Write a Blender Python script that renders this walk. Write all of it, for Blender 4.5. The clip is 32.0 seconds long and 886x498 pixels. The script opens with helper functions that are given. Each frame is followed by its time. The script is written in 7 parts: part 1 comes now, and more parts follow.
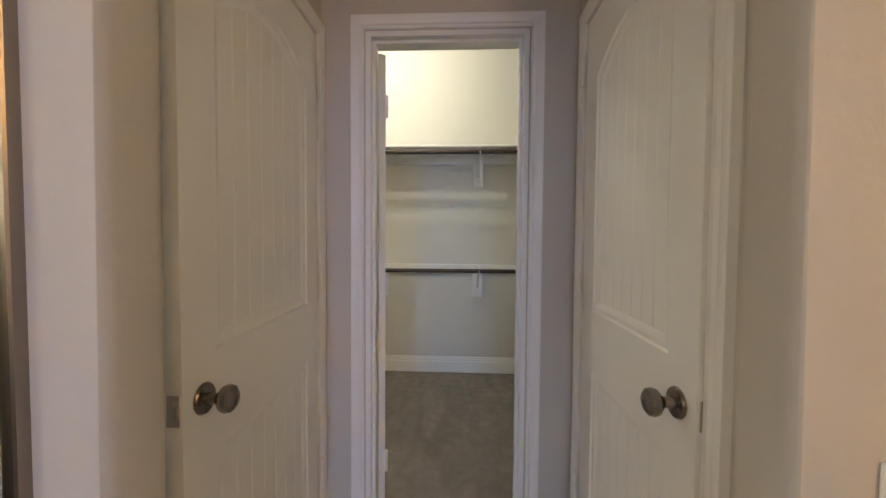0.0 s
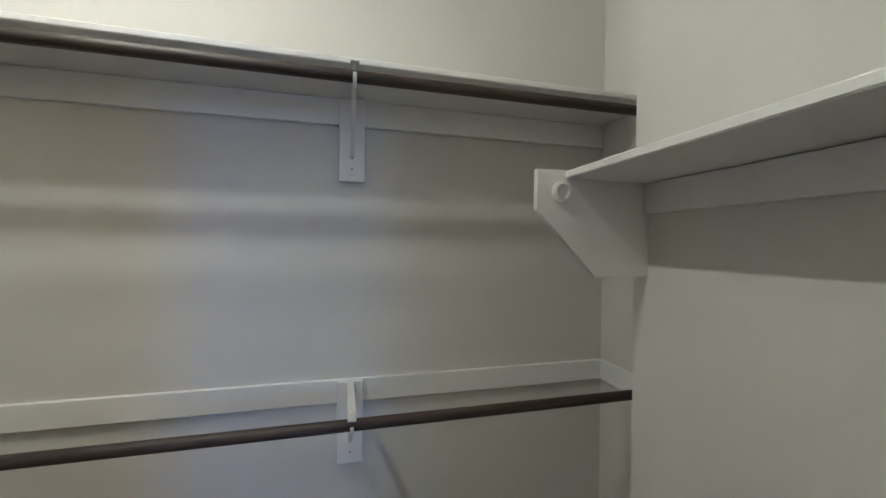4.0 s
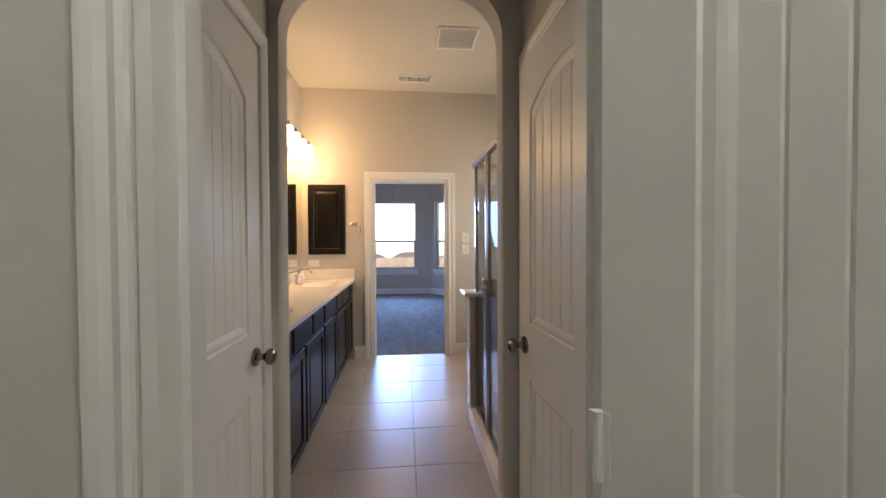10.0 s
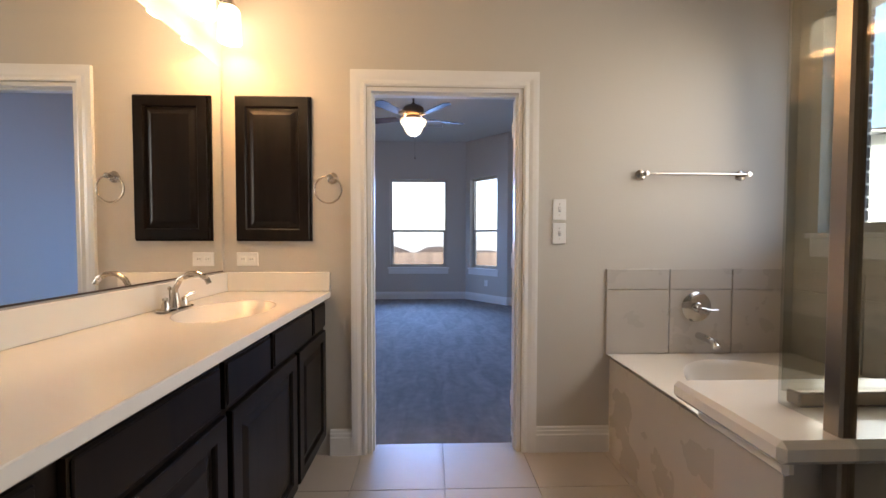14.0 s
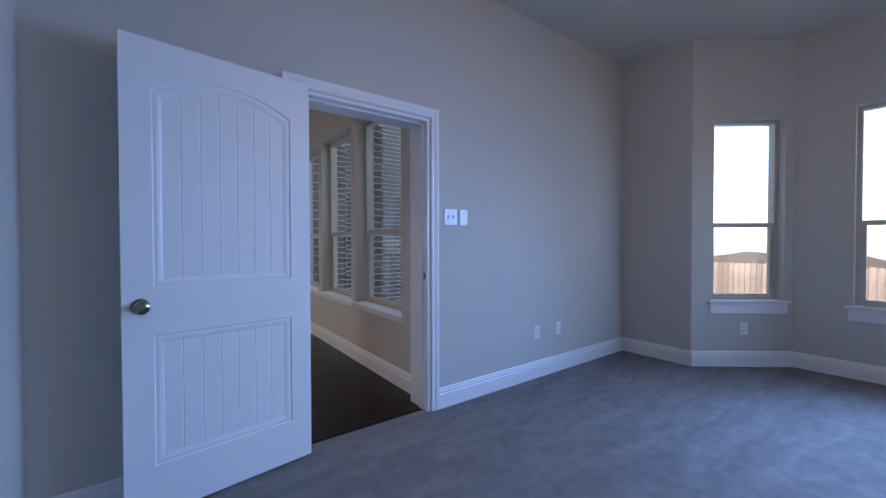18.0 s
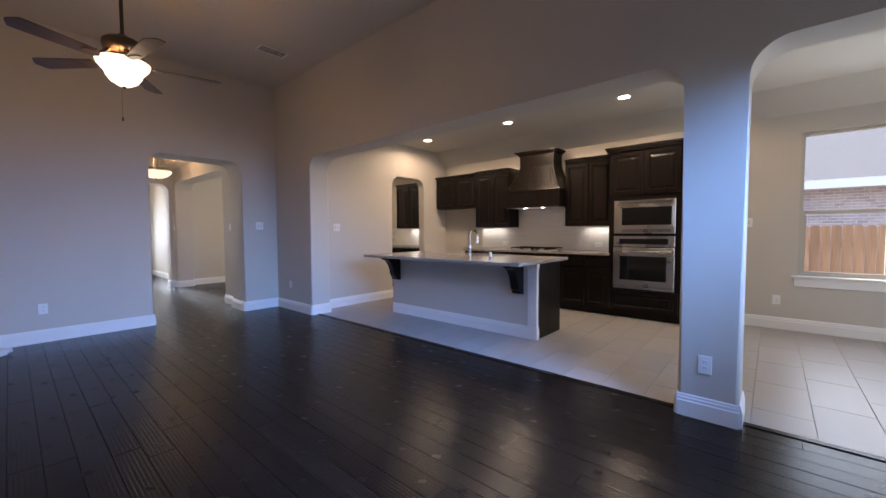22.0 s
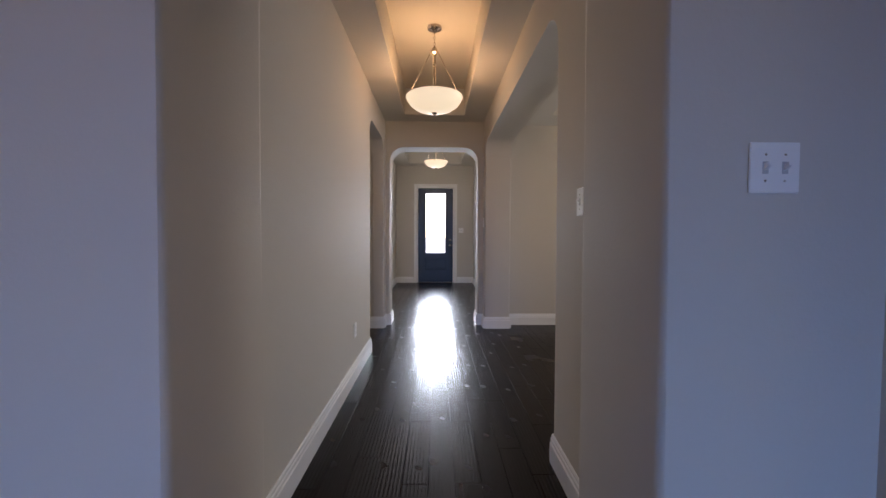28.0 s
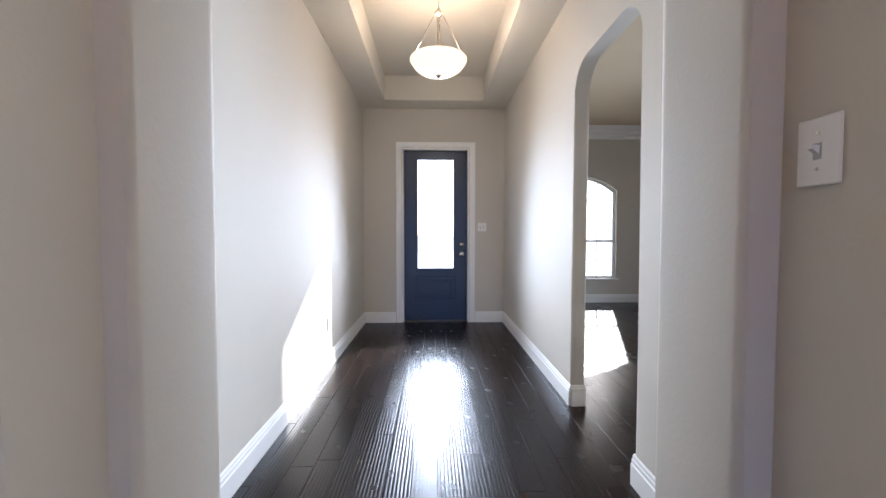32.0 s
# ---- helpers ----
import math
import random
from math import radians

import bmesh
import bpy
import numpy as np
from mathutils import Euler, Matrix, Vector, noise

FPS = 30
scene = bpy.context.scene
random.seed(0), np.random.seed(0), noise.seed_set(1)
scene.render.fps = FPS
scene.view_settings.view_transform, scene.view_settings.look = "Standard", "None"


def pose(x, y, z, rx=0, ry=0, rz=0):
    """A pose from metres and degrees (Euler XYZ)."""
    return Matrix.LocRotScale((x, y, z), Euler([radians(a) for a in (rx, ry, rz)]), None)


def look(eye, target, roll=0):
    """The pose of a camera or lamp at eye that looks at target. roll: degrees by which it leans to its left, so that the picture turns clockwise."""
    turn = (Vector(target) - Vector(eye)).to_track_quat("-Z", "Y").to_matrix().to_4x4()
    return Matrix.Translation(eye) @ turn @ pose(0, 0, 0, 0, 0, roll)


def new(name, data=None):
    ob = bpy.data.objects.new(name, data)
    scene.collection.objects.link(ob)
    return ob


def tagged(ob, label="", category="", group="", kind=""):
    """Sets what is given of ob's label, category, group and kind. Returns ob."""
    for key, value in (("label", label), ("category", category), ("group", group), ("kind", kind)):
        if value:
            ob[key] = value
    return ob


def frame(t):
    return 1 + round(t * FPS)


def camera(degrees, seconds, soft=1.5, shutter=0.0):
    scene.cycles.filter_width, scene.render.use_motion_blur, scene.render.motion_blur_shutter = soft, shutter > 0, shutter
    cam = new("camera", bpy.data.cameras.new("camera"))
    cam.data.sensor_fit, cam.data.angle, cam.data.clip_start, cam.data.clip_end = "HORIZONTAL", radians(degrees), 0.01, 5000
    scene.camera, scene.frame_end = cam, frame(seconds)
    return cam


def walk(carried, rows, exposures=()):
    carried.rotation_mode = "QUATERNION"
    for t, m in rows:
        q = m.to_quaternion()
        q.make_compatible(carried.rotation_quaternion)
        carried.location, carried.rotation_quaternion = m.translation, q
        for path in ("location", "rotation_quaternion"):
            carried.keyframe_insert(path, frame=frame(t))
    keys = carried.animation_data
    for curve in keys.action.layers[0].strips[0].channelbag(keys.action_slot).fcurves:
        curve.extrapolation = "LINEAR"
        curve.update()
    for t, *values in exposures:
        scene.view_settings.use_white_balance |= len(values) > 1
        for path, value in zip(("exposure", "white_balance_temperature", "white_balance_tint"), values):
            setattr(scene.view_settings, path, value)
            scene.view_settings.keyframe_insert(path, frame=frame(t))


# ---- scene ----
cam = camera(99.0, 32.0)
PATH = [
    (0, (-0.144, -2.236, 1.278), (-0.05, -4.233, 1.207), 0.4),
    (0.5, (-0.137, -2.621, 1.302), (-0.042, -4.617, 1.231), 0.5),
    (1, (-0.141, -2.963, 1.309), (-0.037, -4.959, 1.255), -0.1),
    (1.5, (-0.145, -3.273, 1.331), (-0.093, -5.273, 1.3), 1.2),
    (2, (-0.179, -3.505, 1.391), (-0.405, -5.492, 1.362), 0.9),
    (2.5, (-0.188, -3.703, 1.399), (-0.854, -5.588, 1.421), 0.8),
    (4.5, (-0.284, -4.511, 1.535), (-0.576, -6.49, 1.495), 0.1),
    (5, (-0.276, -4.682, 1.549), (-0.025, -6.666, 1.491), 0.2),
    (5.5, (-0.223, -4.856, 1.561), (0.576, -6.688, 1.484), 0.0),
    (6, (-0.192, -5.037, 1.57), (1.187, -6.484, 1.508), -0.4),
    (6.5, (-0.124, -5.111, 1.575), (1.65, -6.032, 1.506), -0.5),
    (7.2, (-0.031, -5.14, 1.523), (1.961, -5.305, 1.466), -0.4),
    (8, (0.104, -5.062, 1.453), (1.953, -4.302, 1.406), -0.8),
    (8.5, (0.117, -4.986, 1.412), (1.57, -3.613, 1.342), -1.1),
    (9, (0.088, -4.806, 1.369), (1.041, -3.048, 1.313), -1.1),
    (9.5, (-0.006, -4.586, 1.353), (0.471, -2.644, 1.31), -0.5),
    (10, (-0.072, -4.38, 1.335), (0.128, -2.39, 1.297), -0.3),
    (10.5, (-0.118, -4.092, 1.308), (0.008, -2.097, 1.27), -0.1),
    (11, (-0.129, -3.833, 1.303), (-0.006, -1.837, 1.263), -0.0),
    (11.5, (-0.155, -3.598, 1.304), (0.014, -1.606, 1.262), 0.1),
    (12, (-0.18, -3.329, 1.288), (0.059, -1.343, 1.24), 0.2),
    (12.5, (-0.129, -3.07, 1.277), (0.072, -1.081, 1.223), 0.1),
    (13, (-0.104, -2.786, 1.247), (0.027, -0.791, 1.189), 0.3),
    (13.5, (-0.097, -2.458, 1.228), (-0.003, -0.461, 1.167), 0.2),
    (15.5, (-0.058, -1.092, 1.215), (-0.06, 0.908, 1.156), 0.3),
    (16, (-0.052, -0.78, 1.206), (-0.076, 1.219, 1.15), 0.2),
    (16.5, (-0.057, -0.441, 1.203), (-0.262, 1.548, 1.153), 0.2),
    (17, (-0.102, -0.072, 1.197), (-0.705, 1.835, 1.152), -0.0),
    (17.5, (-0.208, 0.254, 1.19), (-1.374, 1.879, 1.149), 0.0),
    (18, (-0.365, 0.578, 1.183), (-1.976, 1.762, 1.151), -0.1),
    (18.5, (-0.562, 0.883, 1.191), (-2.393, 1.686, 1.159), -0.1),
    (19, (-0.822, 1.169, 1.192), (-2.764, 1.646, 1.155), -0.1),
    (19.5, (-1.155, 1.405, 1.204), (-3.138, 1.66, 1.157), -0.0),
    (20, (-1.552, 1.553, 1.218), (-3.547, 1.675, 1.146), 0.5),
    (20.5, (-1.932, 1.59, 1.219), (-3.931, 1.595, 1.138), 0.9),
    (21, (-2.323, 1.534, 1.217), (-4.275, 1.107, 1.121), 0.7),
    (21.5, (-2.71, 1.455, 1.21), (-4.475, 0.517, 1.123), 0.2),
    (22, (-3.136, 1.328, 1.228), (-4.642, 0.015, 1.135), -0.3),
    (22.5, (-3.571, 1.206, 1.263), (-4.824, -0.349, 1.154), -0.7),
    (23, (-4.026, 1.044, 1.235), (-4.982, -0.711, 1.139), -1.0),
    (23.5, (-4.447, 0.83, 1.217), (-5.106, -1.057, 1.126), -1.2),
    (24, (-4.789, 0.532, 1.239), (-5.184, -1.426, 1.137), -1.2),
    (24.5, (-4.952, 0.117, 1.233), (-5.164, -1.87, 1.133), -1.0),
    (25, (-5.001, -0.381, 1.248), (-5.112, -2.375, 1.137), -0.6),
    (25.5, (-5.018, -0.921, 1.233), (-5.087, -2.917, 1.121), -0.3),
    (26, (-5.021, -1.471, 1.223), (-5.078, -3.468, 1.119), 0.0),
    (26.5, (-5.004, -2.029, 1.2), (-5.052, -4.026, 1.106), 0.1),
    (28.5, (-4.992, -4.531, 1.171), (-5.021, -6.53, 1.102), 0.1),
    (29, (-5.024, -4.973, 1.183), (-5.042, -6.971, 1.111), -0.2),
    (29.5, (-5.015, -5.457, 1.173), (-5.041, -7.456, 1.104), -0.1),
    (30, (-5.007, -5.964, 1.171), (-5.039, -7.962, 1.102), -0.1),
    (30.5, (-4.984, -6.498, 1.154), (-5.027, -8.496, 1.091), 0.0),
    (31, (-4.979, -7.065, 1.157), (-5.024, -9.063, 1.097), 0.2),
    (31.5, (-4.972, -7.646, 1.154), (-5.014, -9.645, 1.094), 0.1),
    (32, (-4.938, -8.213, 1.198), (-4.989, -10.21, 1.122), -0.0),
]
walk(cam, [(t, look(eye, target, roll)) for t, eye, target, roll in PATH], exposures=[(0, 1.8, 7700, 9), (1, 1.45, 7150, 11), (2, 1.55, 6750, 10), (4, 1.6, 6500, 10), (9.5, 1.62, 6550, 10), (10.6, 1.72, 7300, 9), (12, 1.78, 7300, 9), (13, 1.7, 6700, 10), (15.5, 1.3, 6500, 10), (16.2, 1.3, 6450, 10), (17, 1.33, 6250, 10), (17.7, 1.6, 6400, 10), (20, 1.6, 6450, 12), (22, 1.62, 6350, 14), (26, 1.6, 6400, 16), (28.5, 1.0, 6350, 16), (29, 1.08, 6250, 15), (29.5, 1.25, 6100, 14), (30, 1.3, 6100, 14), (31, 1.5, 6050, 14), (32, 1.7, 5900, 13)]
)

# ---------------------------------------------------------------- world, sun, lamps, exposure
SUN_DIR = Vector((0.42, 1.0, -0.60)).normalized()
world = bpy.data.worlds.new("sky")
scene.world = world
world.use_nodes = True
wn = world.node_tree.nodes
sky = wn.new("ShaderNodeTexSky")
sky.sky_type = 'NISHITA'
sky.sun_disc = False
sky.dust_density = 1.5
sky.sun_elevation = math.asin(-SUN_DIR.z)
sky.sun_rotation = math.atan2(-SUN_DIR.x, -SUN_DIR.y)
haze = wn.new("ShaderNodeMix")  # thin bright haze over the whole sky
haze.data_type, haze.blend_type = 'RGBA', 'ADD'
haze.inputs[0].default_value = 1.0
haze.inputs[7].default_value = (1.3, 1.75, 2.7, 1)
world.node_tree.links.new(sky.outputs[0], haze.inputs[6])
world.node_tree.links.new(haze.outputs[2], wn["Background"].inputs[0])
wn["Background"].inputs[1].default_value = 0.15

sun = new("sun", bpy.data.lights.new("sun", 'SUN'))
sun.data.energy, sun.data.angle, sun.data.color = 5.0, radians(0.6), (1.0, 0.95, 0.86)
sun.matrix_world = look((0, 0, 20), Vector((0, 0, 20)) + SUN_DIR)

LAMPS = 0.33  # one scale for all lamps of the house
DAY = (0.20, 0.42, 1.0)
WARM = (1.0, 0.64, 0.36)
PALE = (0.88, 0.94, 1.0)
SOFT = (1.0, 0.79, 0.56)


def area(name, eye, target, sx, sy, watts, color, spread=180):
    ob = new(name, bpy.data.lights.new(name, 'AREA'))
    ob.data.shape, ob.data.size, ob.data.size_y = 'RECTANGLE', sx, sy
    ob.data.energy, ob.data.color, ob.data.spread = watts * LAMPS, color, radians(spread)
    ob.matrix_world = look(eye, target)
    return ob


def window_light(name, x, y, z, turn, w, h, watts, color, tilt=12, spread=130):
    """Sky light entering a window whose inner face is at x, y; turn is the way into the room, tilted down a little."""
    a, b = radians(turn), radians(tilt)
    inset = math.sin(b) * h / 2 + 0.02
    eye = Vector((x + math.cos(a) * inset, y + math.sin(a) * inset, z))
    return area(name, eye, eye + Vector((math.cos(a) * math.cos(b), math.sin(a) * math.cos(b), -math.sin(b))), w, h, watts, color, spread)


def bulb(name, place, watts, color, radius=0.05):
    ob = new(name, bpy.data.lights.new(name, 'POINT'))
    ob.data.energy, ob.data.color, ob.data.shadow_soft_size = watts * LAMPS, color, radius
    ob.location = place
    return ob


def spot(name, place, watts, color, angle=110):
    ob = new(name, bpy.data.lights.new(name, 'SPOT'))
    ob.data.energy, ob.data.color, ob.data.spot_size, ob.data.spot_blend = watts * LAMPS, color, radians(angle), 0.35
    ob.data.shadow_soft_size = 0.06
    ob.matrix_world = look(place, Vector(place) + Vector((0, 0.001, -1)))
    return ob


# daylight in the window openings; nook north and study side are added fill
window_light("bay_daylight", -0.335, 5.38, 1.75, -90, 1.05, 1.2, 60, DAY, 22, 105)
window_light("bay_daylight_west", -1.55, 5.04, 1.75, -37.7, 0.60, 1.2, 22, DAY, 22, 105)
window_light("bay_daylight_east", 0.90, 5.04, 1.75, -132.2, 0.60, 1.2, 22, DAY, 22, 105)
for wx, watts in ((-3.50, 17), (-4.52, 36), (-5.52, 21)):
    window_light("living_daylight", wx, 2.13, 1.9, -90, 0.82, 0.9, watts * 1.5, DAY, 35, 82)
window_light("nook_daylight", -9.37, 2.33, 1.45, 0, 1.45, 1.5, 22, PALE, 0, 150)
# added fill light at an unseen north opening of the nook
window_light("nook_north_fill", -7.75, 4.9, 1.45, -90, 1.8, 1.6, 22, PALE, 0, 150)
window_light("bath_daylight", 2.0, -0.82, 1.83, 180, 1.2, 1.1, 17, (1.0, 0.88, 0.74))
window_light("door_daylight", -4.97, -13.435, 1.48, 90, 0.5, 1.45, 56, (0.80, 0.89, 1.0), 12, 86)
# added fill through an unseen side opening, brightening study and foyer
window_light("study_side_fill", -9.6, -11.65, 1.45, 0, 1.25, 1.6, 75, (0.80, 0.89, 1.0))
window_light("dining_daylight", -9.6, -8.03, 1.45, 0, 1.4, 1.6, 24, (0.86, 0.93, 1.0))

# lamps of the house; the pantry one overhead is an added fill
for cy, watts in ((-4.73, 22), (-4.99, 15)):
    bulb("closet_lamp", (0.55, cy, 2.885), watts, (0.96, 1.0, 0.95), 0.025)
for i in range(4):
    bulb("vanity_bulb", (-1.125, -0.10 - 0.235 * i, 2.30), 5.6, (1.0, 0.60, 0.30), 0.05)
bulb("bedroom_fan_bulb", (-0.30, 2.47, 2.50), 13, WARM, 0.09)
bulb("living_fan_bulb", (-3.77, -2.49, 2.44), 24, (1.0, 0.58, 0.28), 0.10)
for cy, watts in ((-3.42, 50), (-1.75, 105), (-0.10, 95)):
    spot("kitchen_can", (-8.18, cy, 2.845), watts, (1.0, 0.74, 0.49), 172)
bulb("hall_pendant_bulb", (-4.97, -7.30, 2.40), 12, WARM, 0.10)
for i in range(5):
    turn = radians(72 * i + 58)
    bulb("chandelier_bulb", (-7.77 + 0.28 * math.cos(turn), -7.42 + 0.28 * math.sin(turn), 1.80), 3.1, (1.0, 0.76, 0.52), 0.03)
bulb("entry_pendant_bulb", (-4.98, -11.27, 2.62), 19, (1.0, 0.84, 0.68), 0.10)
for cy in (-2.75, -0.72):
    area("under_cabinet", (-9.27, cy, 1.285), (-9.26, cy, 0), 0.5, 0.12, 1.2, (1.0, 0.93, 0.82))
area("hood_lamp", (-9.0, -1.72, 1.62), (-9.0, -1.72, 0), 0.2, 0.5, 4, (1.0, 0.9, 0.75))
area("pantry_under_cabinet", (-9.27, -4.80, 1.285), (-9.26, -4.80, 0), 0.5, 0.12, 1.8, (1.0, 0.93, 0.82))
# added overhead fill for the pantry, with no fixture behind it
area("pantry_fill", (-8.3, -5.3, 2.5), (-8.3, -5.3, 0), 0.4, 0.4, 14, SOFT)


# ---------------------------------------------------------------- materials
def material(name, color, rough=0.5, metal=0.0, vary=0.06, scale=3.0, bump=0.0, bump_scale=60.0, spec=0.5, random_tint=0.0, coat=0.0):
    m = bpy.data.materials.new(name)
    m.use_nodes = True
    t = m.node_tree
    b = t.nodes["Principled BSDF"]
    b.inputs["Roughness"].default_value, b.inputs["Metallic"].default_value = rough, metal
    b.inputs["Specular IOR Level"].default_value = spec
    b.inputs["Coat Weight"].default_value = coat
    co = t.nodes.new("ShaderNodeTexCoord")
    n = t.nodes.new("ShaderNodeTexNoise")
    n.inputs["Scale"].default_value, n.inputs["Detail"].default_value = scale, 5.0
    t.links.new(co.outputs["Object"], n.inputs["Vector"])
    ramp = t.nodes.new("ShaderNodeMix")
    ramp.data_type = 'RGBA'
    lo = [max(0, c * (1 - vary)) for c in color]
    hi = [min(1, c * (1 + vary)) for c in color]
    ramp.inputs[6].default_value, ramp.inputs[7].default_value = (*lo, 1), (*hi, 1)
    t.links.new(n.outputs[0], ramp.inputs[0])
    out = ramp.outputs[2]
    if random_tint:
        oi = t.nodes.new("ShaderNodeObjectInfo")
        hsv = t.nodes.new("ShaderNodeHueSaturation")
        mr = t.nodes.new("ShaderNodeMapRange")
        mr.inputs[3].default_value, mr.inputs[4].default_value = 1 - random_tint, 1 + random_tint
        t.links.new(oi.outputs["Random"], mr.inputs[0])
        t.links.new(mr.outputs[0], hsv.inputs["Value"])
        t.links.new(out, hsv.inputs["Color"])
        out = hsv.outputs[0]
    t.links.new(out, b.inputs["Base Color"])
    rr = t.nodes.new("ShaderNodeMapRange")
    rr.inputs[3].default_value, rr.inputs[4].default_value = max(0, rough - 0.06), min(1, rough + 0.06)
    t.links.new(n.outputs[0], rr.inputs[0])
    t.links.new(rr.outputs[0], b.inputs["Roughness"])
    if bump:
        n2 = t.nodes.new("ShaderNodeTexNoise")
        n2.inputs["Scale"].default_value, n2.inputs["Detail"].default_value = bump_scale, 3.0
        t.links.new(co.outputs["Object"], n2.inputs["Vector"])
        bp = t.nodes.new("ShaderNodeBump")
        bp.inputs["Strength"].default_value, bp.inputs["Distance"].default_value = bump, 0.004
        t.links.new(n2.outputs[0], bp.inputs["Height"])
        t.links.new(bp.outputs[0], b.inputs["Normal"])
    return m


def wood(name, dark, light, rough, stretch, scale=14.0, random_tint=0.0, bump=0.15, coat=0.0):
    """Wood with its grain along the axis that stretch shortens."""
    m = material(name, light, rough, vary=0.0, coat=coat)
    t = m.node_tree
    b = t.nodes["Principled BSDF"]
    co = t.nodes.new("ShaderNodeTexCoord")
    mp = t.nodes.new("ShaderNodeMapping")
    mp.inputs["Scale"].default_value = stretch
    t.links.new(co.outputs["Object"], mp.inputs[0])
    n = t.nodes.new("ShaderNodeTexNoise")
    n.inputs["Scale"].default_value, n.inputs["Detail"].default_value, n.inputs["Distortion"].default_value = scale, 8.0, 0.6
    t.links.new(mp.outputs[0], n.inputs["Vector"])
    mx = t.nodes.new("ShaderNodeMix")
    mx.data_type = 'RGBA'
    mx.inputs[6].default_value, mx.inputs[7].default_value = (*dark, 1), (*light, 1)
    cr = t.nodes.new("ShaderNodeMapRange")
    cr.inputs[1].default_value, cr.inputs[2].default_value = 0.3, 0.7
    t.links.new(n.outputs[0], cr.inputs[0])
    t.links.new(cr.outputs[0], mx.inputs[0])
    out = mx.outputs[2]
    if random_tint:
        oi = t.nodes.new("ShaderNodeObjectInfo")
        hsv = t.nodes.new("ShaderNodeHueSaturation")
        mr = t.nodes.new("ShaderNodeMapRange")
        mr.inputs[3].default_value, mr.inputs[4].default_value = 1 - random_tint, 1 + random_tint
        t.links.new(oi.outputs["Random"], mr.inputs[0])
        t.links.new(mr.outputs[0], hsv.inputs["Value"])
        t.links.new(out, hsv.inputs["Color"])
        out = hsv.outputs[0]
    t.links.new(out, b.inputs["Base Color"])
    bp = t.nodes.new("ShaderNodeBump")
    bp.inputs["Strength"].default_value, bp.inputs["Distance"].default_value = bump, 0.003
    t.links.new(n.outputs[0], bp.inputs["Height"])
    t.links.new(bp.outputs[0], b.inputs["Normal"])
    return m


def glow(name, color, strength):
    m = bpy.data.materials.new(name)
    m.use_nodes = True
    b = m.node_tree.nodes["Principled BSDF"]
    b.inputs["Base Color"].default_value = (*color, 1)
    b.inputs["Emission Color"].default_value = (*color, 1)
    b.inputs["Emission Strength"].default_value = strength
    b.inputs["Roughness"].default_value = 0.35
    return m


def clear(name, tint=(1, 1, 1), rough=0.0):
    m = bpy.data.materials.new(name)
    m.use_nodes = True
    t = m.node_tree
    t.nodes.remove(t.nodes["Principled BSDF"])
    tr = t.nodes.new("ShaderNodeBsdfTransparent")
    tr.inputs[0].default_value = (*tint, 1)
    gl = t.nodes.new("ShaderNodeBsdfGlossy")
    gl.inputs["Roughness"].default_value = rough
    lw = t.nodes.new("ShaderNodeLayerWeight")
    lw.inputs[0].default_value = 0.5
    pw = t.nodes.new("ShaderNodeMath")
    pw.operation = 'POWER'
    pw.inputs[1].default_value = 4.0
    fr = t.nodes.new("ShaderNodeMapRange")
    fr.inputs[3].default_value, fr.inputs[4].default_value = 0.035, 0.6
    t.links.new(lw.outputs["Facing"], pw.inputs[0])
    t.links.new(pw.outputs[0], fr.inputs[0])
    mx = t.nodes.new("ShaderNodeMixShader")
    t.links.new(fr.outputs[0], mx.inputs[0])
    t.links.new(tr.outputs[0], mx.inputs[1])
    t.links.new(gl.outputs[0], mx.inputs[2])
    t.links.new(mx.outputs[0], t.nodes["Material Output"].inputs[0])
    return m


PAINT = material("greige wall paint", (0.56, 0.52, 0.46), 0.75, vary=0.03, scale=1.3, bump=0.13, bump_scale=90)
CLOSET = material("pale wall paint", (0.66, 0.64, 0.60), 0.75, vary=0.03, scale=1.3, bump=0.10, bump_scale=90)
# even tan over the study ceiling; the other ceilings use CEIL
TANCEIL = material("even tan ceiling colour", (0.56, 0.45, 0.31), 0.85, vary=0.03, scale=1.0, bump=0.3, bump_scale=120)
CEIL = material("ceiling paint", (0.60, 0.57, 0.51), 0.85, vary=0.03, scale=1.0, bump=0.3, bump_scale=120)
TRIM = material("white trim paint", (0.80, 0.79, 0.77), 0.35, vary=0.02, scale=5, bump=0.05, bump_scale=40)
DOORP = material("white door paint", (0.78, 0.77, 0.75), 0.38, vary=0.02, scale=4, bump=0.08, bump_scale=70)
SHELF = material("white shelf paint", (0.80, 0.79, 0.77), 0.45, vary=0.02, scale=5)
CARPET = material("grey carpet", (0.225, 0.20, 0.185), 0.95, vary=0.26, scale=14, bump=1.0, bump_scale=240, spec=0.1)
TILE = material("beige floor tile", (0.52, 0.45, 0.38), 0.32, vary=0.06, scale=5, random_tint=0.04, bump=0.04, bump_scale=25)
KGROUT = material("pale grout", (0.36, 0.33, 0.30), 0.9, vary=0.1, scale=30)
KTILE = material("pale stone floor tile", (0.33, 0.31, 0.29), 0.38, vary=0.08, scale=4, random_tint=0.05, bump=0.05, bump_scale=25)
GROUT = material("grout", (0.50, 0.46, 0.41), 0.9, vary=0.1, scale=30)
WTILE = material("beige wall tile", (0.49, 0.45, 0.40), 0.28, vary=0.06, scale=4, random_tint=0.04)
SUBWAY = material("white subway tile", (0.72, 0.69, 0.65), 0.2, vary=0.03, scale=6, random_tint=0.03)
PLANK = wood("dark hand-scraped floor plank", (0.0065, 0.0038, 0.003), (0.016, 0.0092, 0.0065), 0.26, (1, 0.05, 1), 16, 0.25, 0.03)

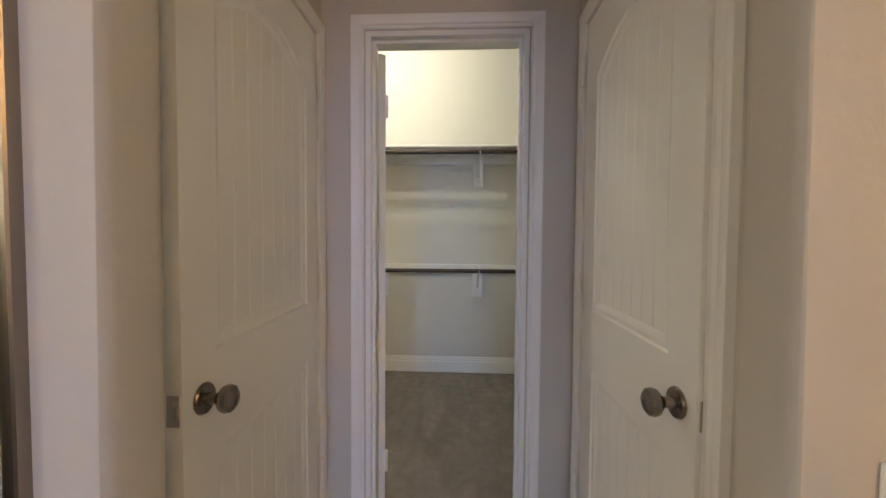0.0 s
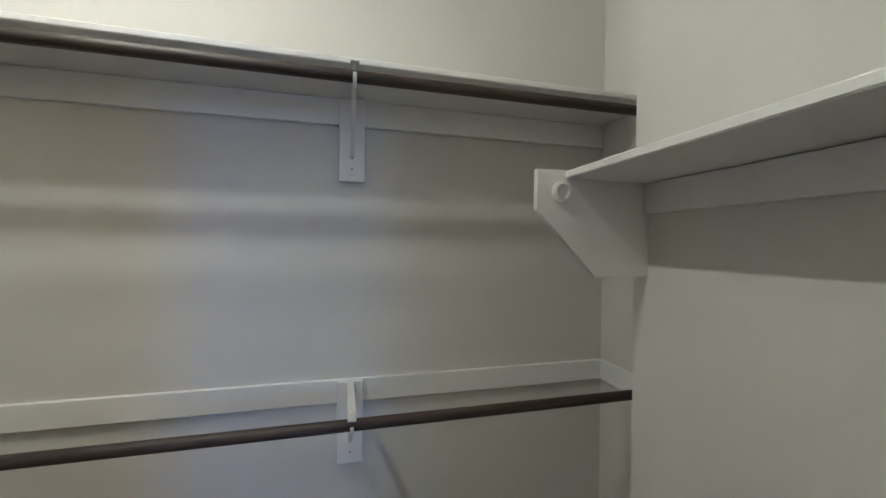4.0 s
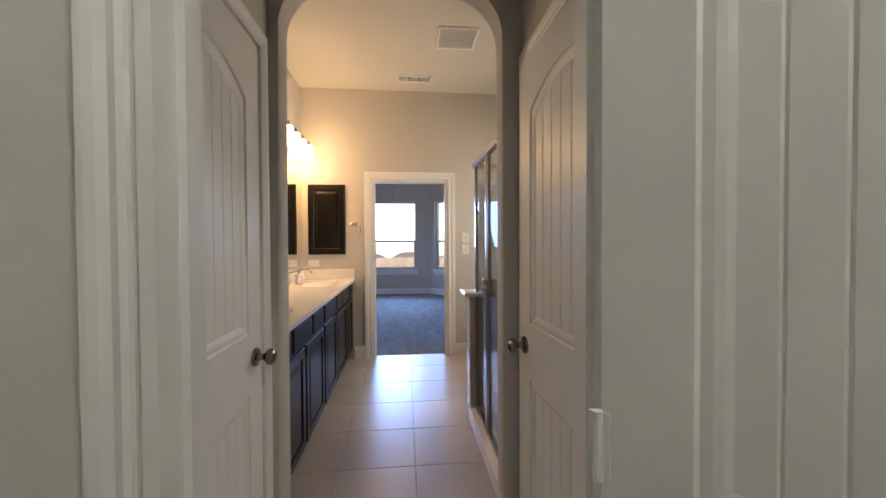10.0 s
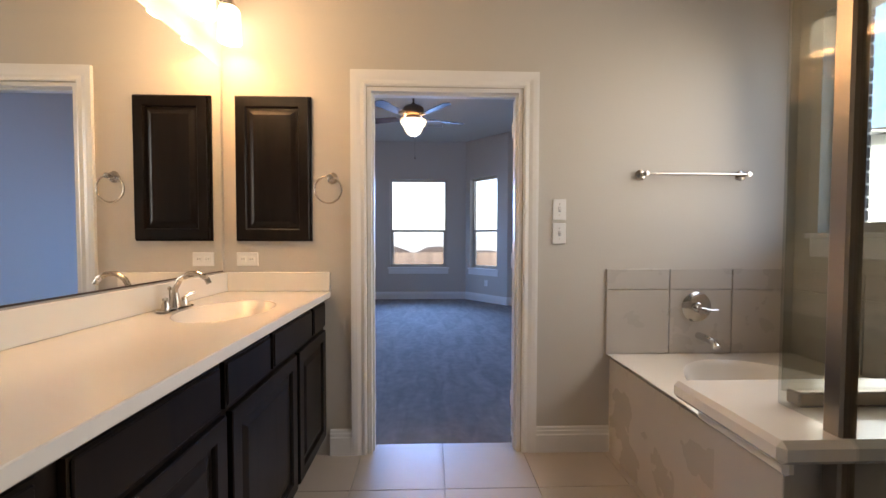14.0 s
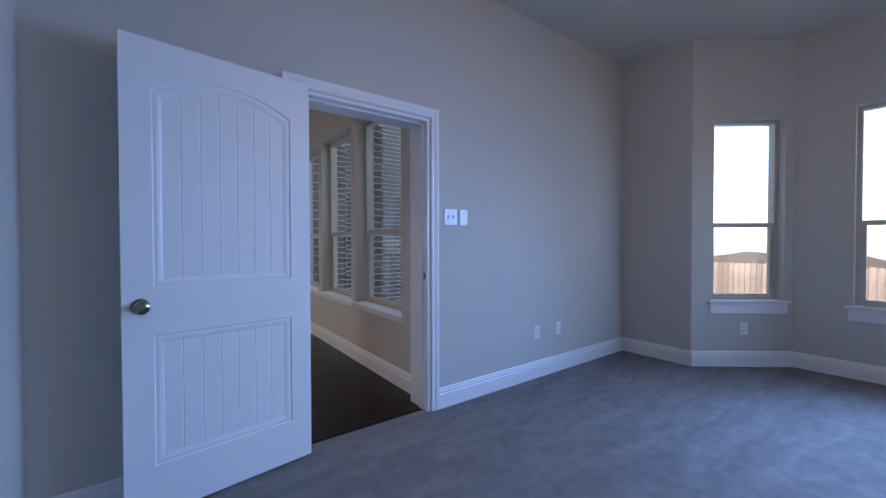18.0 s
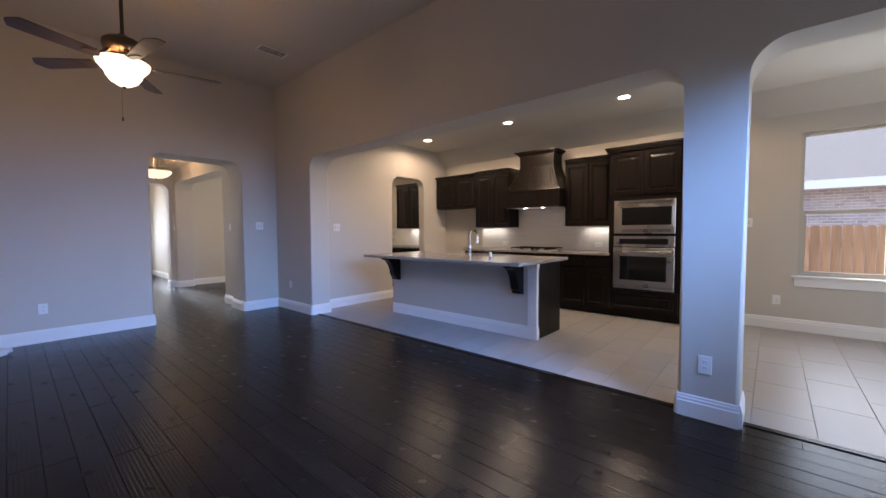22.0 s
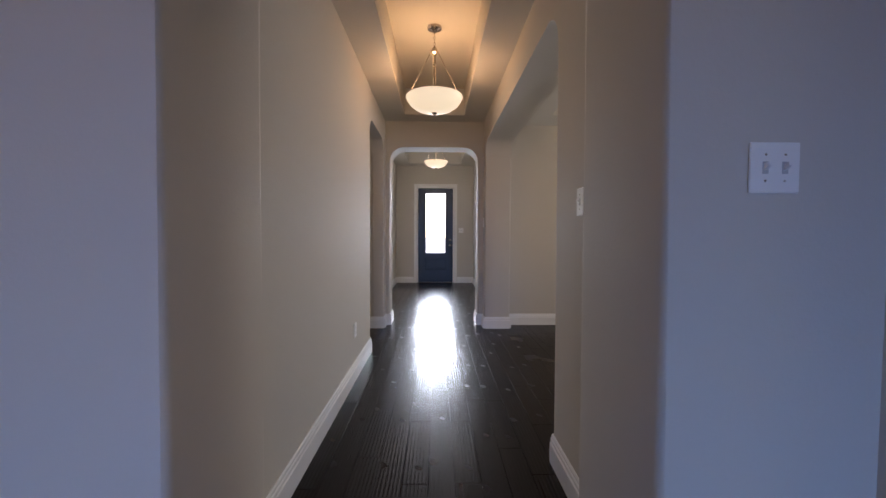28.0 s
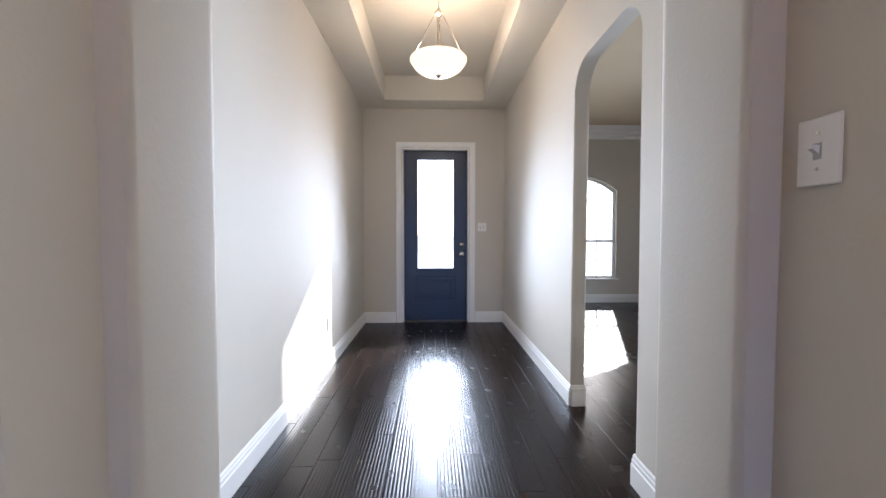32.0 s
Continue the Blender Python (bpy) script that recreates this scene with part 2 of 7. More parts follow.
def scraped(m):
    """Shallow ridges along the planks, deeper in patches, as a hand scraper leaves them."""
    t = m.node_tree
    b = t.nodes["Principled BSDF"]
    co = t.nodes.new("ShaderNodeTexCoord")
    mp = t.nodes.new("ShaderNodeMapping")
    oi = t.nodes.new("ShaderNodeObjectInfo")
    sc = t.nodes.new("ShaderNodeMath")
    sc.operation = 'MULTIPLY'
    sc.inputs[1].default_value = 7.0
    t.links.new(oi.outputs["Random"], sc.inputs[0])
    t.links.new(co.outputs["Object"], mp.inputs[0])
    t.links.new(sc.outputs[0], mp.inputs["Location"])
    wv = t.nodes.new("ShaderNodeTexWave")
    wv.bands_direction = 'X'
    wv.inputs["Scale"].default_value, wv.inputs["Distortion"].default_value, wv.inputs["Detail"].default_value = 17.0, 1.6, 1.0
    mp.inputs["Scale"].default_value = (1, 0.12, 1)
    t.links.new(mp.outputs[0], wv.inputs["Vector"])
    n = t.nodes.new("ShaderNodeTexNoise")
    n.inputs["Scale"].default_value = 2.2
    t.links.new(mp.outputs[0], n.inputs["Vector"])
    mr = t.nodes.new("ShaderNodeMapRange")
    mr.inputs[1].default_value, mr.inputs[2].default_value, mr.inputs[3].default_value = 0.35, 0.7, 0.25
    t.links.new(n.outputs[0], mr.inputs[0])
    mu = t.nodes.new("ShaderNodeMath")
    mu.operation = 'MULTIPLY'
    t.links.new(wv.outputs["Fac"], mu.inputs[0])
    t.links.new(mr.outputs[0], mu.inputs[1])
    bp = t.nodes.new("ShaderNodeBump")
    bp.inputs["Strength"].default_value, bp.inputs["Distance"].default_value = 0.75, 0.001
    old = b.inputs["Normal"].links[0].from_socket
    t.links.new(old, bp.inputs["Normal"])
    t.links.new(mu.outputs[0], bp.inputs["Height"])
    t.links.new(bp.outputs[0], b.inputs["Normal"])


scraped(PLANK)
PLANK.node_tree.nodes["Principled BSDF"].inputs["Specular IOR Level"].default_value = 0.15
ESPRESSO = wood("espresso cabinet wood", (0.0045, 0.003, 0.0025), (0.012, 0.008, 0.006), 0.33, (1, 1, 0.12), 18, 0.1, 0.08)
ESPRESSO.node_tree.nodes["Principled BSDF"].inputs["Specular IOR Level"].default_value = 0.22
RODWOOD = wood("dark stained rod wood", (0.016, 0.010, 0.008), (0.07, 0.045, 0.035), 0.5, (0.06, 1, 1), 40, 0.1, 0.3)
BLADE = wood("dark fan blade wood", (0.02, 0.013, 0.01), (0.06, 0.04, 0.03), 0.4, (0.15, 1, 1), 14)
MARBLE = material("white cultured marble", (0.83, 0.78, 0.70), 0.16, vary=0.03, scale=2.5, coat=0.2)
NICKEL = material("brushed nickel", (0.58, 0.53, 0.47), 0.26, 1.0, vary=0.04, scale=20)
KNOB = material("dark aged nickel", (0.26, 0.225, 0.19), 0.24, 1.0, vary=0.08, scale=20)
CHROME = material("polished chrome", (0.68, 0.68, 0.69), 0.10, 1.0, vary=0.02)
STEEL = material("stainless steel", (0.52, 0.51, 0.50), 0.28, 1.0, vary=0.04, scale=3)
BRONZE = material("aged bronze", (0.12, 0.09, 0.07), 0.35, 0.9, vary=0.1, scale=12)
BLACK = material("black metal", (0.010, 0.010, 0.011), 0.45, 0.0, vary=0.1, scale=20, spec=0.25)
BGLASS = material("black oven glass", (0.008, 0.008, 0.009), 0.06, 0.0, vary=0.0)
PLASTIC = material("white plastic plate", (0.80, 0.79, 0.77), 0.3, vary=0.01)
# grey puts the shade around a toggle into the slot's colour
SLOTSHADE = material("switch slot with painted shade", (0.42, 0.42, 0.43), 0.5, vary=0.05)
DARKSLOT = material("dark slot", (0.03, 0.03, 0.03), 0.6, vary=0.05)
CASTSTONE = material("pale cast stone", (0.72, 0.71, 0.70), 0.7, vary=0.05, scale=9, bump=0.2, bump_scale=60)
FIREBRICK = material("firebox panel", (0.055, 0.048, 0.042), 0.9, vary=0.25, scale=7, bump=0.4, bump_scale=30)
NAVY = material("dark blue door paint", (0.010, 0.018, 0.040), 0.35, vary=0.08, scale=5)
BRICK = material("grey brown brick", (0.13, 0.112, 0.112), 0.9, vary=0.3, scale=9, bump=0.6, bump_scale=50, random_tint=0.4)
# sun glare is put into the colour, as this wall gets none
PALEBRICK = material("pale brick with sunlight in its colour", (0.78, 0.76, 0.72), 0.9, vary=0.15, scale=6, bump=0.4, bump_scale=30)
MORTAR = material("pale mortar", (0.70, 0.68, 0.65), 0.95, vary=0.1, scale=30)
FENCE = wood("cedar fence wood", (0.22, 0.11, 0.05), (0.42, 0.23, 0.12), 0.8, (1, 1, 0.15), 10, 0.2)
OLDFENCE = wood("weathered fence wood", (0.075, 0.052, 0.042), (0.17, 0.125, 0.10), 0.85, (1, 1, 0.15), 10, 0.25)
EARTH = material("bare brown earth", (0.06, 0.038, 0.026), 0.95, vary=0.3, scale=0.6, bump=1.0, bump_scale=3)
GROUND = material("dry pale soil ground", (0.36, 0.33, 0.29), 0.95, vary=0.35, scale=2.0, bump=1.0, bump_scale=30)
CONCRETE = material("patio concrete", (0.55, 0.54, 0.52), 0.85, vary=0.1, scale=4, bump=0.3, bump_scale=60)
ROOFING = material("roof shingle", (0.16, 0.14, 0.13), 0.9, vary=0.25, scale=12, bump=0.5, bump_scale=20, random_tint=0.2)
VINYL = material("tan window frame", (0.50, 0.46, 0.40), 0.4, vary=0.03)
GLASS = clear("window glass", (0.97, 0.98, 0.98))
SHOWERGLASS = clear("shower glass", (0.86, 0.88, 0.87))
MIRROR = material("mirror", (0.92, 0.93, 0.93), 0.0, 1.0, vary=0.0)
MIRROR.node_tree.nodes["Map Range"].inputs[4].default_value = 0.004
SHADE = glow("lit frosted glass shade", (1.0, 0.84, 0.60), 1.6)
BOWL = glow("lit alabaster bowl", (1.0, 0.82, 0.56), 0.36)
FANBOWL = glow("lit frosted fan bowl", (1.0, 0.84, 0.60), 0.8)
CANLENS = glow("lit can lens", (1.0, 0.90, 0.74), 5.0)


def far_brickwork(name, brick, dark, mortar):
    """Brickwork of a house too far off to tell its bricks apart singly."""
    m = material(name, brick, 0.9, vary=0.1, scale=6, bump=0.3, bump_scale=30)
    t = m.node_tree
    co = t.nodes.new("ShaderNodeTexCoord")
    mp = t.nodes.new("ShaderNodeMapping")
    mp.inputs["Rotation"].default_value = (radians(90), 0, 0)
    br = t.nodes.new("ShaderNodeTexBrick")
    br.inputs["Color1"].default_value, br.inputs["Color2"].default_value, br.inputs["Mortar"].default_value = (*brick, 1), (*dark, 1), (*mortar, 1)
    br.inputs["Scale"].default_value, br.inputs["Mortar Size"].default_value = 1.0, 0.006
    br.inputs["Brick Width"].default_value, br.inputs["Row Height"].default_value = 0.213, 0.076
    t.links.new(co.outputs["Object"], mp.inputs[0])
    t.links.new(mp.outputs[0], br.inputs["Vector"])
    t.links.new(br.outputs["Color"], t.nodes["Principled BSDF"].inputs["Base Color"])
    return m


HOUSEBRICK = far_brickwork("rosy house brick", (0.46, 0.36, 0.34), (0.30, 0.24, 0.24), (0.60, 0.57, 0.54))


def brushed_pile(m):
    """Long soft lanes left by a vacuum cleaner in the carpet pile."""
    t = m.node_tree
    b = t.nodes["Principled BSDF"]
    old = b.inputs["Base Color"].links[0].from_socket
    co = t.nodes.new("ShaderNodeTexCoord")
    mp = t.nodes.new("ShaderNodeMapping")
    mp.inputs["Scale"].default_value = (1.0, 0.3, 1.0)
    mp.inputs["Rotation"].default_value = (0, 0, 0.35)
    n = t.nodes.new("ShaderNodeTexNoise")
    n.inputs["Scale"].default_value, n.inputs["Detail"].default_value, n.inputs["Distortion"].default_value = 7.5, 5.0, 1.0
    mr = t.nodes.new("ShaderNodeMapRange")
    mr.inputs[1].default_value, mr.inputs[2].default_value = 0.35, 0.65
    mr.inputs[3].default_value, mr.inputs[4].default_value = 0.88, 1.13
    hsv = t.nodes.new("ShaderNodeHueSaturation")
    t.links.new(co.outputs["Object"], mp.inputs[0])
    t.links.new(mp.outputs[0], n.inputs["Vector"])
    t.links.new(n.outputs[0], mr.inputs[0])
    t.links.new(mr.outputs[0], hsv.inputs["Value"])
    t.links.new(old, hsv.inputs["Color"])
    t.links.new(hsv.outputs[0], b.inputs["Base Color"])


brushed_pile(CARPET)


def granite():
    m = material("speckled granite", (0.4, 0.38, 0.36), 0.14, coat=0.2)
    t = m.node_tree
    co = t.nodes.new("ShaderNodeTexCoord")
    v = t.nodes.new("ShaderNodeTexNoise")
    v.inputs["Scale"].default_value, v.inputs["Detail"].default_value, v.inputs["Roughness"].default_value = 95, 6, 0.7
    t.links.new(co.outputs["Object"], v.inputs["Vector"])
    cr = t.nodes.new("ShaderNodeValToRGB")
    e = cr.color_ramp.elements
    e[0].position, e[0].color = 0.38, (0.07, 0.065, 0.065, 1)
    e[1].position, e[1].color = 0.62, (0.66, 0.62, 0.57, 1)
    e.new(0.50).color = (0.30, 0.27, 0.25, 1)
    t.links.new(v.outputs[0], cr.inputs[0])
    t.links.new(cr.outputs[0], t.nodes["Principled BSDF"].inputs["Base Color"])
    return m


GRANITE = granite()


# ---------------------------------------------------------------- mesh helpers
def part(name, bm, mat, parent=None, label="", smooth=False):
    """Links a bmesh as one mesh object, under a thing or a part."""
    me = bpy.data.meshes.new(name)
    bmesh.ops.recalc_face_normals(bm, faces=bm.faces)
    bm.to_mesh(me)
    bm.free()
    me.materials.append(mat)
    if smooth:
        for p in me.polygons:
            p.use_smooth = True
        me.set_sharp_from_angle(angle=radians(40))
    ob = new(name, me)
    if parent is not None:
        ob.parent = parent
    if label:
        ob["label"] = label
    return ob


def thing(name, at, label, category, group="", turn=0.0, kind=""):
    """An Empty at a thing's base; its parts are made in its own axes."""
    ob = new(name)
    ob.empty_display_size = 0.1
    ob.matrix_basis = pose(*at, 0, 0, turn)
    return tagged(ob, label, category, group, kind)


def setting(name, bm, mat, label, category, smooth=False):
    return tagged(part(name, bm, mat, None, "", smooth), label, category, "", "structure")


def box(bm, x0, y0, z0, x1, y1, z1, r=0.0):
    """A block, with its edges chamfered by r."""
    x0, x1 = sorted((x0, x1))
    y0, y1 = sorted((y0, y1))
    z0, z1 = sorted((z0, z1))
    lo, hi = (x0, y0, z0), (x1, y1, z1)
    r = min(r, (x1 - x0) * 0.45, (y1 - y0) * 0.45, (z1 - z0) * 0.45)
    if r <= 0:
        v = [bm.verts.new([(hi if c >> k & 1 else lo)[k] for k in range(3)]) for c in range(8)]
        for q in ((0, 2, 3, 1), (4, 5, 7, 6), (0, 1, 5, 4), (2, 6, 7, 3), (0, 4, 6, 2), (1, 3, 7, 5)):
            bm.faces.new([v[i] for i in q])
        return
    v = {}
    for c in range(8):
        for k in range(3):
            co = []
            for a in range(3):
                s = c >> a & 1
                e = hi[a] if s else lo[a]
                co.append(e if a == k else e - r if s else e + r)
            v[c, k] = bm.verts.new(co)
    for k in range(3):
        a, b = (k + 1) % 3, (k + 2) % 3
        for s in (0, 1):
            cs = [s << k | i << a | j << b for i, j in ((0, 0), (1, 0), (1, 1), (0, 1))]
            bm.faces.new([v[c, k] for c in cs])
        for i in (0, 1):
            for j in (0, 1):
                c1 = i << a | j << b
                c2 = c1 | 1 << k
                bm.faces.new([v[c1, a], v[c2, a], v[c2, b], v[c1, b]])
    for c in range(8):
        bm.faces.new([v[c, 0], v[c, 1], v[c, 2]])


def prism(bm, pts, d0, d1, axis):
    """A polygon of (u, v) pushed along an axis: x has (y, z), y has (x, z), z has (x, y)."""
    def at(u, w, d):
        return {"x": (d, u, w), "y": (u, d, w), "z": (u, w, d)}[axis]
    a = [bm.verts.new(at(u, w, d0)) for u, w in pts]
    b = [bm.verts.new(at(u, w, d1)) for u, w in pts]
    bm.faces.new(a)
    bm.faces.new(b[::-1])
    n = len(pts)
    for i in range(n):
        bm.faces.new([a[i], a[(i + 1) % n], b[(i + 1) % n], b[i]])


def lathe(bm, prof, at=(0, 0, 0), segs=24, axis="z", caps=True):
    """A profile of (radius, height) turned about an axis."""
    rings = []
    for r, h in prof:
        ring = []
        for i in range(segs):
            c, s = r * math.cos(2 * math.pi * i / segs), r * math.sin(2 * math.pi * i / segs)
            p = {"z": (c, s, h), "x": (h, c, s), "y": (c, h, s)}[axis]
            ring.append(bm.verts.new((p[0] + at[0], p[1] + at[1], p[2] + at[2])))
        rings.append(ring)
    for a, b in zip(rings, rings[1:]):
        for i in range(segs):
            bm.faces.new([a[i], a[(i + 1) % segs], b[(i + 1) % segs], b[i]])
    if caps:
        for ring, (r, _) in ((rings[0], prof[0]), (rings[-1], prof[-1])):
            if r > 1e-4:
                bm.faces.new(ring)


def tube(bm, pts, r, segs=10, closed=False):
    """A round bar along points."""
    pts = [Vector(p) for p in pts]
    n = len(pts)
    rings, up = [], None
    for i, p in enumerate(pts):
        if closed:
            d = (pts[(i + 1) % n] - pts[i - 1]).normalized()
        else:
            d = (pts[min(i + 1, n - 1)] - pts[max(i - 1, 0)]).normalized()
        if up is None:
            up = d.orthogonal().normalized()
        up = (up - d * up.dot(d)).normalized()
        side = d.cross(up)
        rings.append([bm.verts.new(p + r * (math.cos(2 * math.pi * k / segs) * up + math.sin(2 * math.pi * k / segs) * side)) for k in range(segs)])
    for a, b in zip(rings, rings[1:] + ([rings[0]] if closed else [])):
        for k in range(segs):
            bm.faces.new([a[k], a[(k + 1) % segs], b[(k + 1) % segs], b[k]])
    if not closed:
        bm.faces.new(rings[0])
        bm.faces.new(rings[-1][::-1])


def B():
    return bmesh.new()


def one_box(name, lo, hi, mat, parent=None, r=0.0, label=""):
    bm = B()
    box(bm, *lo, *hi, r)
    return part(name, bm, mat, parent, label)


# ---------------------------------------------------------------- setting
def wall(name, axis, d0, d1, u0, u1, z0, z1, mat, openings=(), label="greige painted drywall wall"):
    """A wall across an axis from d0 to d1, along the other from u0 to u1. openings: (u0, u1, sill, head, corner radius)."""
    bm = B()
    if openings and all(o[2] == z0 for o in openings):
        pts, soft = [(u0, z1), (u0, z0)], []
        for a0, a1, zb, zt, r in sorted(openings):
            pts += [(a0, z0)]
            if r:
                soft.append((a0, a1, zt))
                turn = [i * math.pi / 24 for i in range(13)]
                pts += [(a0 + r * (1 - math.cos(q)), zt - r * (1 - math.sin(q))) for q in turn]
                pts += [(a1 - r * (1 - math.cos(q)), zt - r * (1 - math.sin(q))) for q in turn[::-1]]
            else:
                pts += [(a0, zt), (a1, zt)]
            pts += [(a1, z0)]
        prism(bm, pts + [(u1, z0), (u1, z1)], d0, d1, axis)
        k, n_ = (0, 1) if axis == "x" else (1, 0)
        rim = []
        for e in bm.edges:
            va, vb = e.verts[0].co, e.verts[1].co
            if abs(va[k] - vb[k]) < 1e-5 and any(a0 - 1e-4 <= min(va[n_], vb[n_]) and max(va[n_], vb[n_]) <= a1 + 1e-4 and min(va.z, vb.z) < zt + 1e-4 and max(va.z, vb.z) > z0 + 1e-4 and max(va.z, vb.z) <= zt + 1e-4 for a0, a1, zt in soft):
                rim.append(e)
        if rim:
            bmesh.ops.bevel(bm, geom=rim, offset=0.022, segments=4, profile=0.5, affect='EDGES', clamp_overlap=True)
        return setting(name, bm, mat, label, "wall", bool(rim))

    def blk(a0, a1, b0, b1):
        if a1 - a0 < 1e-4 or b1 - b0 < 1e-4:
            return
        if axis == "x":
            box(bm, d0, a0, b0, d1, a1, b1)
        else:
            box(bm, a0, d0, b0, a1, d1, b1)
    u = u0
    for a0, a1, zb, zt, r in sorted(openings):
        blk(u, a0, z0, z1)
        blk(a0, a1, z0, zb)
        blk(a0, a1, zt, z1)
        if r:
            for corner, s in ((a0, 1), (a1, -1)):
                pts = [(corner, zt)] + [(corner + s * r * (1 - math.cos(q)), zt - r * (1 - math.sin(q))) for q in [i * math.pi / 24 for i in range(13)]]
                prism(bm, pts, d0, d1, axis)
        u = a1
    blk(u, u1, z0, z1)
    return setting(name, bm, mat, label, "wall")


BASE_PROFILE = ((0, 0), (0.017, 0), (0.017, 0.100), (0.0125, 0.106), (0.0125, 0.122), (0.008, 0.128), (0.008, 0.138), (0.003, 0.146), (0, 0.146))


def baseboard(runs, name="baseboard"):
    """White baseboards along runs of (x0, y0, x1, y1), with the room on the left of each run."""
    k = len(BASE_PROFILE)
    for x0, y0, x1, y1 in runs:
        bm = B()
        d = Vector((x1 - x0, y1 - y0))
        n = Vector((-d.y, d.x)).normalized()
        rows = []
        for px, py in ((x0, y0), (x1, y1)):
            rows.append([bm.verts.new((px + n.x * o, py + n.y * o, h)) for o, h in BASE_PROFILE])
        for i in range(k - 1):
            bm.faces.new([rows[0][i], rows[0][i + 1], rows[1][i + 1], rows[1][i]])
        bm.faces.new(rows[0])
        bm.faces.new(rows[1])
        setting(name, bm, TRIM, "white moulded wooden baseboard along the wall", "baseboard")


def casing(name, axis, face, out, u0, u1, top, w=0.083, floor=0.0, depth=0.018):
    """Moulded door casing on a wall face; out is +1 or -1, the way it stands proud."""
    prof = [(o * w, d) for o, d in ((0, 0), (0, 0.010), (0.14, 0.014), (0.36, 0.011), (0.60, 0.016), (0.84, depth), (1, depth), (1, 0))]
    bm = B()

    def P(u, z, d):
        d = face + out * d
        return (d, u, z) if axis == "x" else (u, d, z)
    g = 0.006
    corners = ((u0 - g, floor), (u0 - g, top + g), (u1 + g, top + g), (u1 + g, floor))
    dirs = ((-1, 0), (-1, 1), (1, 1), (1, 0))
    rows = [[bm.verts.new(P(c[0] + q[0] * o, c[1] + q[1] * o, d)) for o, d in prof] for c, q in zip(corners, dirs)]
    k = len(prof)
    for a, b in zip(rows, rows[1:]):
        for i in range(k):
            bm.faces.new([a[i], a[(i + 1) % k], b[(i + 1) % k], b[i]])
    bm.faces.new(rows[0])
    bm.faces.new(rows[-1])
    return setting(name, bm, TRIM, "white moulded door casing", "door casing")


def jamb(axis, d0, d1, u0, u1, top, th=0.02, stop=0.0):
    """The lining of a door opening."""
    bm = B()
    for a0, a1, z0, z1 in ((u0 - 0.001, u0 + th, 0, top), (u1 - th, u1 + 0.001, 0, top), (u0 + th, u1 - th, top - th, top + 0.001)):
        if axis == "x":
            box(bm, d0, a0, z0, d1, a1, z1)
        else:
            box(bm, a0, d0, z0, a1, d1, z1)
    if stop:
        for a0, a1, z0, z1 in ((u0 + th, u0 + th + 0.012, 0, top - th), (u1 - th - 0.012, u1 - th, 0, top - th), (u0 + th + 0.012, u1 - th - 0.012, top - th - 0.012, top - th)):
            if axis == "x":
                box(bm, stop - 0.018, a0, z0, stop + 0.018, a1, z1)
            else:
                box(bm, a0, stop - 0.018, z0, a1, stop + 0.018, z1)
    return setting("door_jamb", bm, TRIM, "white painted door lining", "door frame")


def slab(name, x0, y0, x1, y1, z0, z1, mat, label, category):
    bm = B()
    box(bm, x0, y0, z0, x1, y1, z1)
    return setting(name, bm, mat, label, category)


# floors
slab("floor_closet", -1.45, -5.85, 2.18, -3.81, -0.12, 0.0, CARPET, "grey beige carpet floor of the walk-in closet", "floor")
slab("floor_bath", -1.30, -3.81, 2.10, 0.10, -0.12, -0.008, GROUT, "grout bed under beige bathroom floor tiles", "floor")
slab("floor_bedroom", -2.60, 0.10, 2.05, 5.60, -0.12, 0.0, CARPET, "grey carpet floor of the bedroom", "floor")
slab("floor_living", -6.14, -5.20, -2.62, 2.25, -0.12, -0.006, BLACK, "dark underlay of the hardwood floor", "floor")
slab("floor_living_east", -2.62, -5.20, -1.36, 0.02, -0.12, -0.006, BLACK, "dark underlay of the hardwood floor", "floor")
slab("floor_study", -9.8, -15.0, -6.0, -13.5, -0.12, -0.006, BLACK, "dark underlay of the study hardwood floor", "floor")
slab("floor_hall", -9.8, -13.5, -2.9, -5.20, -0.12, -0.006, BLACK, "dark underlay of the hall hardwood floor", "floor")
slab("floor_kitchen", -9.6, -5.195, -6.14, 5.1, -0.12, -0.006, KGROUT, "grout bed under pale kitchen floor tiles", "floor")

# closet, passage, bathroom
wall("wall_closet_south", "y", -5.87, -5.75, -1.49, 2.215, 0, 3.0, CLOSET, label="pale painted closet wall")
wall("wall_closet_east", "x", 2.095, 2.215, -5.75, -3.87, 0, 3.0, CLOSET, label="pale painted closet wall")
wall("wall_closet_west", "x", -1.49, -1.37, -5.75, -5.25, 0, 3.0, CLOSET, label="pale painted closet wall")
wall("wall_closet_west_front", "x", -1.49, -1.095, -5.25, -3.87, 0, 3.0, CLOSET, label="pale painted closet wall stepping into the room")
wall("wall_closet_north_inner", "y", -3.87, -3.82, -1.49, 2.215, 0, 3.0, CLOSET, ((-0.405, 0.24, 0, 2.085, 0),), label="pale painted closet wall")
wall("wall_closet_north_outer", "y", -3.82, -3.75, -1.49, 2.215, 0, 3.0, PAINT, ((-0.405, 0.24, 0, 2.085, 0),))
wall("wall_passage_east", "x", 0.42, 0.54, -3.75, -2.83, 0, 3.0, PAINT, ((-3.69, -2.895, 0, 2.045, 0),))
wall("wall_passage_west", "x", -0.72, -0.60, -3.75, -2.83, 0, 3.0, PAINT, ((-3.658, -2.937, 0, 2.045, 0),))
wall("wall_bath_south", "y", -2.83, -2.72, -1.34, 2.12, 0, 3.06, PAINT, ((-0.56, 0.335, 0, 2.40, 0.22),))
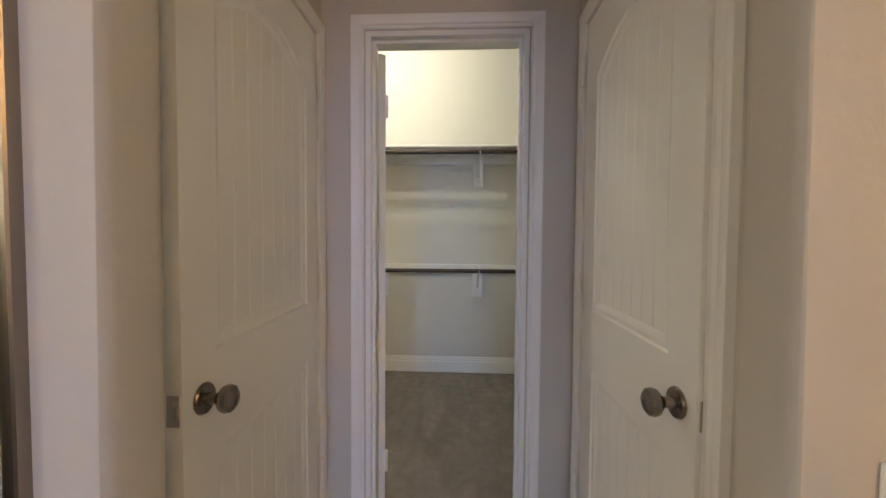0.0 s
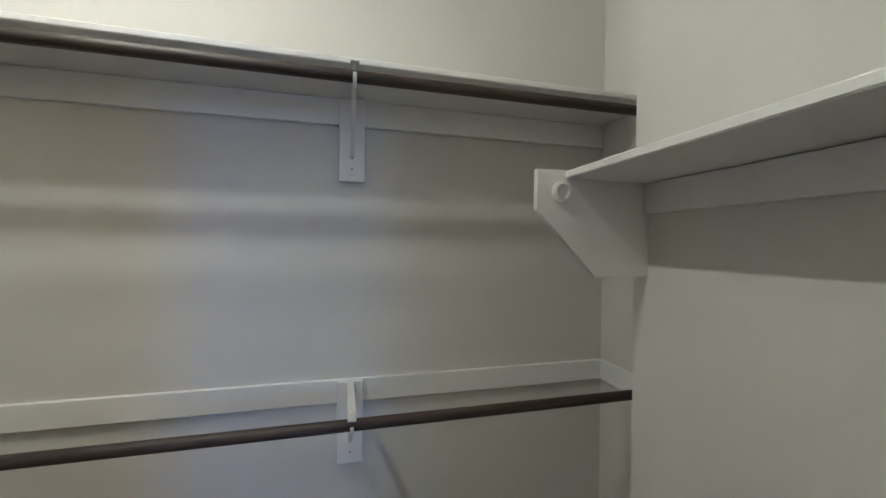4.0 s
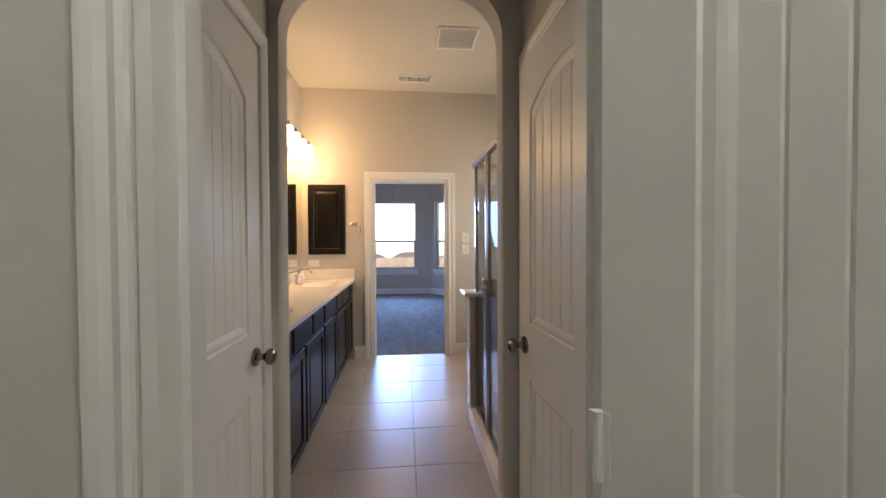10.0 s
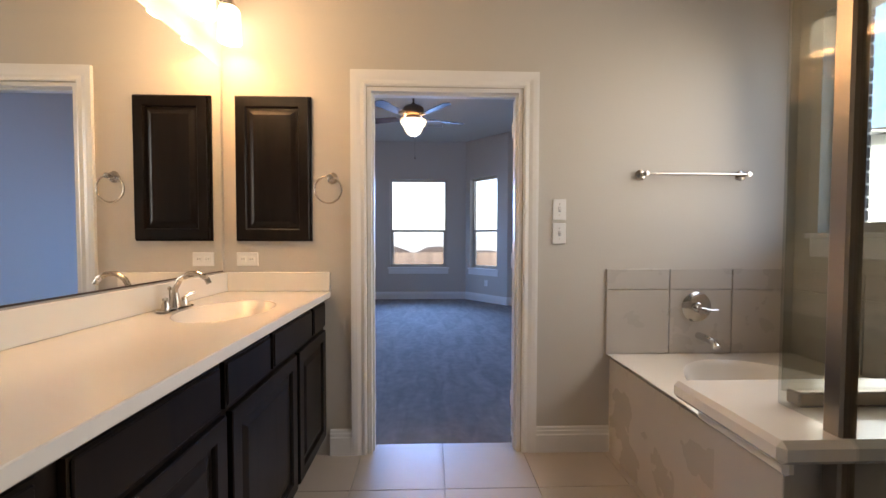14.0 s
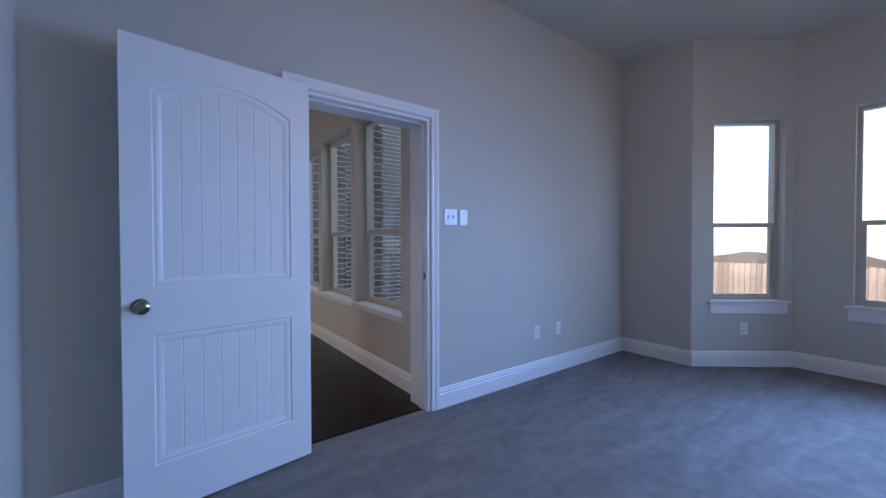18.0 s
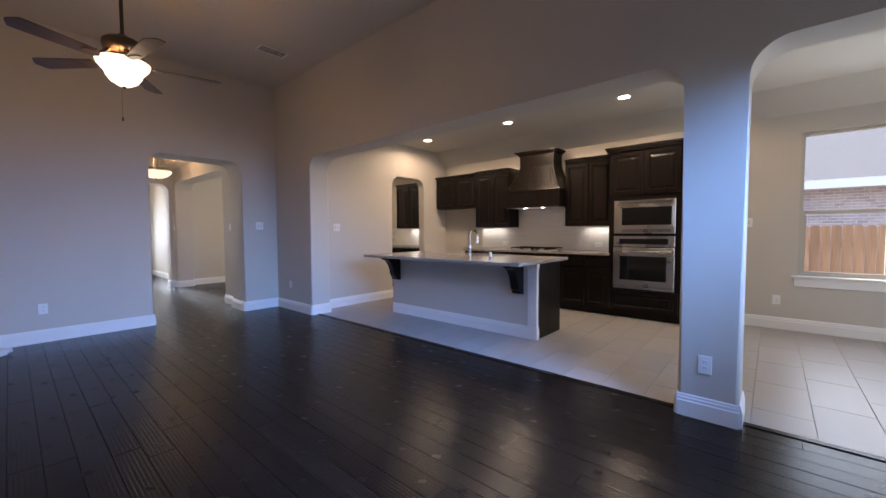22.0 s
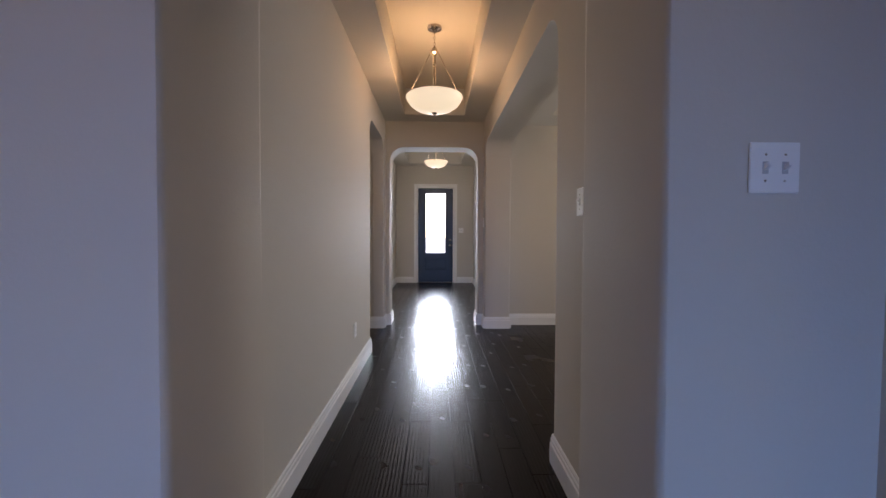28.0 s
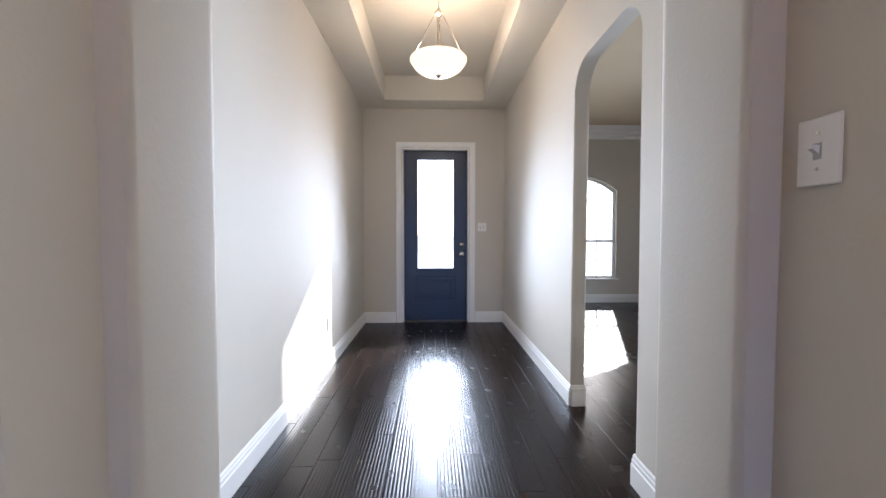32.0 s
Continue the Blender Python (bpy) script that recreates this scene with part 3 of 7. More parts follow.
wall("wall_bath_west", "x", -1.34, -1.22, -2.75, 0.0, 0, 3.06, PAINT)
wall("wall_bath_east", "x", 2.0, 2.16, -2.75, 0.0, 0, 3.06, PAINT, ((-1.51, -0.13, 1.24, 2.42, 0),))
wall("wall_bath_north", "y", 0.0, 0.12, -1.34, 2.16, 0, 3.12, PAINT, ((-0.44, 0.42, 0, 2.045, 0),))
slab("ceiling_closet", -1.49, -5.87, 2.215, -3.75, 3.0, 3.1, CEIL, "white painted closet ceiling", "ceiling")
slab("ceiling_passage", -0.75, -3.75, 0.57, -2.83, 2.72, 2.82, CEIL, "painted ceiling of the passage", "ceiling")
slab("ceiling_bath", -1.34, -2.83, 2.16, 0.12, 3.06, 3.16, CEIL, "painted bathroom ceiling", "ceiling")

# bedroom
wall("wall_bedroom_west", "x", -2.78, -2.55, 0.12, 4.75, 0, 3.6, PAINT, ((1.165, 2.07, 0, 2.045, 0),))
wall("wall_bedroom_east", "x", 1.93, 2.05, 0.12, 4.75, 0, 3.12, PAINT)
wall("wall_bedroom_north_west", "y", 4.63, 4.75, -2.55, -1.87, 0, 3.12, PAINT)
wall("wall_bedroom_north_east", "y", 4.63, 4.75, 1.28, 1.93, 0, 3.12, PAINT)
wall("wall_bay_north", "y", 5.38, 5.54, -1.29, 0.60, 0, 3.12, PAINT, ((-0.895, 0.225, 0.62, 2.36, 0),))
slab("ceiling_bedroom", -2.67, 0.12, 2.05, 5.7, 3.10, 3.2, CEIL, "painted bedroom ceiling", "ceiling")


def slanted(name, x0, y0, x1, y1, w, zb, zt, c):
    """A bay wall from one corner to the other, with a window in its middle; the room is on the right of the run."""
    d = math.hypot(x1 - x0, y1 - y0)
    ob = wall(name, "y", 0.0, 0.16, -d / 2 - 0.0, d / 2 + 0.0, 0, 3.10, PAINT, ((c - w / 2, c + w / 2, zb, zt, 0),))
    ob.matrix_basis = pose((x0 + x1) / 2, (y0 + y1) / 2, 0, 0, 0, math.degrees(math.atan2(y1 - y0, x1 - x0)))
    return ob.matrix_basis.copy()


BAY_W = slanted("wall_bay_west", -1.87, 4.63, -1.29, 5.38, 0.66, 0.62, 2.36, 0.06)
BAY_E = slanted("wall_bay_east", 0.60, 5.38, 1.28, 4.63, 0.66, 0.62, 2.36, -0.06)

# living room
wall("wall_living_north", "y", 2.13, 2.33, -6.05, -2.78, 0, 3.6, PAINT, ((-3.96, -3.05, 0.58, 2.40, 0), (-4.98, -4.08, 0.58, 2.40, 0), (-5.97, -5.10, 0.58, 2.40, 0)))
wall("wall_living_west", "x", -6.35, -6.05, -5.0, 5.0, 0, 3.6, PAINT, ((-3.78, 0.87, 0, 2.32, 0.20), (1.20, 2.06, 0, 2.33, 0.20)))
wall("wall_living_south", "y", -5.35, -4.85, -6.05, -1.40, 0, 3.6, PAINT, ((-5.52, -4.37, 0, 2.30, 0.18),))
wall("wall_living_east", "x", -1.40, -1.30, -5.05, 0.02, 0, 3.6, PAINT)
wall("wall_living_jog", "y", 0.0, 0.12, -2.78, -1.34, 0, 3.6, PAINT)
slab("ceiling_living", -6.35, -5.05, -1.36, 2.33, 3.55, 3.65, CEIL, "painted living room ceiling", "ceiling")
cw = wall("wall_fireplace_corner", "y", -0.14, 0.0, -0.976, 0.976, 0, 3.55, PAINT, ((-0.50, 0.29, 0.155, 0.76, 0),), "greige painted corner wall behind the fireplace")
cw.matrix_basis = pose(-2.09, -4.16, 0, 0, 0, 45)

# kitchen and nook
wall("wall_kitchen_south", "y", -4.17, -4.02, -9.37, -6.35, 0, 3.0, PAINT, ((-8.69, -7.84, 0, 2.26, 0.18),))
wall("wall_kitchen_west", "x", -9.55, -9.37, -6.0, 5.1, 0, 3.0, PAINT, ((1.56, 3.10, 0.66, 2.38, 0),))
wall("wall_nook_north", "y", 4.9, 5.05, -9.37, -6.35, 0, 3.0, PAINT, ((-8.7, -6.8, 0.6, 2.3, 0),))
bm = B()
prism(bm, ((-9.05, 2.87), (-6.35, 2.87), (-6.35, 2.97), (-9.05, 2.97)), -4.02, 4.9, "y")
prism(bm, ((-9.55, 2.45), (-9.05, 2.87), (-9.05, 2.97), (-9.55, 2.97)), -4.02, 4.9, "y")
setting("ceiling_kitchen", bm, CEIL, "painted kitchen ceiling with a sloped edge", "ceiling")
slab("ceiling_pantry", -9.37, -5.9, -6.9, -4.17, 2.7, 2.8, CEIL, "painted pantry ceiling", "ceiling")
wall("wall_pantry_south", "y", -5.86, -5.825, -9.37, -6.35, 0, 3.0, PAINT)
wall("wall_pantry_east", "x", -6.95, -6.85, -5.85, -4.17, 0, 3.0, PAINT)

# hall, dining room, foyer
wall("wall_hall_east", "x", -4.33, -4.18, -9.17, -5.35, 0, 3.3, PAINT, ((-8.74, -7.77, 0, 2.35, 0.17),))
wall("wall_hall_west", "x", -5.92, -5.60, -8.92, -5.35, 0, 3.3, PAINT, ((-8.72, -5.90, 0, 2.33, 0.20),))
wall("wall_foyer_arch", "y", -9.20, -8.92, -9.6, -4.02, 0, 3.3, PAINT, ((-5.53, -4.385, 0, 2.31, 0.19),))
wall("wall_dining_north", "y", -5.92, -5.865, -9.6, -5.92, 0, 3.0, PAINT)
wall("wall_dining_west", "x", -9.75, -9.6, -9.2, -5.85, 0, 3.0, PAINT, ((-8.78, -7.28, 0.6, 2.3, 0),))
wall("wall_mud_north", "y", -7.77, -7.67, -4.18, -2.95, 0, 3.0, PAINT)
wall("wall_mud_east", "x", -3.42, -3.32, -9.15, -7.77, 0, 3.0, PAINT)
wall("wall_mud_corner", "y", -8.92, -8.74, -4.18, -4.02, 0, 3.0, PAINT)
wall("wall_mud_south", "y", -9.15, -9.07, -4.02, -3.42, 0, 3.0, PAINT)
wall("wall_foyer_corner", "y", -9.20, -9.152, -4.02, -3.85, 0, 3.3, PAINT)
wall("wall_foyer_east", "x", -4.0, -3.85, -13.35, -9.20, 0, 3.3, PAINT)
wall("wall_foyer_west", "x", -6.0, -5.90, -13.35, -9.20, 0, 3.3, PAINT, ((-10.80, -9.965, 0, 2.33, 0.20),))
wall("wall_front", "y", -13.55, -13.35, -6.0, -3.85, 0, 3.3, PAINT, ((-5.425, -4.515, 0, 2.36, 0),))
wall("wall_study_south", "y", -15.0, -14.8, -9.75, -6.0, 0, 3.3, PAINT, ((-8.16, -6.96, 0.43, 2.21, 0),))
wall("wall_study_return", "x", -6.12, -6.0, -14.8, -13.35, 0, 3.3, PAINT)
wall("wall_study_west", "x", -9.75, -9.6, -14.8, -9.20, 0, 3.3, PAINT, ((-12.3, -11.0, 0.6, 2.3, 0),))


def tray(name, x0, y0, x1, y1, inset, z, up, mat, label, beams=()):
    """A ceiling with a raised middle, in one mesh, with dropped beams across the tray."""
    bm = B()
    a0, b0, a1, b1 = x0 + inset, y0 + inset, x1 - inset, y1 - inset
    for q in ((x0, y0, x1, b0), (x0, b1, x1, y1), (x0, b0, a0, b1), (a1, b0, x1, b1)):
        box(bm, q[0], q[1], z, q[2], q[3], z + up + 0.1)
    box(bm, a0, b0, z + up, a1, b1, z + up + 0.1)
    for c0, c1 in beams:
        box(bm, c0, b0, z, c1, b1, z + up)
    return setting(name, bm, mat, label, "ceiling")


tray("ceiling_hall", -5.60, -8.92, -4.33, -5.35, 0.27, 2.64, 0.32, CEIL, "painted hall ceiling with a raised tray")
tray("ceiling_foyer", -5.90, -13.35, -4.0, -9.20, 0.33, 2.88, 0.30, CEIL, "painted foyer ceiling with a raised tray")
tray("ceiling_dining", -9.6, -8.92, -5.92, -5.92, 0.435, 2.60, 0.30, CEIL, "painted dining room ceiling with raised coffers", ((-7.85, -7.51),))
slab("ceiling_study", -9.7, -14.9, -6.0, -9.2, 3.08, 3.2, TANCEIL, "tan study ceiling", "ceiling")
slab("ceiling_mud", -4.18, -9.0, -2.85, -7.8, 2.64, 2.74, CEIL, "painted ceiling of the bench niche", "ceiling")

# baseboards: the room lies on the left of each run
baseboard(((2.0, 0.0, 0.9, 0.0), (0.9, 0.0, 0.51, 0.0), (-0.53, 0.0, -0.65, 0.0)), "baseboard_bath")
baseboard(((-1.37, -5.75, 2.095, -5.75), (2.095, -5.75, 2.095, -3.87), (2.095, -3.87, 0.31, -3.87), (-0.49, -3.87, -1.095, -3.87), (-1.095, -3.87, -1.095, -5.25), (-1.095, -5.25, -1.37, -5.25), (-1.37, -5.25, -1.37, -5.75)), "baseboard_closet")
baseboard(((-2.55, 4.63, -2.55, 2.14), (-2.55, 1.096, -2.55, 0.12), (-2.55, 0.12, -0.54, 0.12), (0.52, 0.12, 1.93, 0.12), (1.93, 0.12, 1.93, 4.63), (1.93, 4.63, 1.28, 4.63), (1.28, 4.63, 0.60, 5.38), (0.60, 5.38, -1.29, 5.38), (-1.29, 5.38, -1.87, 4.63), (-1.87, 4.63, -2.55, 4.63)), "baseboard_bedroom")
baseboard(((-2.78, 2.13, -6.05, 2.13), (-6.05, 1.20, -6.05, 0.87), (-6.05, -3.78, -6.05, -4.85), (-6.05, -4.85, -5.52, -4.85), (-4.37, -4.85, -2.79, -4.85), (-1.40, -3.26, -1.40, 0.0), (-1.40, 0.0, -2.78, 0.0), (-2.78, 0.0, -2.78, 1.096)), "baseboard_living")
baseboard(((-6.05, 0.87, -6.35, 0.87), (-6.35, 1.20, -6.05, 1.20), (-6.35, -3.78, -6.05, -3.78), (-5.52, -4.85, -5.52, -5.35), (-4.37, -5.35, -4.37, -4.85), (-6.05, 2.06, -6.35, 2.06)), "baseboard_openings")
baseboard(((-6.35, -4.02, -6.35, -3.78), (-7.84, -4.02, -6.35, -4.02), (-9.37, 4.9, -9.37, 0.95), (-6.35, 2.06, -6.35, 4.9)), "baseboard_kitchen")
baseboard(((-4.33, -7.77, -4.33, -5.35), (-4.33, -8.92, -4.33, -8.74), (-4.33, -8.74, -4.0, -8.74), (-5.60, -5.35, -5.60, -5.90), (-5.60, -5.90, -5.92, -5.90), (-5.92, -8.72, -5.60, -8.72), (-5.60, -8.72, -5.60, -8.92), (-4.385, -8.92, -4.33, -8.92), (-5.60, -8.92, -5.53, -8.92), (-5.92, -8.92, -5.92, -8.72), (-9.6, -8.92, -5.92, -8.92)), "baseboard_hall")
baseboard(((-5.53, -8.92, -5.53, -9.20), (-4.385, -9.20, -4.385, -8.92), (-4.0, -13.35, -4.0, -9.20), (-5.90, -9.20, -5.90, -9.965), (-5.90, -9.965, -6.0, -9.965), (-6.0, -10.80, -5.90, -10.80), (-5.90, -10.80, -5.90, -13.35), (-5.90, -13.35, -5.51, -13.35), (-4.43, -13.35, -4.0, -13.35)), "baseboard_foyer")
baseboard(((-9.6, -14.8, -6.12, -14.8), (-9.6, -9.2, -9.6, -14.8)), "baseboard_study")

# door linings and casings
casing("casing_closet", "y", -3.75, 1, -0.405, 0.24, 2.085, 0.05)
casing("casing_closet_inner", "y", -3.87, -1, -0.405, 0.24, 2.085, 0.05)
jamb("y", -3.87, -3.75, -0.405, 0.24, 2.085, stop=-3.80)
casing("casing_passage_east", "x", 0.42, -1, -3.69, -2.895, 2.045, 0.05)
casing("casing_passage_west", "x", -0.60, 1, -3.658, -2.937, 2.045, 0.05)
jamb("x", 0.42, 0.54, -3.69, -2.895, 2.045, stop=0.49)
jamb("x", -0.72, -0.60, -3.658, -2.937, 2.045, stop=-0.67)
casing("casing_bath", "y", 0.0, -1, -0.44, 0.42, 2.045)
casing("casing_bath_bedroom", "y", 0.12, 1, -0.44, 0.42, 2.045)
jamb("y", 0.0, 0.104, -0.44, 0.42, 2.045, stop=0.05)
casing("casing_bedroom", "x", -2.55, 1, 1.165, 2.07, 2.045, 0.062)
casing("casing_bedroom_living", "x", -2.78, -1, 1.165, 2.07, 2.045, 0.062)
jamb("x", -2.78, -2.55, 1.165, 2.07, 2.045, stop=-2.62)
casing("casing_front", "y", -13.35, 1, -5.425, -4.515, 2.36, 0.07)
jamb("y", -13.55, -13.35, -5.425, -4.515, 2.36, stop=-13.50)


# ---------------------------------------------------------------- windows
def window_unit(name, m, w, h, label, rail=0.42, depth=0.12, stool=True, wide=0.10, out=0.03):
    """A double-hung window in an opening; in its own axes x runs along it, y goes outward from the inner wall face, z from the sill."""
    win = thing(name, (0, 0, 0), label, "window", kind="structure")
    win.matrix_basis = m
    f, y0 = 0.035, depth - 0.045
    bm = B()
    for q in ((-w / 2, -w / 2 + f, 0, h), (w / 2 - f, w / 2, 0, h), (-w / 2 + f, w / 2 - f, 0, f), (-w / 2 + f, w / 2 - f, h - f, h)):
        box(bm, q[0], y0, q[2], q[1], depth + 0.03, q[3])
    part("window_frame", bm, VINYL, win)
    z = h * rail
    one_box("meeting_rail", (-w / 2 + f, y0 + 0.006, z - 0.022), (w / 2 - f, depth + 0.02, z + 0.022), VINYL, win, 0.003)
    bm = B()
    s = 0.028
    for q in ((-w / 2 + f, -w / 2 + f + s, f, z - 0.022), (w / 2 - f - s, w / 2 - f, f, z - 0.022), (-w / 2 + f + s, w / 2 - f - s, f, f + s)):
        box(bm, q[0], y0 + 0.012, q[2], q[1], depth, q[3])
    part("lower_sash", bm, VINYL, win)
    for nm, a, b, y in (("upper_pane", z + 0.022, h - f, depth + 0.01), ("lower_pane", f + s, z - 0.022, depth - 0.012)):
        p = one_box(nm, (-w / 2 + f, y, a), (w / 2 - f, y + 0.004, b), GLASS, win, 0, "clear glass pane")
        p.visible_shadow = False
    if stool:
        bm = B()
        box(bm, -w / 2 - 0.05, -out, -0.018, w / 2 + 0.05, -0.0005, 0.010, 0.005)
        box(bm, -w / 2, -0.0005, 0.0005, w / 2, y0, 0.0095)
        part("window_sill", bm, TRIM, win, "white painted sill")
        one_box("apron", (-w / 2 - 0.03, -0.014, -0.018 - wide), (w / 2 + 0.03, -0.0005, -0.018), TRIM, win, 0.003)
    return win


window_unit("window_1", pose(-0.335, 5.38, 0.62), 1.12, 1.74, "tan-framed double-hung bedroom bay window", 0.42)
window_unit("window_2", BAY_W @ pose(0.06, 0, 0.62), 0.66, 1.74, "narrow tan-framed double-hung bay window", 0.42)
window_unit("window_3", BAY_E @ pose(-0.06, 0, 0.62), 0.66, 1.74, "narrow tan-framed double-hung bay window", 0.42)
for k, (a, b) in enumerate(((-3.96, -3.05), (-4.98, -4.08), (-5.97, -5.10))):
    window_unit("window_%d" % (4 + k), pose((a + b) / 2, 2.13, 0.58), b - a, 1.82, "tall tan-framed double-hung living room window", 0.39, 0.15, True, 0.03, 0.035)
for k, c in enumerate((1.945, 2.715)):
    window_unit("window_%d" % (7 + k), pose(-9.37, c, 0.66, 0, 0, 90), 0.74 if k else 0.77, 1.72, "white-trimmed double-hung nook window", 0.45, 0.12)
window_unit("window_9", pose(2.0, -0.82, 1.24, 0, 0, -90), 1.38, 1.18, "fixed tan-framed bathroom window over the tub", 0.0 + 0.02, 0.12)
# unseen nook window, added to go with the fill light
window_unit("window_10", pose(-7.75, 4.9, 0.6), 1.9, 1.7, "added nook window, out of view, letting in fill light", 0.45, 0.10)
window_unit("window_11", pose(-9.6, -8.03, 0.6, 0, 0, 90), 1.5, 1.7, "wide dining room window", 0.45, 0.10)
# unseen study window, added to go with its fill light
window_unit("window_12", pose(-9.6, -11.65, 0.6, 0, 0, 90), 1.3, 1.7, "added study window, out of view, letting in fill light", 0.45, 0.10)

# ---------------------------------------------------------------- outdoors
slab("ground", -400, -400, 400, 400, -1.25, -1.2, GROUND, "dry pale soil reaching to the horizon", "ground")
slab("patio", -6.1, 2.35, 3.0, 6.5, -1.2, -0.05, CONCRETE, "grey concrete patio slab behind the house", "patio")
slab("porch", -5.98, -16.5, -3.5, -13.56, -1.2, -0.10, CONCRETE, "grey concrete porch slab at the front door", "porch")
# added bright slab, so the door glass looks out on white
slab("front_bright_slab", -40, -60, 30, -16.6, -1.2, -1.16, CONCRETE, "added pale concrete slab that whitens the view through the front door", "road")

# ---------------------------------------------------------------- doors
def knob_parts(parent, x, z, y0, y1):
    """A round brushed knob on both faces of a leaf, at its own axes."""
    for s, y in ((-1, y0), (1, y1)):
        bm = B()
        lathe(bm, [(0.0, 0.0), (0.031, 0.0), (0.033, 0.004), (0.030, 0.009), (0.013, 0.011), (0.011, 0.030), (0.016, 0.036), (0.026, 0.043), (0.029, 0.052), (0.027, 0.061), (0.019, 0.067), (0.006, 0.069), (0, 0.069)], (0, 0, 0), 20, "y")
        for v in bm.verts:
            v.co = Vector((v.co.x + x, y + s * v.co.y, v.co.z + z))
        part("door_knob", bm, KNOB, parent, "round brushed nickel door knob", True)


def panel_door(name, m, w, h, label, th=0.035, knob_x=None, hinges=(), planks=True, lift=0.0):
    """A two-panel door with an arched, grooved upper panel; in its own axes hinged at x = 0, y across its thickness."""
    d = thing(name, (0, 0, 0), label, "door")
    d.matrix_basis = m
    st, top, mid0, mid1, bot = 0.105, 0.125, 0.80 + lift, 1.005 + lift, 0.215
    z1, arch = h - top, 0.085
    bm = B()
    y0, y1 = -th / 2, th / 2
    box(bm, 0, y0, 0, st, y1, h)
    box(bm, w - st, y0, 0, w, y1, h)
    box(bm, st, y0, 0, w - st, y1, bot)
    box(bm, st, y0, mid0, w - st, y1, mid1)
    n = 14
    arc = [(st + (w - 2 * st) * i / n, z1 - arch * ((2 * i / n - 1) ** 2)) for i in range(n + 1)]
    prism(bm, [(st, h)] + arc + [(w - st, h)], y0, y1, "y")
    part("leaf_frame", bm, DOORP, d)
    for nm, zb, zt, curved in (("upper_panel", mid1, z1, True), ("lower_panel", bot, mid0, False)):
        bm = B()
        rec = 0.011
        inner = st + 0.038
        # sloped border
        for s, yf, yb in ((-1, y0, y0 + rec), (1, y1, y1 - rec)):
            def top_at(x, off):
                if not curved:
                    return zt - off
                f = (x - st) / (w - 2 * st)
                return z1 - arch * ((2 * f - 1) ** 2) - off
            rings = []
            for off, dep in ((0.0, 0.0), (0.005, 0.55), (0.018, 0.45), (0.028, 0.65), (0.038, 1.0)):
                y = yf + (yb - yf) * dep
                xo = [st + off + (w - 2 * st - 2 * off) * i / n for i in range(n + 1)]
                rings.append([bm.verts.new((x, y, top_at(st + (w - 2 * st) * i / n, off))) for i, x in enumerate(xo)] + [bm.verts.new((w - st - off, y, zb + off)), bm.verts.new((st + off, y, zb + off))])
            k = len(rings[0])
            for o, i_ in zip(rings, rings[1:]):
                for q in range(k):
                    bm.faces.new([o[q], o[(q + 1) % k], i_[(q + 1) % k], i_[q]])
        part(nm + "_moulding", bm, DOORP, d)
        cnt = 7 if planks else 1
        span = (w - 2 * inner + 0.02) / cnt
        for c in range(cnt):
            a, b = inner - 0.01 + c * span, inner - 0.01 + (c + 1) * span
            ta, tb = (zt - 0.03, zt - 0.03)
            if curved:
                ta, tb = (z1 - arch * ((2 * (x - st) / (w - 2 * st) - 1) ** 2) - 0.03 for x in (a, b))
            bm = B()
            g, e = (0.0034, 0.0022) if planks else (0.0, 0.0)
            f0, f1 = y0 + rec - 0.0005, y1 - rec + 0.0005
            sec = [(a, f0 + e), (a + g, f0), (b - g, f0), (b, f0 + e), (b, f1 - e), (b - g, f1), (a + g, f1), (a, f1 - e)] if planks else [(a, f0), (b, f0), (b, f1), (a, f1)]
            lo_ = [bm.verts.new((u, v, zb + 0.03)) for u, v in sec]
            hi_ = [bm.verts.new((u, v, ta + (tb - ta) * (u - a) / (b - a))) for u, v in sec]
            bm.faces.new(lo_)
            bm.faces.new(hi_)
            for q in range(len(sec)):
                bm.faces.new([lo_[q], lo_[(q + 1) % len(sec)], hi_[(q + 1) % len(sec)], hi_[q]])
            part("plank" if planks else nm, bm, DOORP, d)
    knob_parts(d, knob_x if knob_x is not None else w - 0.06, 0.93 + min(lift, 0), y0, y1)
    one_box("latch_plate", (w - 0.001, -0.012, 0.90), (w + 0.0015, 0.012, 0.96), NICKEL, d)
    for hz in hinges:
        bm = B()
        lathe(bm, [(0.0, -0.047), (0.007, -0.047), (0.007, 0.047), (0, 0.047)], (-0.003, y0 - 0.005, hz), 10)
        box(bm, -0.016, y0 - 0.004, hz - 0.045, 0.012, y0 - 0.0005, hz + 0.045)
        part("hinge", bm, TRIM, d, "painted hinge")
    return d


# closet door, open into the closet
panel_door("closet_door", pose(0.203, -3.886, 0.01, 0, 0, -48), 0.60, 2.05, "white two-panel door standing open into the closet", hinges=(0.25, 1.05, 1.83))
# the two passage doors: hinged near the closet, shut
panel_door("passage_door", pose(0.4265, -3.668, 0.01, 0, 0, 92.1), 0.75, 2.01, "white two-panel door with grooved panels, barely ajar", lift=0.012)
panel_door("passage_door", pose(-0.6085, -3.635, 0.01, 0, 0, 90), 0.675, 2.01, "narrower white two-panel door with grooved panels, shut", lift=0.012)
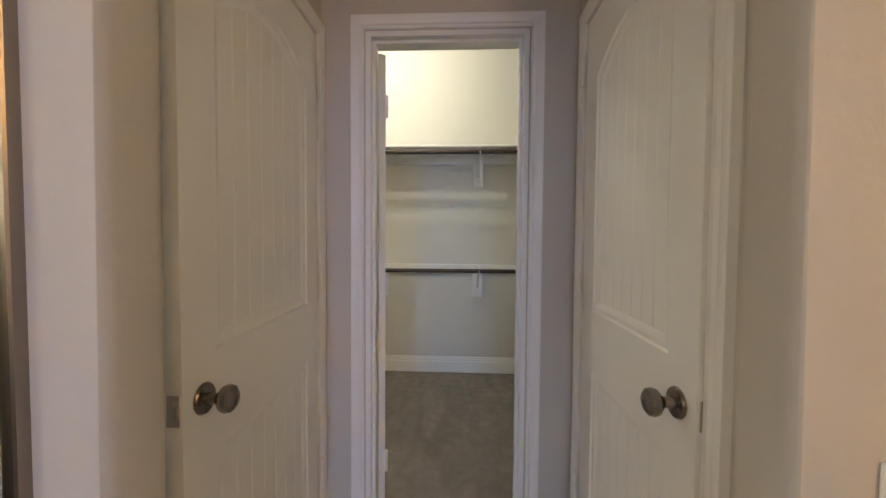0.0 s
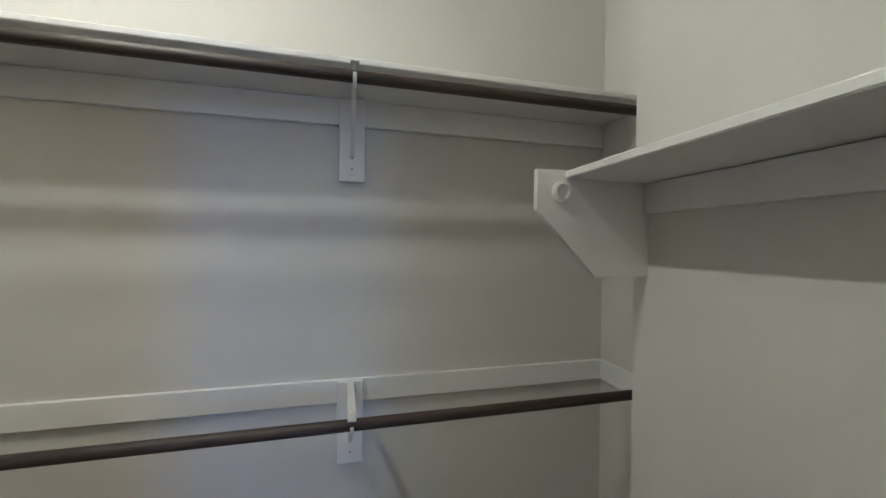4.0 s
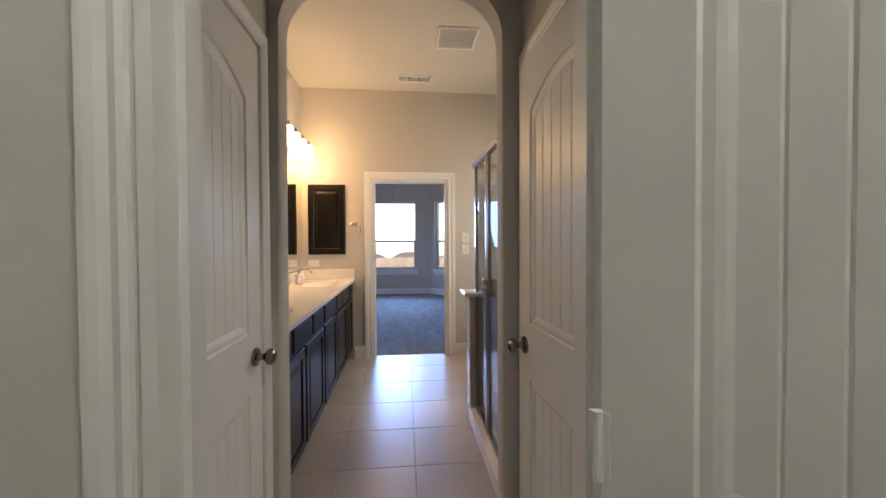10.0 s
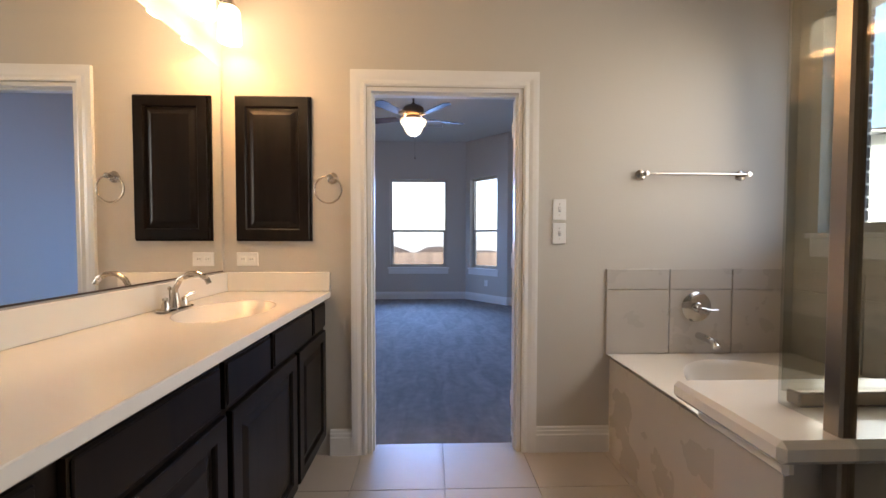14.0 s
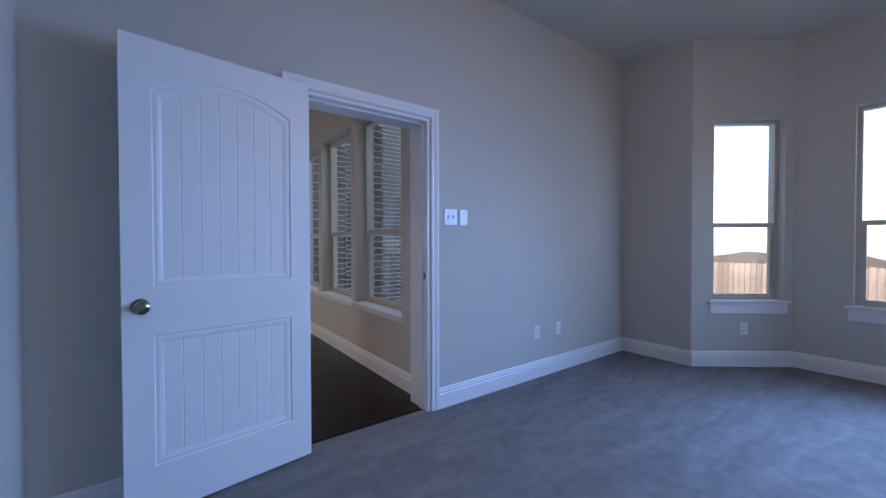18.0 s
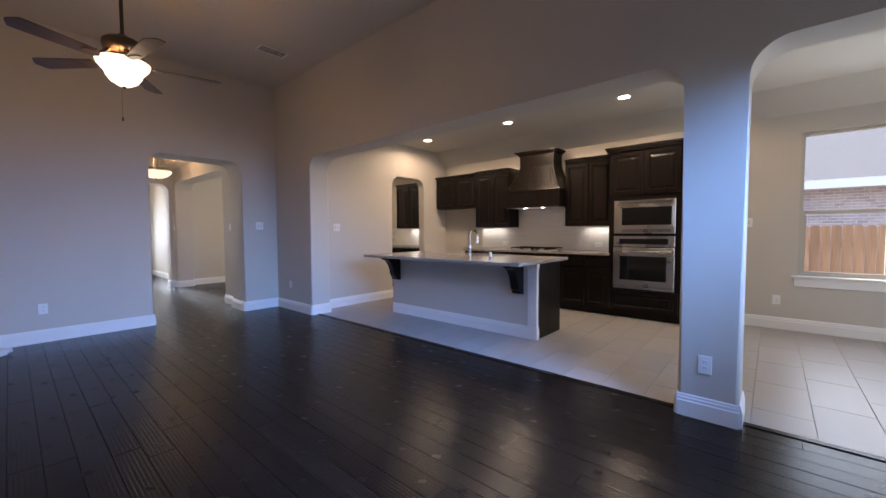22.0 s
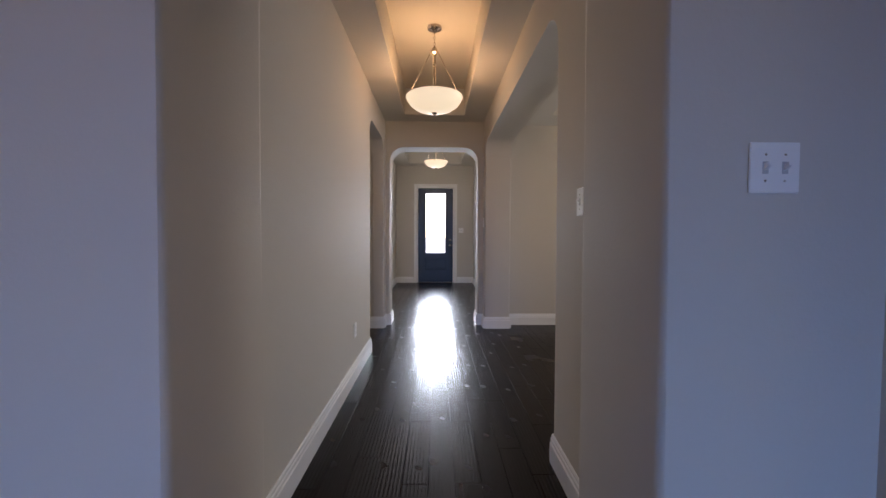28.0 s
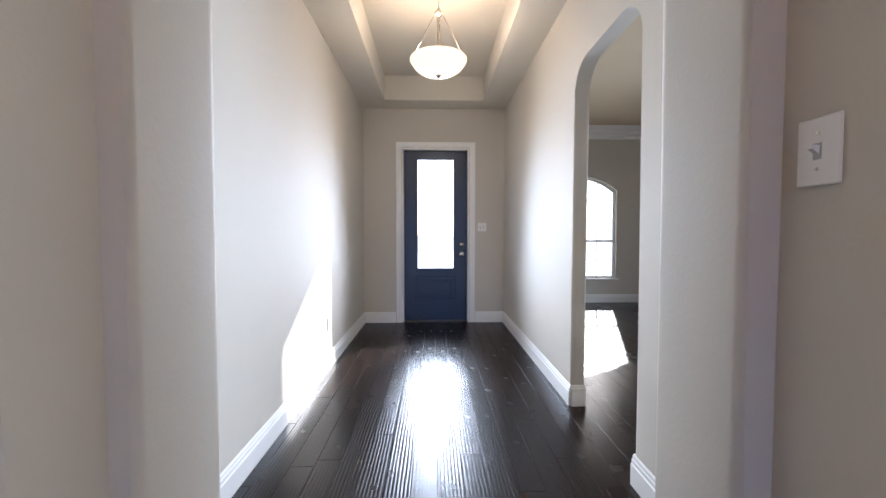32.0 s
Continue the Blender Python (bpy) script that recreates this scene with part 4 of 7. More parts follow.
for hx, hy in ((0.402, -3.676), (-0.584, -3.643)):
    for hz in (0.35, 1.097, 1.865):
        hb = thing("door_hinge", (hx, hy, hz), "white painted butt hinge on the door edge", "hinge", "passage hinges")
        bm = B()
        lathe(bm, [(0.0, -0.048), (0.007, -0.048), (0.007, 0.048), (0.0, 0.048)], (0, 0, 0), 10)
        part("knuckle", bm, TRIM, hb, "", True)
        one_box("leaf_plate", (-0.002, -0.020, -0.045), (0.002, 0.020, 0.045), TRIM, hb)
        hb.location.x += -0.006 if hx > 0 else 0.006
# bedroom door, open against the wall
panel_door("bedroom_door", pose(-2.505, 1.222, 0.012, 0, 0, -82.0), 0.80, 2.035, "white arched two-panel door standing open against the wall", lift=-0.022)


# bathroom door to the bedroom stands open inside the bedroom
panel_door("bath_door", pose(0.405, 0.1415, 0.012, 0, 0, 11), 0.40, 2.02, "narrow white panel door leaf folded open against the bedroom wall", planks=False)
panel_door("bath_door", pose(-0.425, 0.1415, 0.012, 0, 0, 169), 0.40, 2.02, "narrow white panel door leaf folded open against the bedroom wall", planks=False)
for jx, sx in ((-0.4195, 1), (0.3995, -1)):
    for hz in (0.25, 1.085, 1.86):
        hb = thing("door_hinge", (jx, 0.121, hz), "white painted butt hinge on the door lining", "hinge", "bath door hinges")
        one_box("leaf_plate", (-0.001, -0.046, -0.045), (0.001, -0.012, 0.045), TRIM, hb)
        one_box("leaf_plate", (-0.0045, 0.004, -0.045), (-0.0025, 0.034, 0.045) if sx > 0 else (-0.0005, 0.034, 0.045), TRIM, hb)
        for k in range(5):
            bm = B()
            lathe(bm, [(0.0, -0.0085), (0.0085, -0.0085), (0.0085, 0.0085), (0.0, 0.0085)], (-0.002 * sx, -0.004, -0.036 + k * 0.018), 10)
            part("knuckle", bm, TRIM, hb, "", True)
        for sy, sz in ((-0.034, -0.03), (-0.026, 0.0), (-0.034, 0.03), (0.024, -0.03), (0.016, 0.0), (0.024, 0.03)):
            bm = B()
            lathe(bm, [(0, 0.0), (0.0026, 0.0), (0.002, 0.0008 * sx), (0, 0.0008 * sx)], ((0.0011 if sy < 0 else -0.0003) * sx, sy, sz), 8, "x")
            part("screw", bm, PLASTIC, hb)
sp = thing("strike_plate", (-2.585, 2.0495, 0.95), "brushed nickel strike plate on the door lining", "strike plate")
one_box("plate", (-0.014, -0.002, -0.03), (0.014, 0.0, 0.03), NICKEL, sp, 0.001)
one_box("latch_hole", (-0.007, -0.003, -0.012), (0.007, -0.0015, 0.012), DARKSLOT, sp)


# front door
fd = thing("front_door", (-4.97, -13.46, 0.0), "dark blue front door with a tall glass pane, shut", "door")
bm = B()
for q in ((-0.43, -0.255, 0.012, 2.338), (0.255, 0.43, 0.012, 2.338), (-0.255, 0.255, 0.012, 0.32), (-0.255, 0.255, 0.60, 0.72), (-0.255, 0.255, 2.23, 2.338)):
    box(bm, q[0], -0.022, q[2], q[1], 0.022, q[3])
part("leaf_frame", bm, NAVY, fd)
bm = B()
for q in ((-0.285, -0.245, 0.70, 2.25), (0.245, 0.285, 0.70, 2.25), (-0.245, 0.245, 0.70, 0.735), (-0.245, 0.245, 2.215, 2.25)):
    box(bm, q[0], 0.0225, q[2], q[1], 0.034, q[3], 0.004)
part("glass_bead", bm, NAVY, fd)
gp = one_box("glass_pane", (-0.255, -0.004, 0.72), (0.255, 0.004, 2.23), GLASS, fd, 0, "clear door glass")
gp.visible_shadow = False
bm = B()
box(bm, -0.255, -0.012, 0.32, 0.255, 0.004, 0.60)
box(bm, -0.205, 0.004, 0.365, 0.205, 0.016, 0.555, 0.010)
part("lower_panel", bm, NAVY, fd)
bm = B()
for q in ((-0.280, -0.250, 0.295, 0.625), (0.250, 0.280, 0.295, 0.625), (-0.250, 0.250, 0.295, 0.325), (-0.250, 0.250, 0.595, 0.625)):
    box(bm, q[0], 0.0225, q[2], q[1], 0.036, q[3], 0.006)
part("panel_moulding", bm, NAVY, fd)
for kz, r in ((0.93, 0.028), (1.06, 0.024)):
    bm = B()
    lathe(bm, [(0, 0.022), (r + 0.004, 0.022), (r + 0.004, 0.030), (r * 0.45, 0.034), (r * 0.45, 0.055), (r, 0.064), (r, 0.078), (r * 0.6, 0.086), (0, 0.087)], (-0.36, 0, kz), 18, "y")
    part("door_knob" if kz < 1 else "deadbolt", bm, NICKEL, fd, "brushed nickel", True)
one_box("threshold", (-0.43, -0.06, 0.0), (0.43, 0.10, 0.012), BRONZE, fd, 0.003)


# ---------------------------------------------------------------- plates
def wall_plate(m, label, toggles=0, sockets=0, w=0.075, h=0.117, cat="switch plate", name="switch_plate"):
    """A cover plate; in its own axes it lies in x, z and faces +y."""
    p = thing(name, (0, 0, 0), label, cat)
    p.matrix_basis = m
    one_box("plate", (-w / 2, 0, -h / 2), (w / 2, 0.006, h / 2), PLASTIC, p, 0.0025)
    for i in range(toggles):
        x = (i - (toggles - 1) / 2) * 0.046
        one_box("toggle_slot", (x - 0.007, 0.0055, -0.014), (x + 0.007, 0.0068, 0.014), SLOTSHADE, p, 0, "switch slot with painted shade")
        bm = B()
        prism(bm, [(0.006, -0.006), (0.020, 0.004), (0.020, 0.011), (0.006, 0.009)], x - 0.004, x + 0.004, "x")
        part("toggle", bm, PLASTIC, p)
    if not toggles and not sockets or toggles:
        for x, z in [((i - (max(toggles, 1) - 1) / 2) * 0.046, q) for i in range(max(toggles, 1)) for q in (-0.030, 0.030)]:
            bm = B()
            lathe(bm, [(0, 0.0055), (0.0032, 0.0055), (0.0026, 0.0074), (0, 0.0076)], (x, 0, z), 8, "y")
            part("screw", bm, NICKEL, p)
    for i in range(sockets):
        z = (0.5 - i) * 0.039 if w < h else 0
        x = 0 if w < h else (0.5 - i) * 0.045
        one_box("socket_face", (x - 0.016, 0.0055, z - 0.0145), (x + 0.016, 0.0075, z + 0.0145), PLASTIC, p, 0.002)
        bm = B()
        for sx in (-0.006, 0.006):
            box(bm, x + sx - 0.0012, 0.0070, z - 0.004, x + sx + 0.0012, 0.0082, z + 0.006)
        part("slot", bm, DARKSLOT, p)
    return p


wall_plate(pose(0.632, -0.0005, 1.38, 0, 0, 180), "white single toggle switch plate on the bathroom wall", 1)
wall_plate(pose(0.632, -0.0005, 1.245, 0, 0, 180), "white single toggle switch plate on the bathroom wall", 1)
wall_plate(pose(-1.095, -0.0005, 1.10, 0, 0, 180), "white horizontal outlet above the vanity", 0, 2, 0.117, 0.075, "outlet", "wall_outlet")
wall_plate(pose(-0.70, -2.7195, 0.945, 0, 0, 0), "white outlet plate beside the arch", 0, 2, 0.075, 0.117, "outlet", "wall_outlet")
wall_plate(pose(-2.5495, 2.25, 1.37, 0, 0, -90), "white double toggle switch plate by the bedroom door", 2, 0, 0.118, 0.117)
wall_plate(pose(-2.5495, 2.372, 1.37, 0, 0, -90), "white blank cover plate by the bedroom door")
wall_plate(pose(-2.5495, 3.20, 0.395, 0, 0, -90), "white duplex outlet low on the bedroom wall", 0, 2, cat="outlet", name="wall_outlet")
wall_plate(pose(-2.5495, 3.50, 0.395, 0, 0, -90), "white cable outlet low on the bedroom wall", 0, 2, cat="outlet", name="wall_outlet")
for ox, oy, a in ((-1.60, 4.98, -127.7 + 0), (0.94, 5.005, 132.2)):
    wall_plate(pose(ox, oy, 0.36, 0, 0, 0), "white duplex outlet under the bay window", 0, 2, cat="outlet", name="wall_outlet").matrix_basis = (BAY_W if ox < 0 else BAY_E) @ pose(0.02, -0.0005, 0.36, 0, 0, 180)
wall_plate(pose(-6.0495, 1.02, 0.36, 0, 0, -90), "white duplex outlet on the pillar", 0, 2, cat="outlet", name="wall_outlet")
wall_plate(pose(-5.77, -4.8495, 1.33), "white double toggle switch plate beside the hall arch", 2, 0, 0.118, 0.117)
wall_plate(pose(-3.36, -4.8495, 0.38), "white duplex outlet low on the living room wall", 0, 2, cat="outlet", name="wall_outlet")
wall_plate(pose(-6.0495, -4.42, 0.40, 0, 0, -90), "white duplex outlet low on the living room wall", 0, 2, cat="outlet", name="wall_outlet")
wall_plate(pose(-6.64, -4.0195, 1.30), "white double toggle switch plate on the kitchen wall", 2, 0, 0.118, 0.117)
wall_plate(pose(-9.3695, 1.09, 1.32, 0, 0, -90), "white switch plate on the nook wall", 1)
wall_plate(pose(-9.3695, 1.38, 0.36, 0, 0, -90), "white duplex outlet on the nook wall", 0, 2, cat="outlet", name="wall_outlet")
wall_plate(pose(-4.3305, -7.05, 0.40, 0, 0, 90), "white duplex outlet low on the hall wall", 0, 2, cat="outlet", name="wall_outlet")
wall_plate(pose(-5.5995, -5.566, 1.315, 0, 0, -90), "white switch plate on the hall wall beside the arch", 1)
wall_plate(pose(-5.5995, -8.848, 1.34, 0, 0, -90), "white switch plate on the hall column", 1)
wall_plate(pose(-7.17, -8.9195, 0.335), "white duplex outlet low on the dining room wall", 0, 2, cat="outlet", name="wall_outlet")
wall_plate(pose(-7.57, -8.9195, 0.335), "white cable outlet low on the dining room wall", 0, 2, cat="outlet", name="wall_outlet")
wall_plate(pose(-5.60, -13.3495, 1.30), "white switch plate beside the front door", 2, 0, 0.118, 0.117)
wall_plate(pose(-4.0005, -11.6, 0.40, 0, 0, 90), "white duplex outlet low on the foyer wall", 0, 2, cat="outlet", name="wall_outlet")


# ---------------------------------------------------------------- vents
def register(m, w, h, label, slats=5, bank=3, back=None):
    v = thing("ceiling_vent", (0, 0, 0), label, "vent")
    v.matrix_basis = m
    f = 0.022
    bm = B()
    for q in ((-w / 2, -h / 2, w / 2, -h / 2 + f), (-w / 2, h / 2 - f, w / 2, h / 2), (-w / 2, -h / 2 + f, -w / 2 + f, h / 2 - f), (w / 2 - f, -h / 2 + f, w / 2, h / 2 - f)):
        box(bm, q[0], q[1], -0.010, q[2], q[3], 0.0, 0.002)
    part("frame", bm, TRIM, v)
    one_box("backing", (-w / 2 + f, -h / 2 + f, -0.002), (w / 2 - f, h / 2 - f, -0.0005), back or DARKSLOT, v)
    bw = (w - 2 * f) / bank
    for b in range(bank):
        for s in range(slats):
            x = -w / 2 + f + b * bw
            y = -h / 2 + f + (h - 2 * f) * (s + 0.5) / slats
            one_box("slat", (x + 0.004, y - 0.004, -0.008), (x + bw - 0.004, y + 0.003, -0.003), TRIM, v)
    return v


register(pose(0.04, -0.34, 3.0595), 0.36, 0.16, "white steel ceiling register in the bathroom", 4, 3)
register(pose(-0.07, 4.30, 3.0995), 0.36, 0.16, "white steel ceiling register in the bedroom", 4, 3)
register(pose(-5.45, -3.58, 3.5495), 0.36, 0.20, "steel ceiling register in the living room", 4, 3)
register(pose(0.38, -1.17, 3.0595), 0.34, 0.34, "square white exhaust fan grille", 12, 1, GROUT)


# ---------------------------------------------------------------- closet fittings
def closet_rod(m, length, label):
    r = thing("closet_rod", (0, 0, 0), label, "closet rod")
    r.matrix_basis = m
    bm = B()
    lathe(bm, [(0.0, 0.0), (0.0175, 0.0), (0.0175, length), (0.0, length)], (0, 0, 0), 16, "x")
    part("pole", bm, RODWOOD, r, "", True)
    for x in (0.0, length - 0.014):
        bm = B()
        lathe(bm, [(0.019, 0.0), (0.028, 0.0), (0.028, 0.012), (0.019, 0.014)], (x, 0, 0), 16, "x", False)
        part("rod_socket", bm, SHELF, r, "white rod socket", True)
    return r


def bracket(m, depth, drop, label, rod=0.04):
    """A white shelf-and-rod bracket; in its own axes it runs out along +y from the wall, its top at z = 0."""
    b = thing("shelf_bracket", (0, 0, 0), label, "bracket", "shelf brackets")
    b.matrix_basis = m
    one_box("backer", (-0.045, 0.0, -drop), (0.045, 0.018, -0.002), SHELF, b, 0.002)
    bm = B()
    box(bm, -0.012, 0.018, -drop * 0.92, 0.012, 0.023, -0.006)
    part("wall_flange", bm, SHELF, b)
    bm = B()
    box(bm, -0.012, 0.023, -0.011, 0.012, depth, -0.006)
    part("arm", bm, SHELF, b)
    bm = B()
    pts = [(0.024, -drop * 0.72)] + [(0.024 + (depth * 0.86 - 0.024) * i / 8, -drop * 0.72 + (drop * 0.72 - 0.012) * (i / 8) ** 1.15) for i in range(1, 9)]
    prism(bm, pts + [(y, z + 0.012) for y, z in pts[::-1]], -0.007, 0.007, "x")
    part("brace", bm, SHELF, b)
    bm = B()
    pts = [(0, depth - 0.03 + 0.024 * math.cos(a), -rod - 0.006 + 0.024 * math.sin(a)) for a in [math.radians(150 + i * 24) for i in range(10)]]
    tube(bm, [(0, depth - 0.03, -0.008)] + pts[2:], 0.0055, 8)
    part("rod_hook", bm, SHELF, b, "white rod hook", True)
    for sz in (0.55, 0.72, 0.85):
        bm = B()
        lathe(bm, [(0, 0.0), (0.004, 0.0), (0.003, 0.003), (0, 0.003)], (0, 0.023, -drop * sz), 8, "y")
        part("screw", bm, NICKEL, b)
    return b


def closet_shelf(name, lo, hi, label):
    s = thing(name, lo, label, "shelf")
    d = Vector(hi) - Vector(lo)
    one_box("board", (0, 0, 0), d, SHELF, s, 0.003)
    return s


def cleat(lo, hi, label="white painted wooden cleat along the closet wall"):
    c = thing("wall_cleat", lo, label, "cleat")
    one_box("board", (0, 0, 0), Vector(hi) - Vector(lo), SHELF, c, 0.002)
    return c


# south wall: upper shelf and rod, lower rod
closet_shelf("closet_shelf", (-1.365, -5.748, 2.025), (2.09, -5.452, 2.045), "long white upper closet shelf on brackets")
cleat((-1.365, -5.749, 1.930), (2.09, -5.731, 2.023))
cleat((-1.365, -5.749, 0.930), (2.09, -5.731, 1.013))
closet_rod(pose(-1.36, -5.432, 1.980), 3.438, "dark stained upper hanging rod along the back wall")
closet_rod(pose(-1.36, -5.443, 0.979), 3.438, "dark stained lower hanging rod along the back wall")
for bx in (-0.298, 0.932):
    bracket(pose(bx, -5.7305, 2.023), 0.329, 0.297, "white shelf and rod bracket on the back wall", 0.037)
    bracket(pose(bx, -5.7305, 1.013), 0.318, 0.297, "white rod bracket on the lower cleat", 0.028)
for x0, x1 in ((2.076, 2.0945), (-1.3695, -1.351)):
    cleat((x0, -5.73, 0.930), (x1, -5.385, 1.013), "short white end cleat carrying the rod")
    g = thing("closet_end_bracket", (x0, -5.73, 1.75), "white triangular end support under the upper shelf", "bracket", "end supports")
    bm = B()
    prism(bm, [(0.0, 0.0), (0.06, 0.0), (0.335, 0.20), (0.335, 0.273), (0.0, 0.273)], 0, x1 - x0, "x")
    part("gusset", bm, SHELF, g)
# east wall shelf
closet_shelf("closet_shelf", (1.803, -5.745, 1.692), (2.09, -3.875, 1.712), "white closet shelf along the side wall")
closet_shelf("closet_shelf", (1.303, -4.172, 1.692), (1.80, -3.875, 1.712), "short white closet shelf beside the cubby tower")
cleat((2.076, -5.72, 1.610), (2.0945, -3.90, 1.690))
cleat((1.303, -3.889, 1.610), (2.07, -3.8705, 1.690))
closet_rod(pose(1.785, -5.694, 1.660, 0, 0, 90), 1.23, "dark stained hanging rod along the side wall")
closet_rod(pose(1.342, -4.190, 1.655), 0.68, "short dark hanging rod beside the cubby tower")
one_end = thing("rod_end_block", (1.755, -5.7495, 1.61), "small white block carrying the end of the hanging rod", "bracket")
one_box("block", (0.0, 0.0, 0.0), (0.09, 0.05, 0.08), SHELF, one_end, 0.003)
for by in (-4.52, -4.986):
    bracket(pose(2.0755, by, 1.690, 0, 0, 90), 0.318, 0.291, "white shelf and rod bracket on the side wall", 0.024)
# west wall shelf with its end support; its rod is not hung
closet_shelf("closet_shelf", (-1.0945, -5.197, 1.680), (-0.828, -3.875, 1.700), "white closet shelf along the west wall")
cleat((-1.0945, -5.196, 1.596), (-1.076, -3.90, 1.678))
eb = thing("closet_end_bracket", (-1.0945, -5.2155, 1.422), "white triangular shelf end support with an empty rod socket", "bracket")
bm = B()
prism(bm, [(0.0, 0.0), (0.170, 0.0), (0.345, 0.176), (0.345, 0.280), (0.0, 0.280)], 0, 0.018, "y")
part("gusset", bm, SHELF, eb)
bm = B()
lathe(bm, [(0, 0.018), (0.026, 0.018), (0.026, 0.030), (0.019, 0.033), (0.017, 0.022), (0, 0.022)], (0.278, 0, 0.223), 18, "y")
part("rod_socket", bm, SHELF, eb, "round white rod socket", True)
bracket(pose(-1.0755, -4.42, 1.678, 0, 0, -90), 0.27, 0.29, "white shelf bracket on the west wall with an empty rod hook", 0.024)
# cubby tower
ct = thing("closet_cubby_tower", (0.80, -4.148, 0.0), "tall white open cubby tower with shelves", "shelf unit")
one_box("side_panel", (0.0, 0.0, 0.0), (0.02, 0.273, 1.678), SHELF, ct)
one_box("side_panel", (0.48, 0.0, 0.0), (0.50, 0.273, 1.678), SHELF, ct)
one_box("back_panel", (0.02, 0.264, 0.0), (0.48, 0.273, 1.678), SHELF, ct)
one_box("top_board", (-0.005, -0.008, 1.678), (0.500, 0.273, 1.698), SHELF, ct, 0.002)
for sz in (0.10, 0.456, 0.763, 1.070, 1.377):
    one_box("cubby_shelf", (0.02, 0.002, sz), (0.48, 0.264, sz + 0.02), SHELF, ct)
one_box("rod_block", (0.502, -0.066, 1.60), (0.540, 0.03, 1.690), SHELF, ct, 0.003)
cl = thing("closet_ceiling_light", (0.55, -4.75, 2.88), "round frosted flush ceiling light, lit", "ceiling light")
bm = B()
lathe(bm, [(0.15, 0.12), (0.15, 0.10), (0.0, 0.10)], (0, 0, 0), 28)
part("base", bm, TRIM, cl, "", True)


# ---------------------------------------------------------------- bathroom
def raised_panel(name, parent, lo, hi, axis, out, mat=ESPRESSO, rail=0.055):
    """A cabinet door or drawer front with a raised panel; out is the way it faces along the axis."""
    bm = B()
    def blk(u0, u1, z0, z1, d0, d1, r=0.0):
        a, b = lo[0] + out * d0, lo[0] + out * d1
        if axis == "x":
            box(bm, a, u0, z0, b, u1, z1, r)
        else:
            box(bm, u0, a, z0, u1, b, z1, r)
    u0, z0, u1, z1 = lo[1], lo[2], hi[0], hi[1]
    if z1 - z0 < 0.2:
        blk(u0, u1, z0, z1, 0, 0.014)
        blk(u0 + 0.006, u1 - 0.006, z0 + 0.006, z1 - 0.006, 0.014, 0.020, 0.005)
        return part(name, bm, mat, parent)
    # frame as one ring with a bevelled inner edge
    rings = []
    for off, d in ((0.0, 0.0), (0.0, 0.017), (0.003, 0.020), (rail - 0.004, 0.020), (rail, 0.016), (rail + 0.003, 0.008), (rail + 0.003, 0.0)):
        a = lo[0] + out * d
        quad = ((u0 + off, z0 + off), (u1 - off, z0 + off), (u1 - off, z1 - off), (u0 + off, z1 - off))
        rings.append([bm.verts.new((a, u, z) if axis == "x" else (u, a, z)) for u, z in quad])
    for p, q in zip(rings, rings[1:]):
        for i in range(4):
            bm.faces.new([p[i], p[(i + 1) % 4], q[(i + 1) % 4], q[i]])
    leaf = part(name, bm, mat, parent)
    bm = B()
    rings = []
    for off, d in ((rail + 0.002, 0.0), (rail + 0.002, 0.007), (rail + 0.018, 0.008), (rail + 0.040, 0.017), (rail + 0.043, 0.0175)):
        a = lo[0] + out * d
        quad = ((u0 + off, z0 + off), (u1 - off, z0 + off), (u1 - off, z1 - off), (u0 + off, z1 - off))
        rings.append([bm.verts.new((a, u, z) if axis == "x" else (u, a, z)) for u, z in quad])
    for p, q in zip(rings, rings[1:]):
        for i in range(4):
            bm.faces.new([p[i], p[(i + 1) % 4], q[(i + 1) % 4], q[i]])
    bm.faces.new(rings[-1])
    part("raised_panel", bm, mat, leaf)
    return leaf


van = thing("vanity_cabinet", (0, 0, 0), "long espresso vanity cabinet with raised-panel doors", "cabinet")
one_box("body", (-1.215, -2.74, 0.10), (-0.685, -0.004, 0.815), ESPRESSO, van, 0.002)
one_box("face_rail", (-0.705, -2.74, 0.815), (-0.685, -0.004, 0.886), ESPRESSO, van)
one_box("toe_kick", (-1.215, -2.74, 0.0), (-0.755, -0.004, 0.10), ESPRESSO, van)
for a, b in ((-0.445, -0.03), (-1.005, -0.475), (-1.50, -1.035), (-2.04, -1.545), (-2.705, -2.075)):
    raised_panel("door", van, (-0.685, a, 0.125), (b, 0.715), "x", 1)
for a, b in ((-0.235, -0.03), (-0.71, -0.26), (-1.035, -0.735), (-1.50, -1.06), (-1.865, -1.545), (-2.30, -1.89), (-2.705, -2.33)):
    raised_panel("drawer_front", van, (-0.685, a, 0.735), (b, 0.868), "x", 1)


